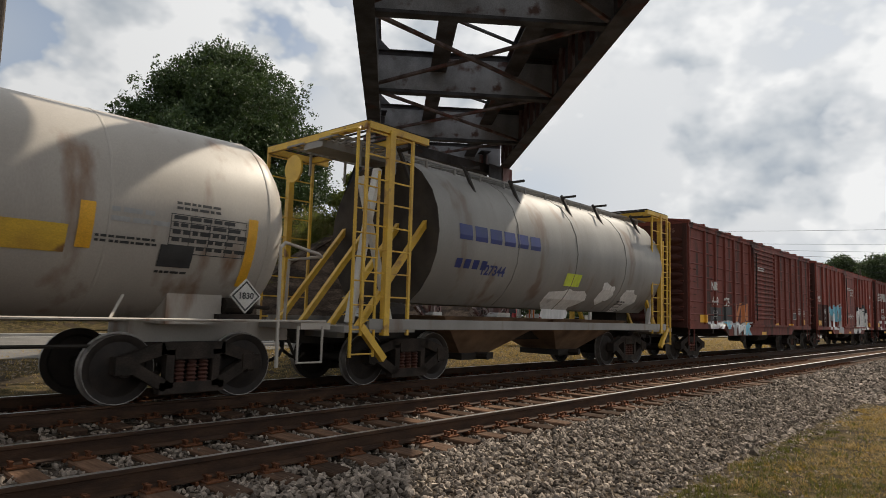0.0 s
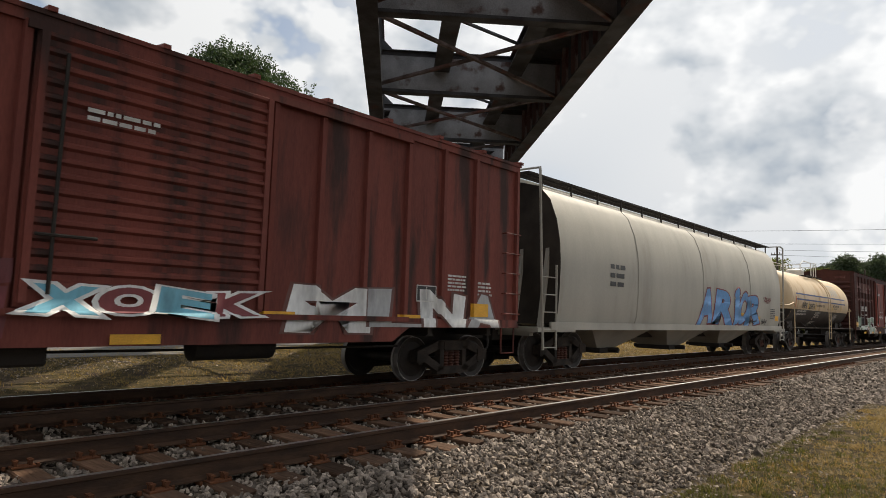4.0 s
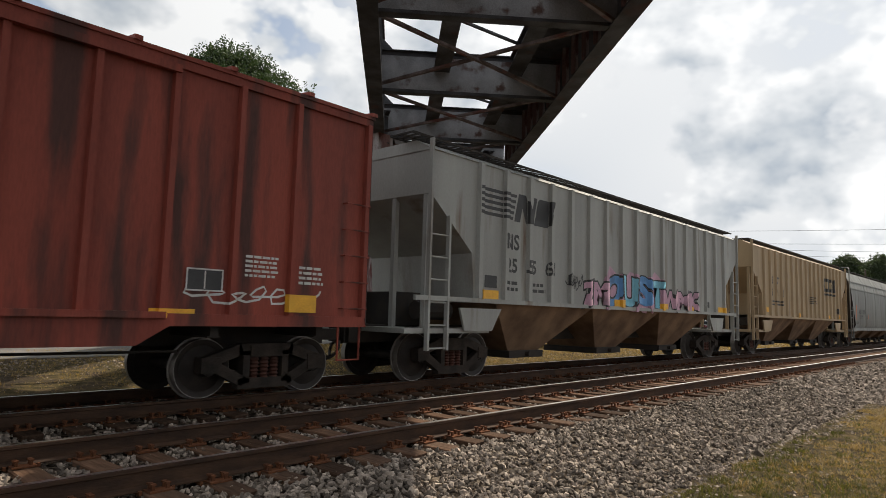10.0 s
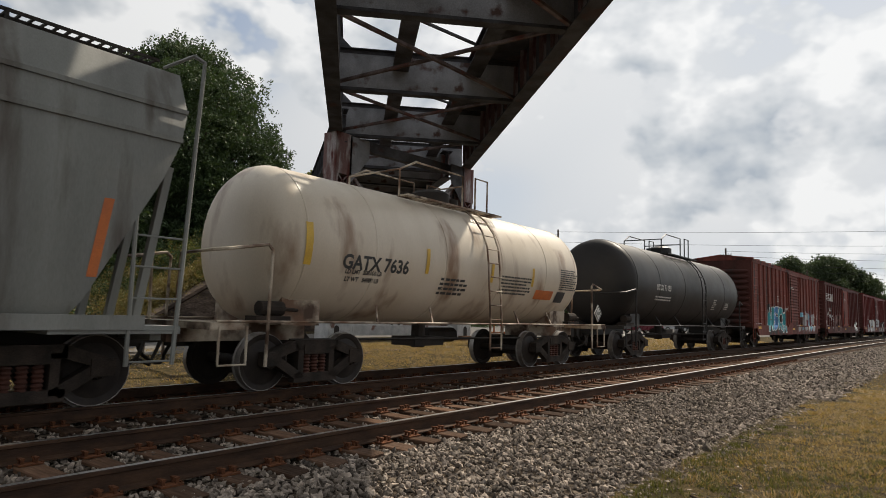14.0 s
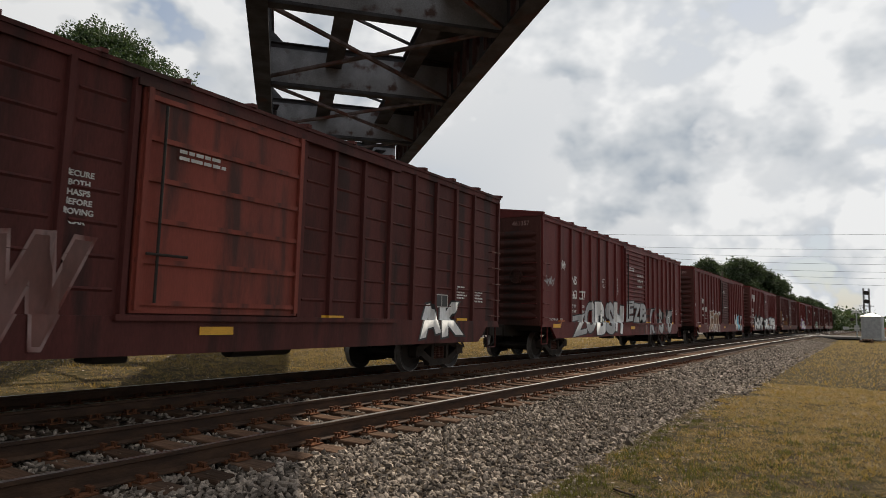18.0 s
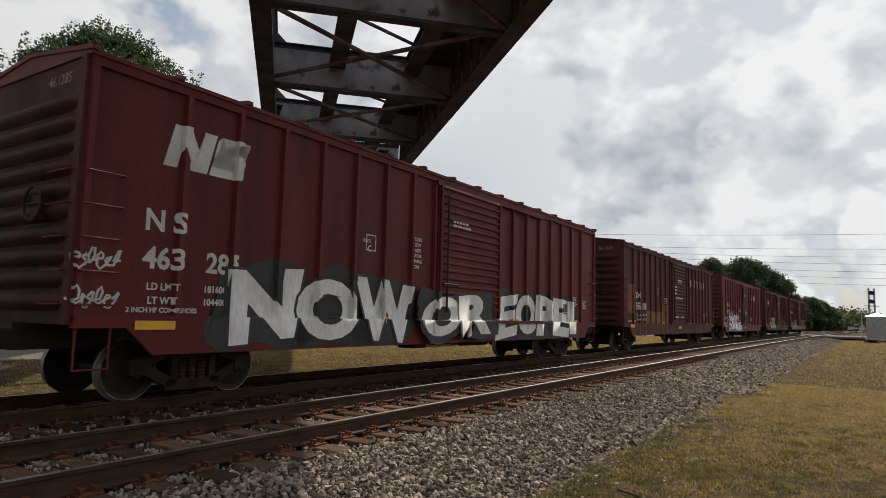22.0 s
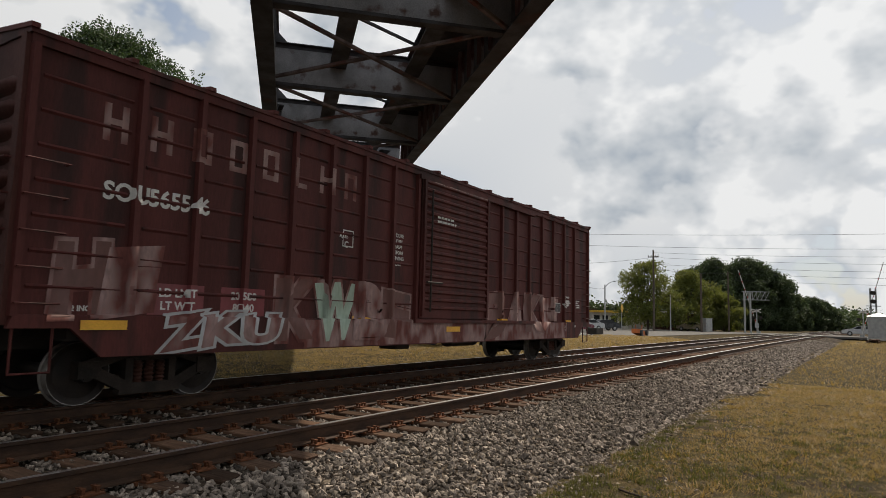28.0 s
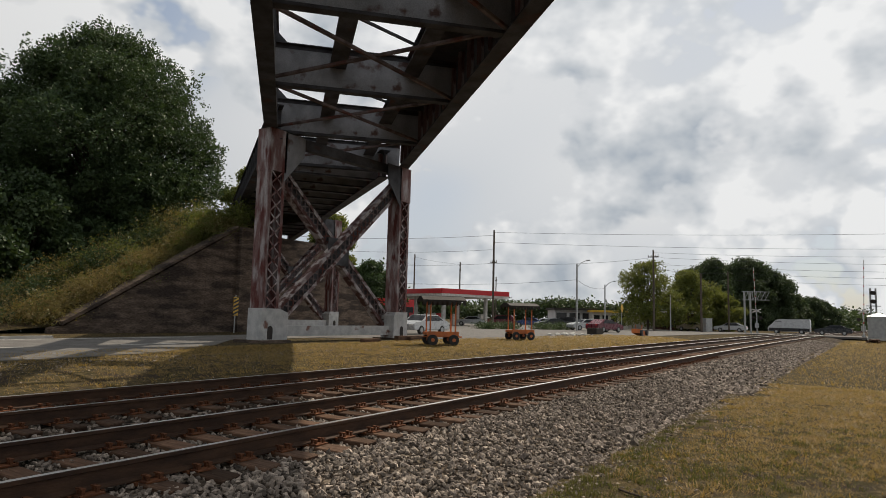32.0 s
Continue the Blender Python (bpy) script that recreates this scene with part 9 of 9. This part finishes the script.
pole(6.25, 29.6, 14.5, .16, "tall weathered utility pole by the street")
for k, (x, y, ln, a) in enumerate(((5.2, 1.15, .55, .5), (4.6, -.4, .35, 2.2), (6.8, 1.9, .3, 1.2), (7.6, .2, .4, 2.8), (3.6, .9, .3, .2))):
    bm = B()
    pipe(bm, [(0, 0, 0), (ln * .5, .03, .012), (ln, -.02, .004)], .012, 6)
    tagged(new("twig", mesh_of("twig", bm, "bark")), "dry brown twig lying in the grass", "twig", "twigs in the grass").matrix_basis = Matrix.Translation((x, y, -.485)) @ Matrix.Rotation(a, 4, "Z")
lay_ties()
lay_stones()
lay_grass()
CARS = build_train()


def drive_on(thing_, rows):
    """Rows of seconds, x, y and heading in degrees."""
    walk(thing_, [(t, Matrix.Translation((x, y, GROUND_FAR + .02)) @ Matrix.Rotation(radians(a), 4, "Z")) for t, x, y, a in rows])


def motions():
    drive(CARS)
    cross = lambda pairs: [(t, 108.5 + .02 * y, y, 89) for t, y in pairs]
    drive_on(SEDAN, cross([(0, -260), (20, -60), (26.5, -7.5), (28, -0.7), (28.8, 2.3), (29.4, 5.3), (30, 7.8), (30.6, 10.1), (31.2, 12.5), (32, 16.4)]))
    drive_on(VAN, cross([(0, -300), (20, -80), (27, -14), (28.4, -6.2), (29.4, -2.3), (30, 0.0), (30.6, 2.0), (31.2, 4.4), (32, 8.3)]))
    drive_on(BLACK, cross([(0, -330), (20, -100), (29, -13), (30, -7), (31.2, -1.0), (31.7, 1.6), (32, 2.7)]))
    drive_on(STREET, [(0, 420, 10, 180), (20, 190, 22, 177), (27, 84, 26.5, 176), (29, 59, 27.0, 178), (30, 51.4, 27.2, 179), (31, 45.2, 27.35, 180), (32, 40, 27.45, 180)])
    drive_on(MAROON, [(0, 66, 25.5, -20), (29, 66, 25.5, -20), (30, 67, 25.1, -20), (32, 71, 23.8, -18)])
    for arm, length in zip(ARMS, (1, 1)):
        up = lambda a: Matrix.Translation((0, -.35, 1.15)) @ Matrix.Rotation(radians(-a), 4, "Y")
        walk(arm, [(0, up(1)), (25.2, up(1)), (26.2, up(22)), (27.5, up(62)), (28.6, up(84)), (29.4, up(88)), (32, up(88))])


motions()
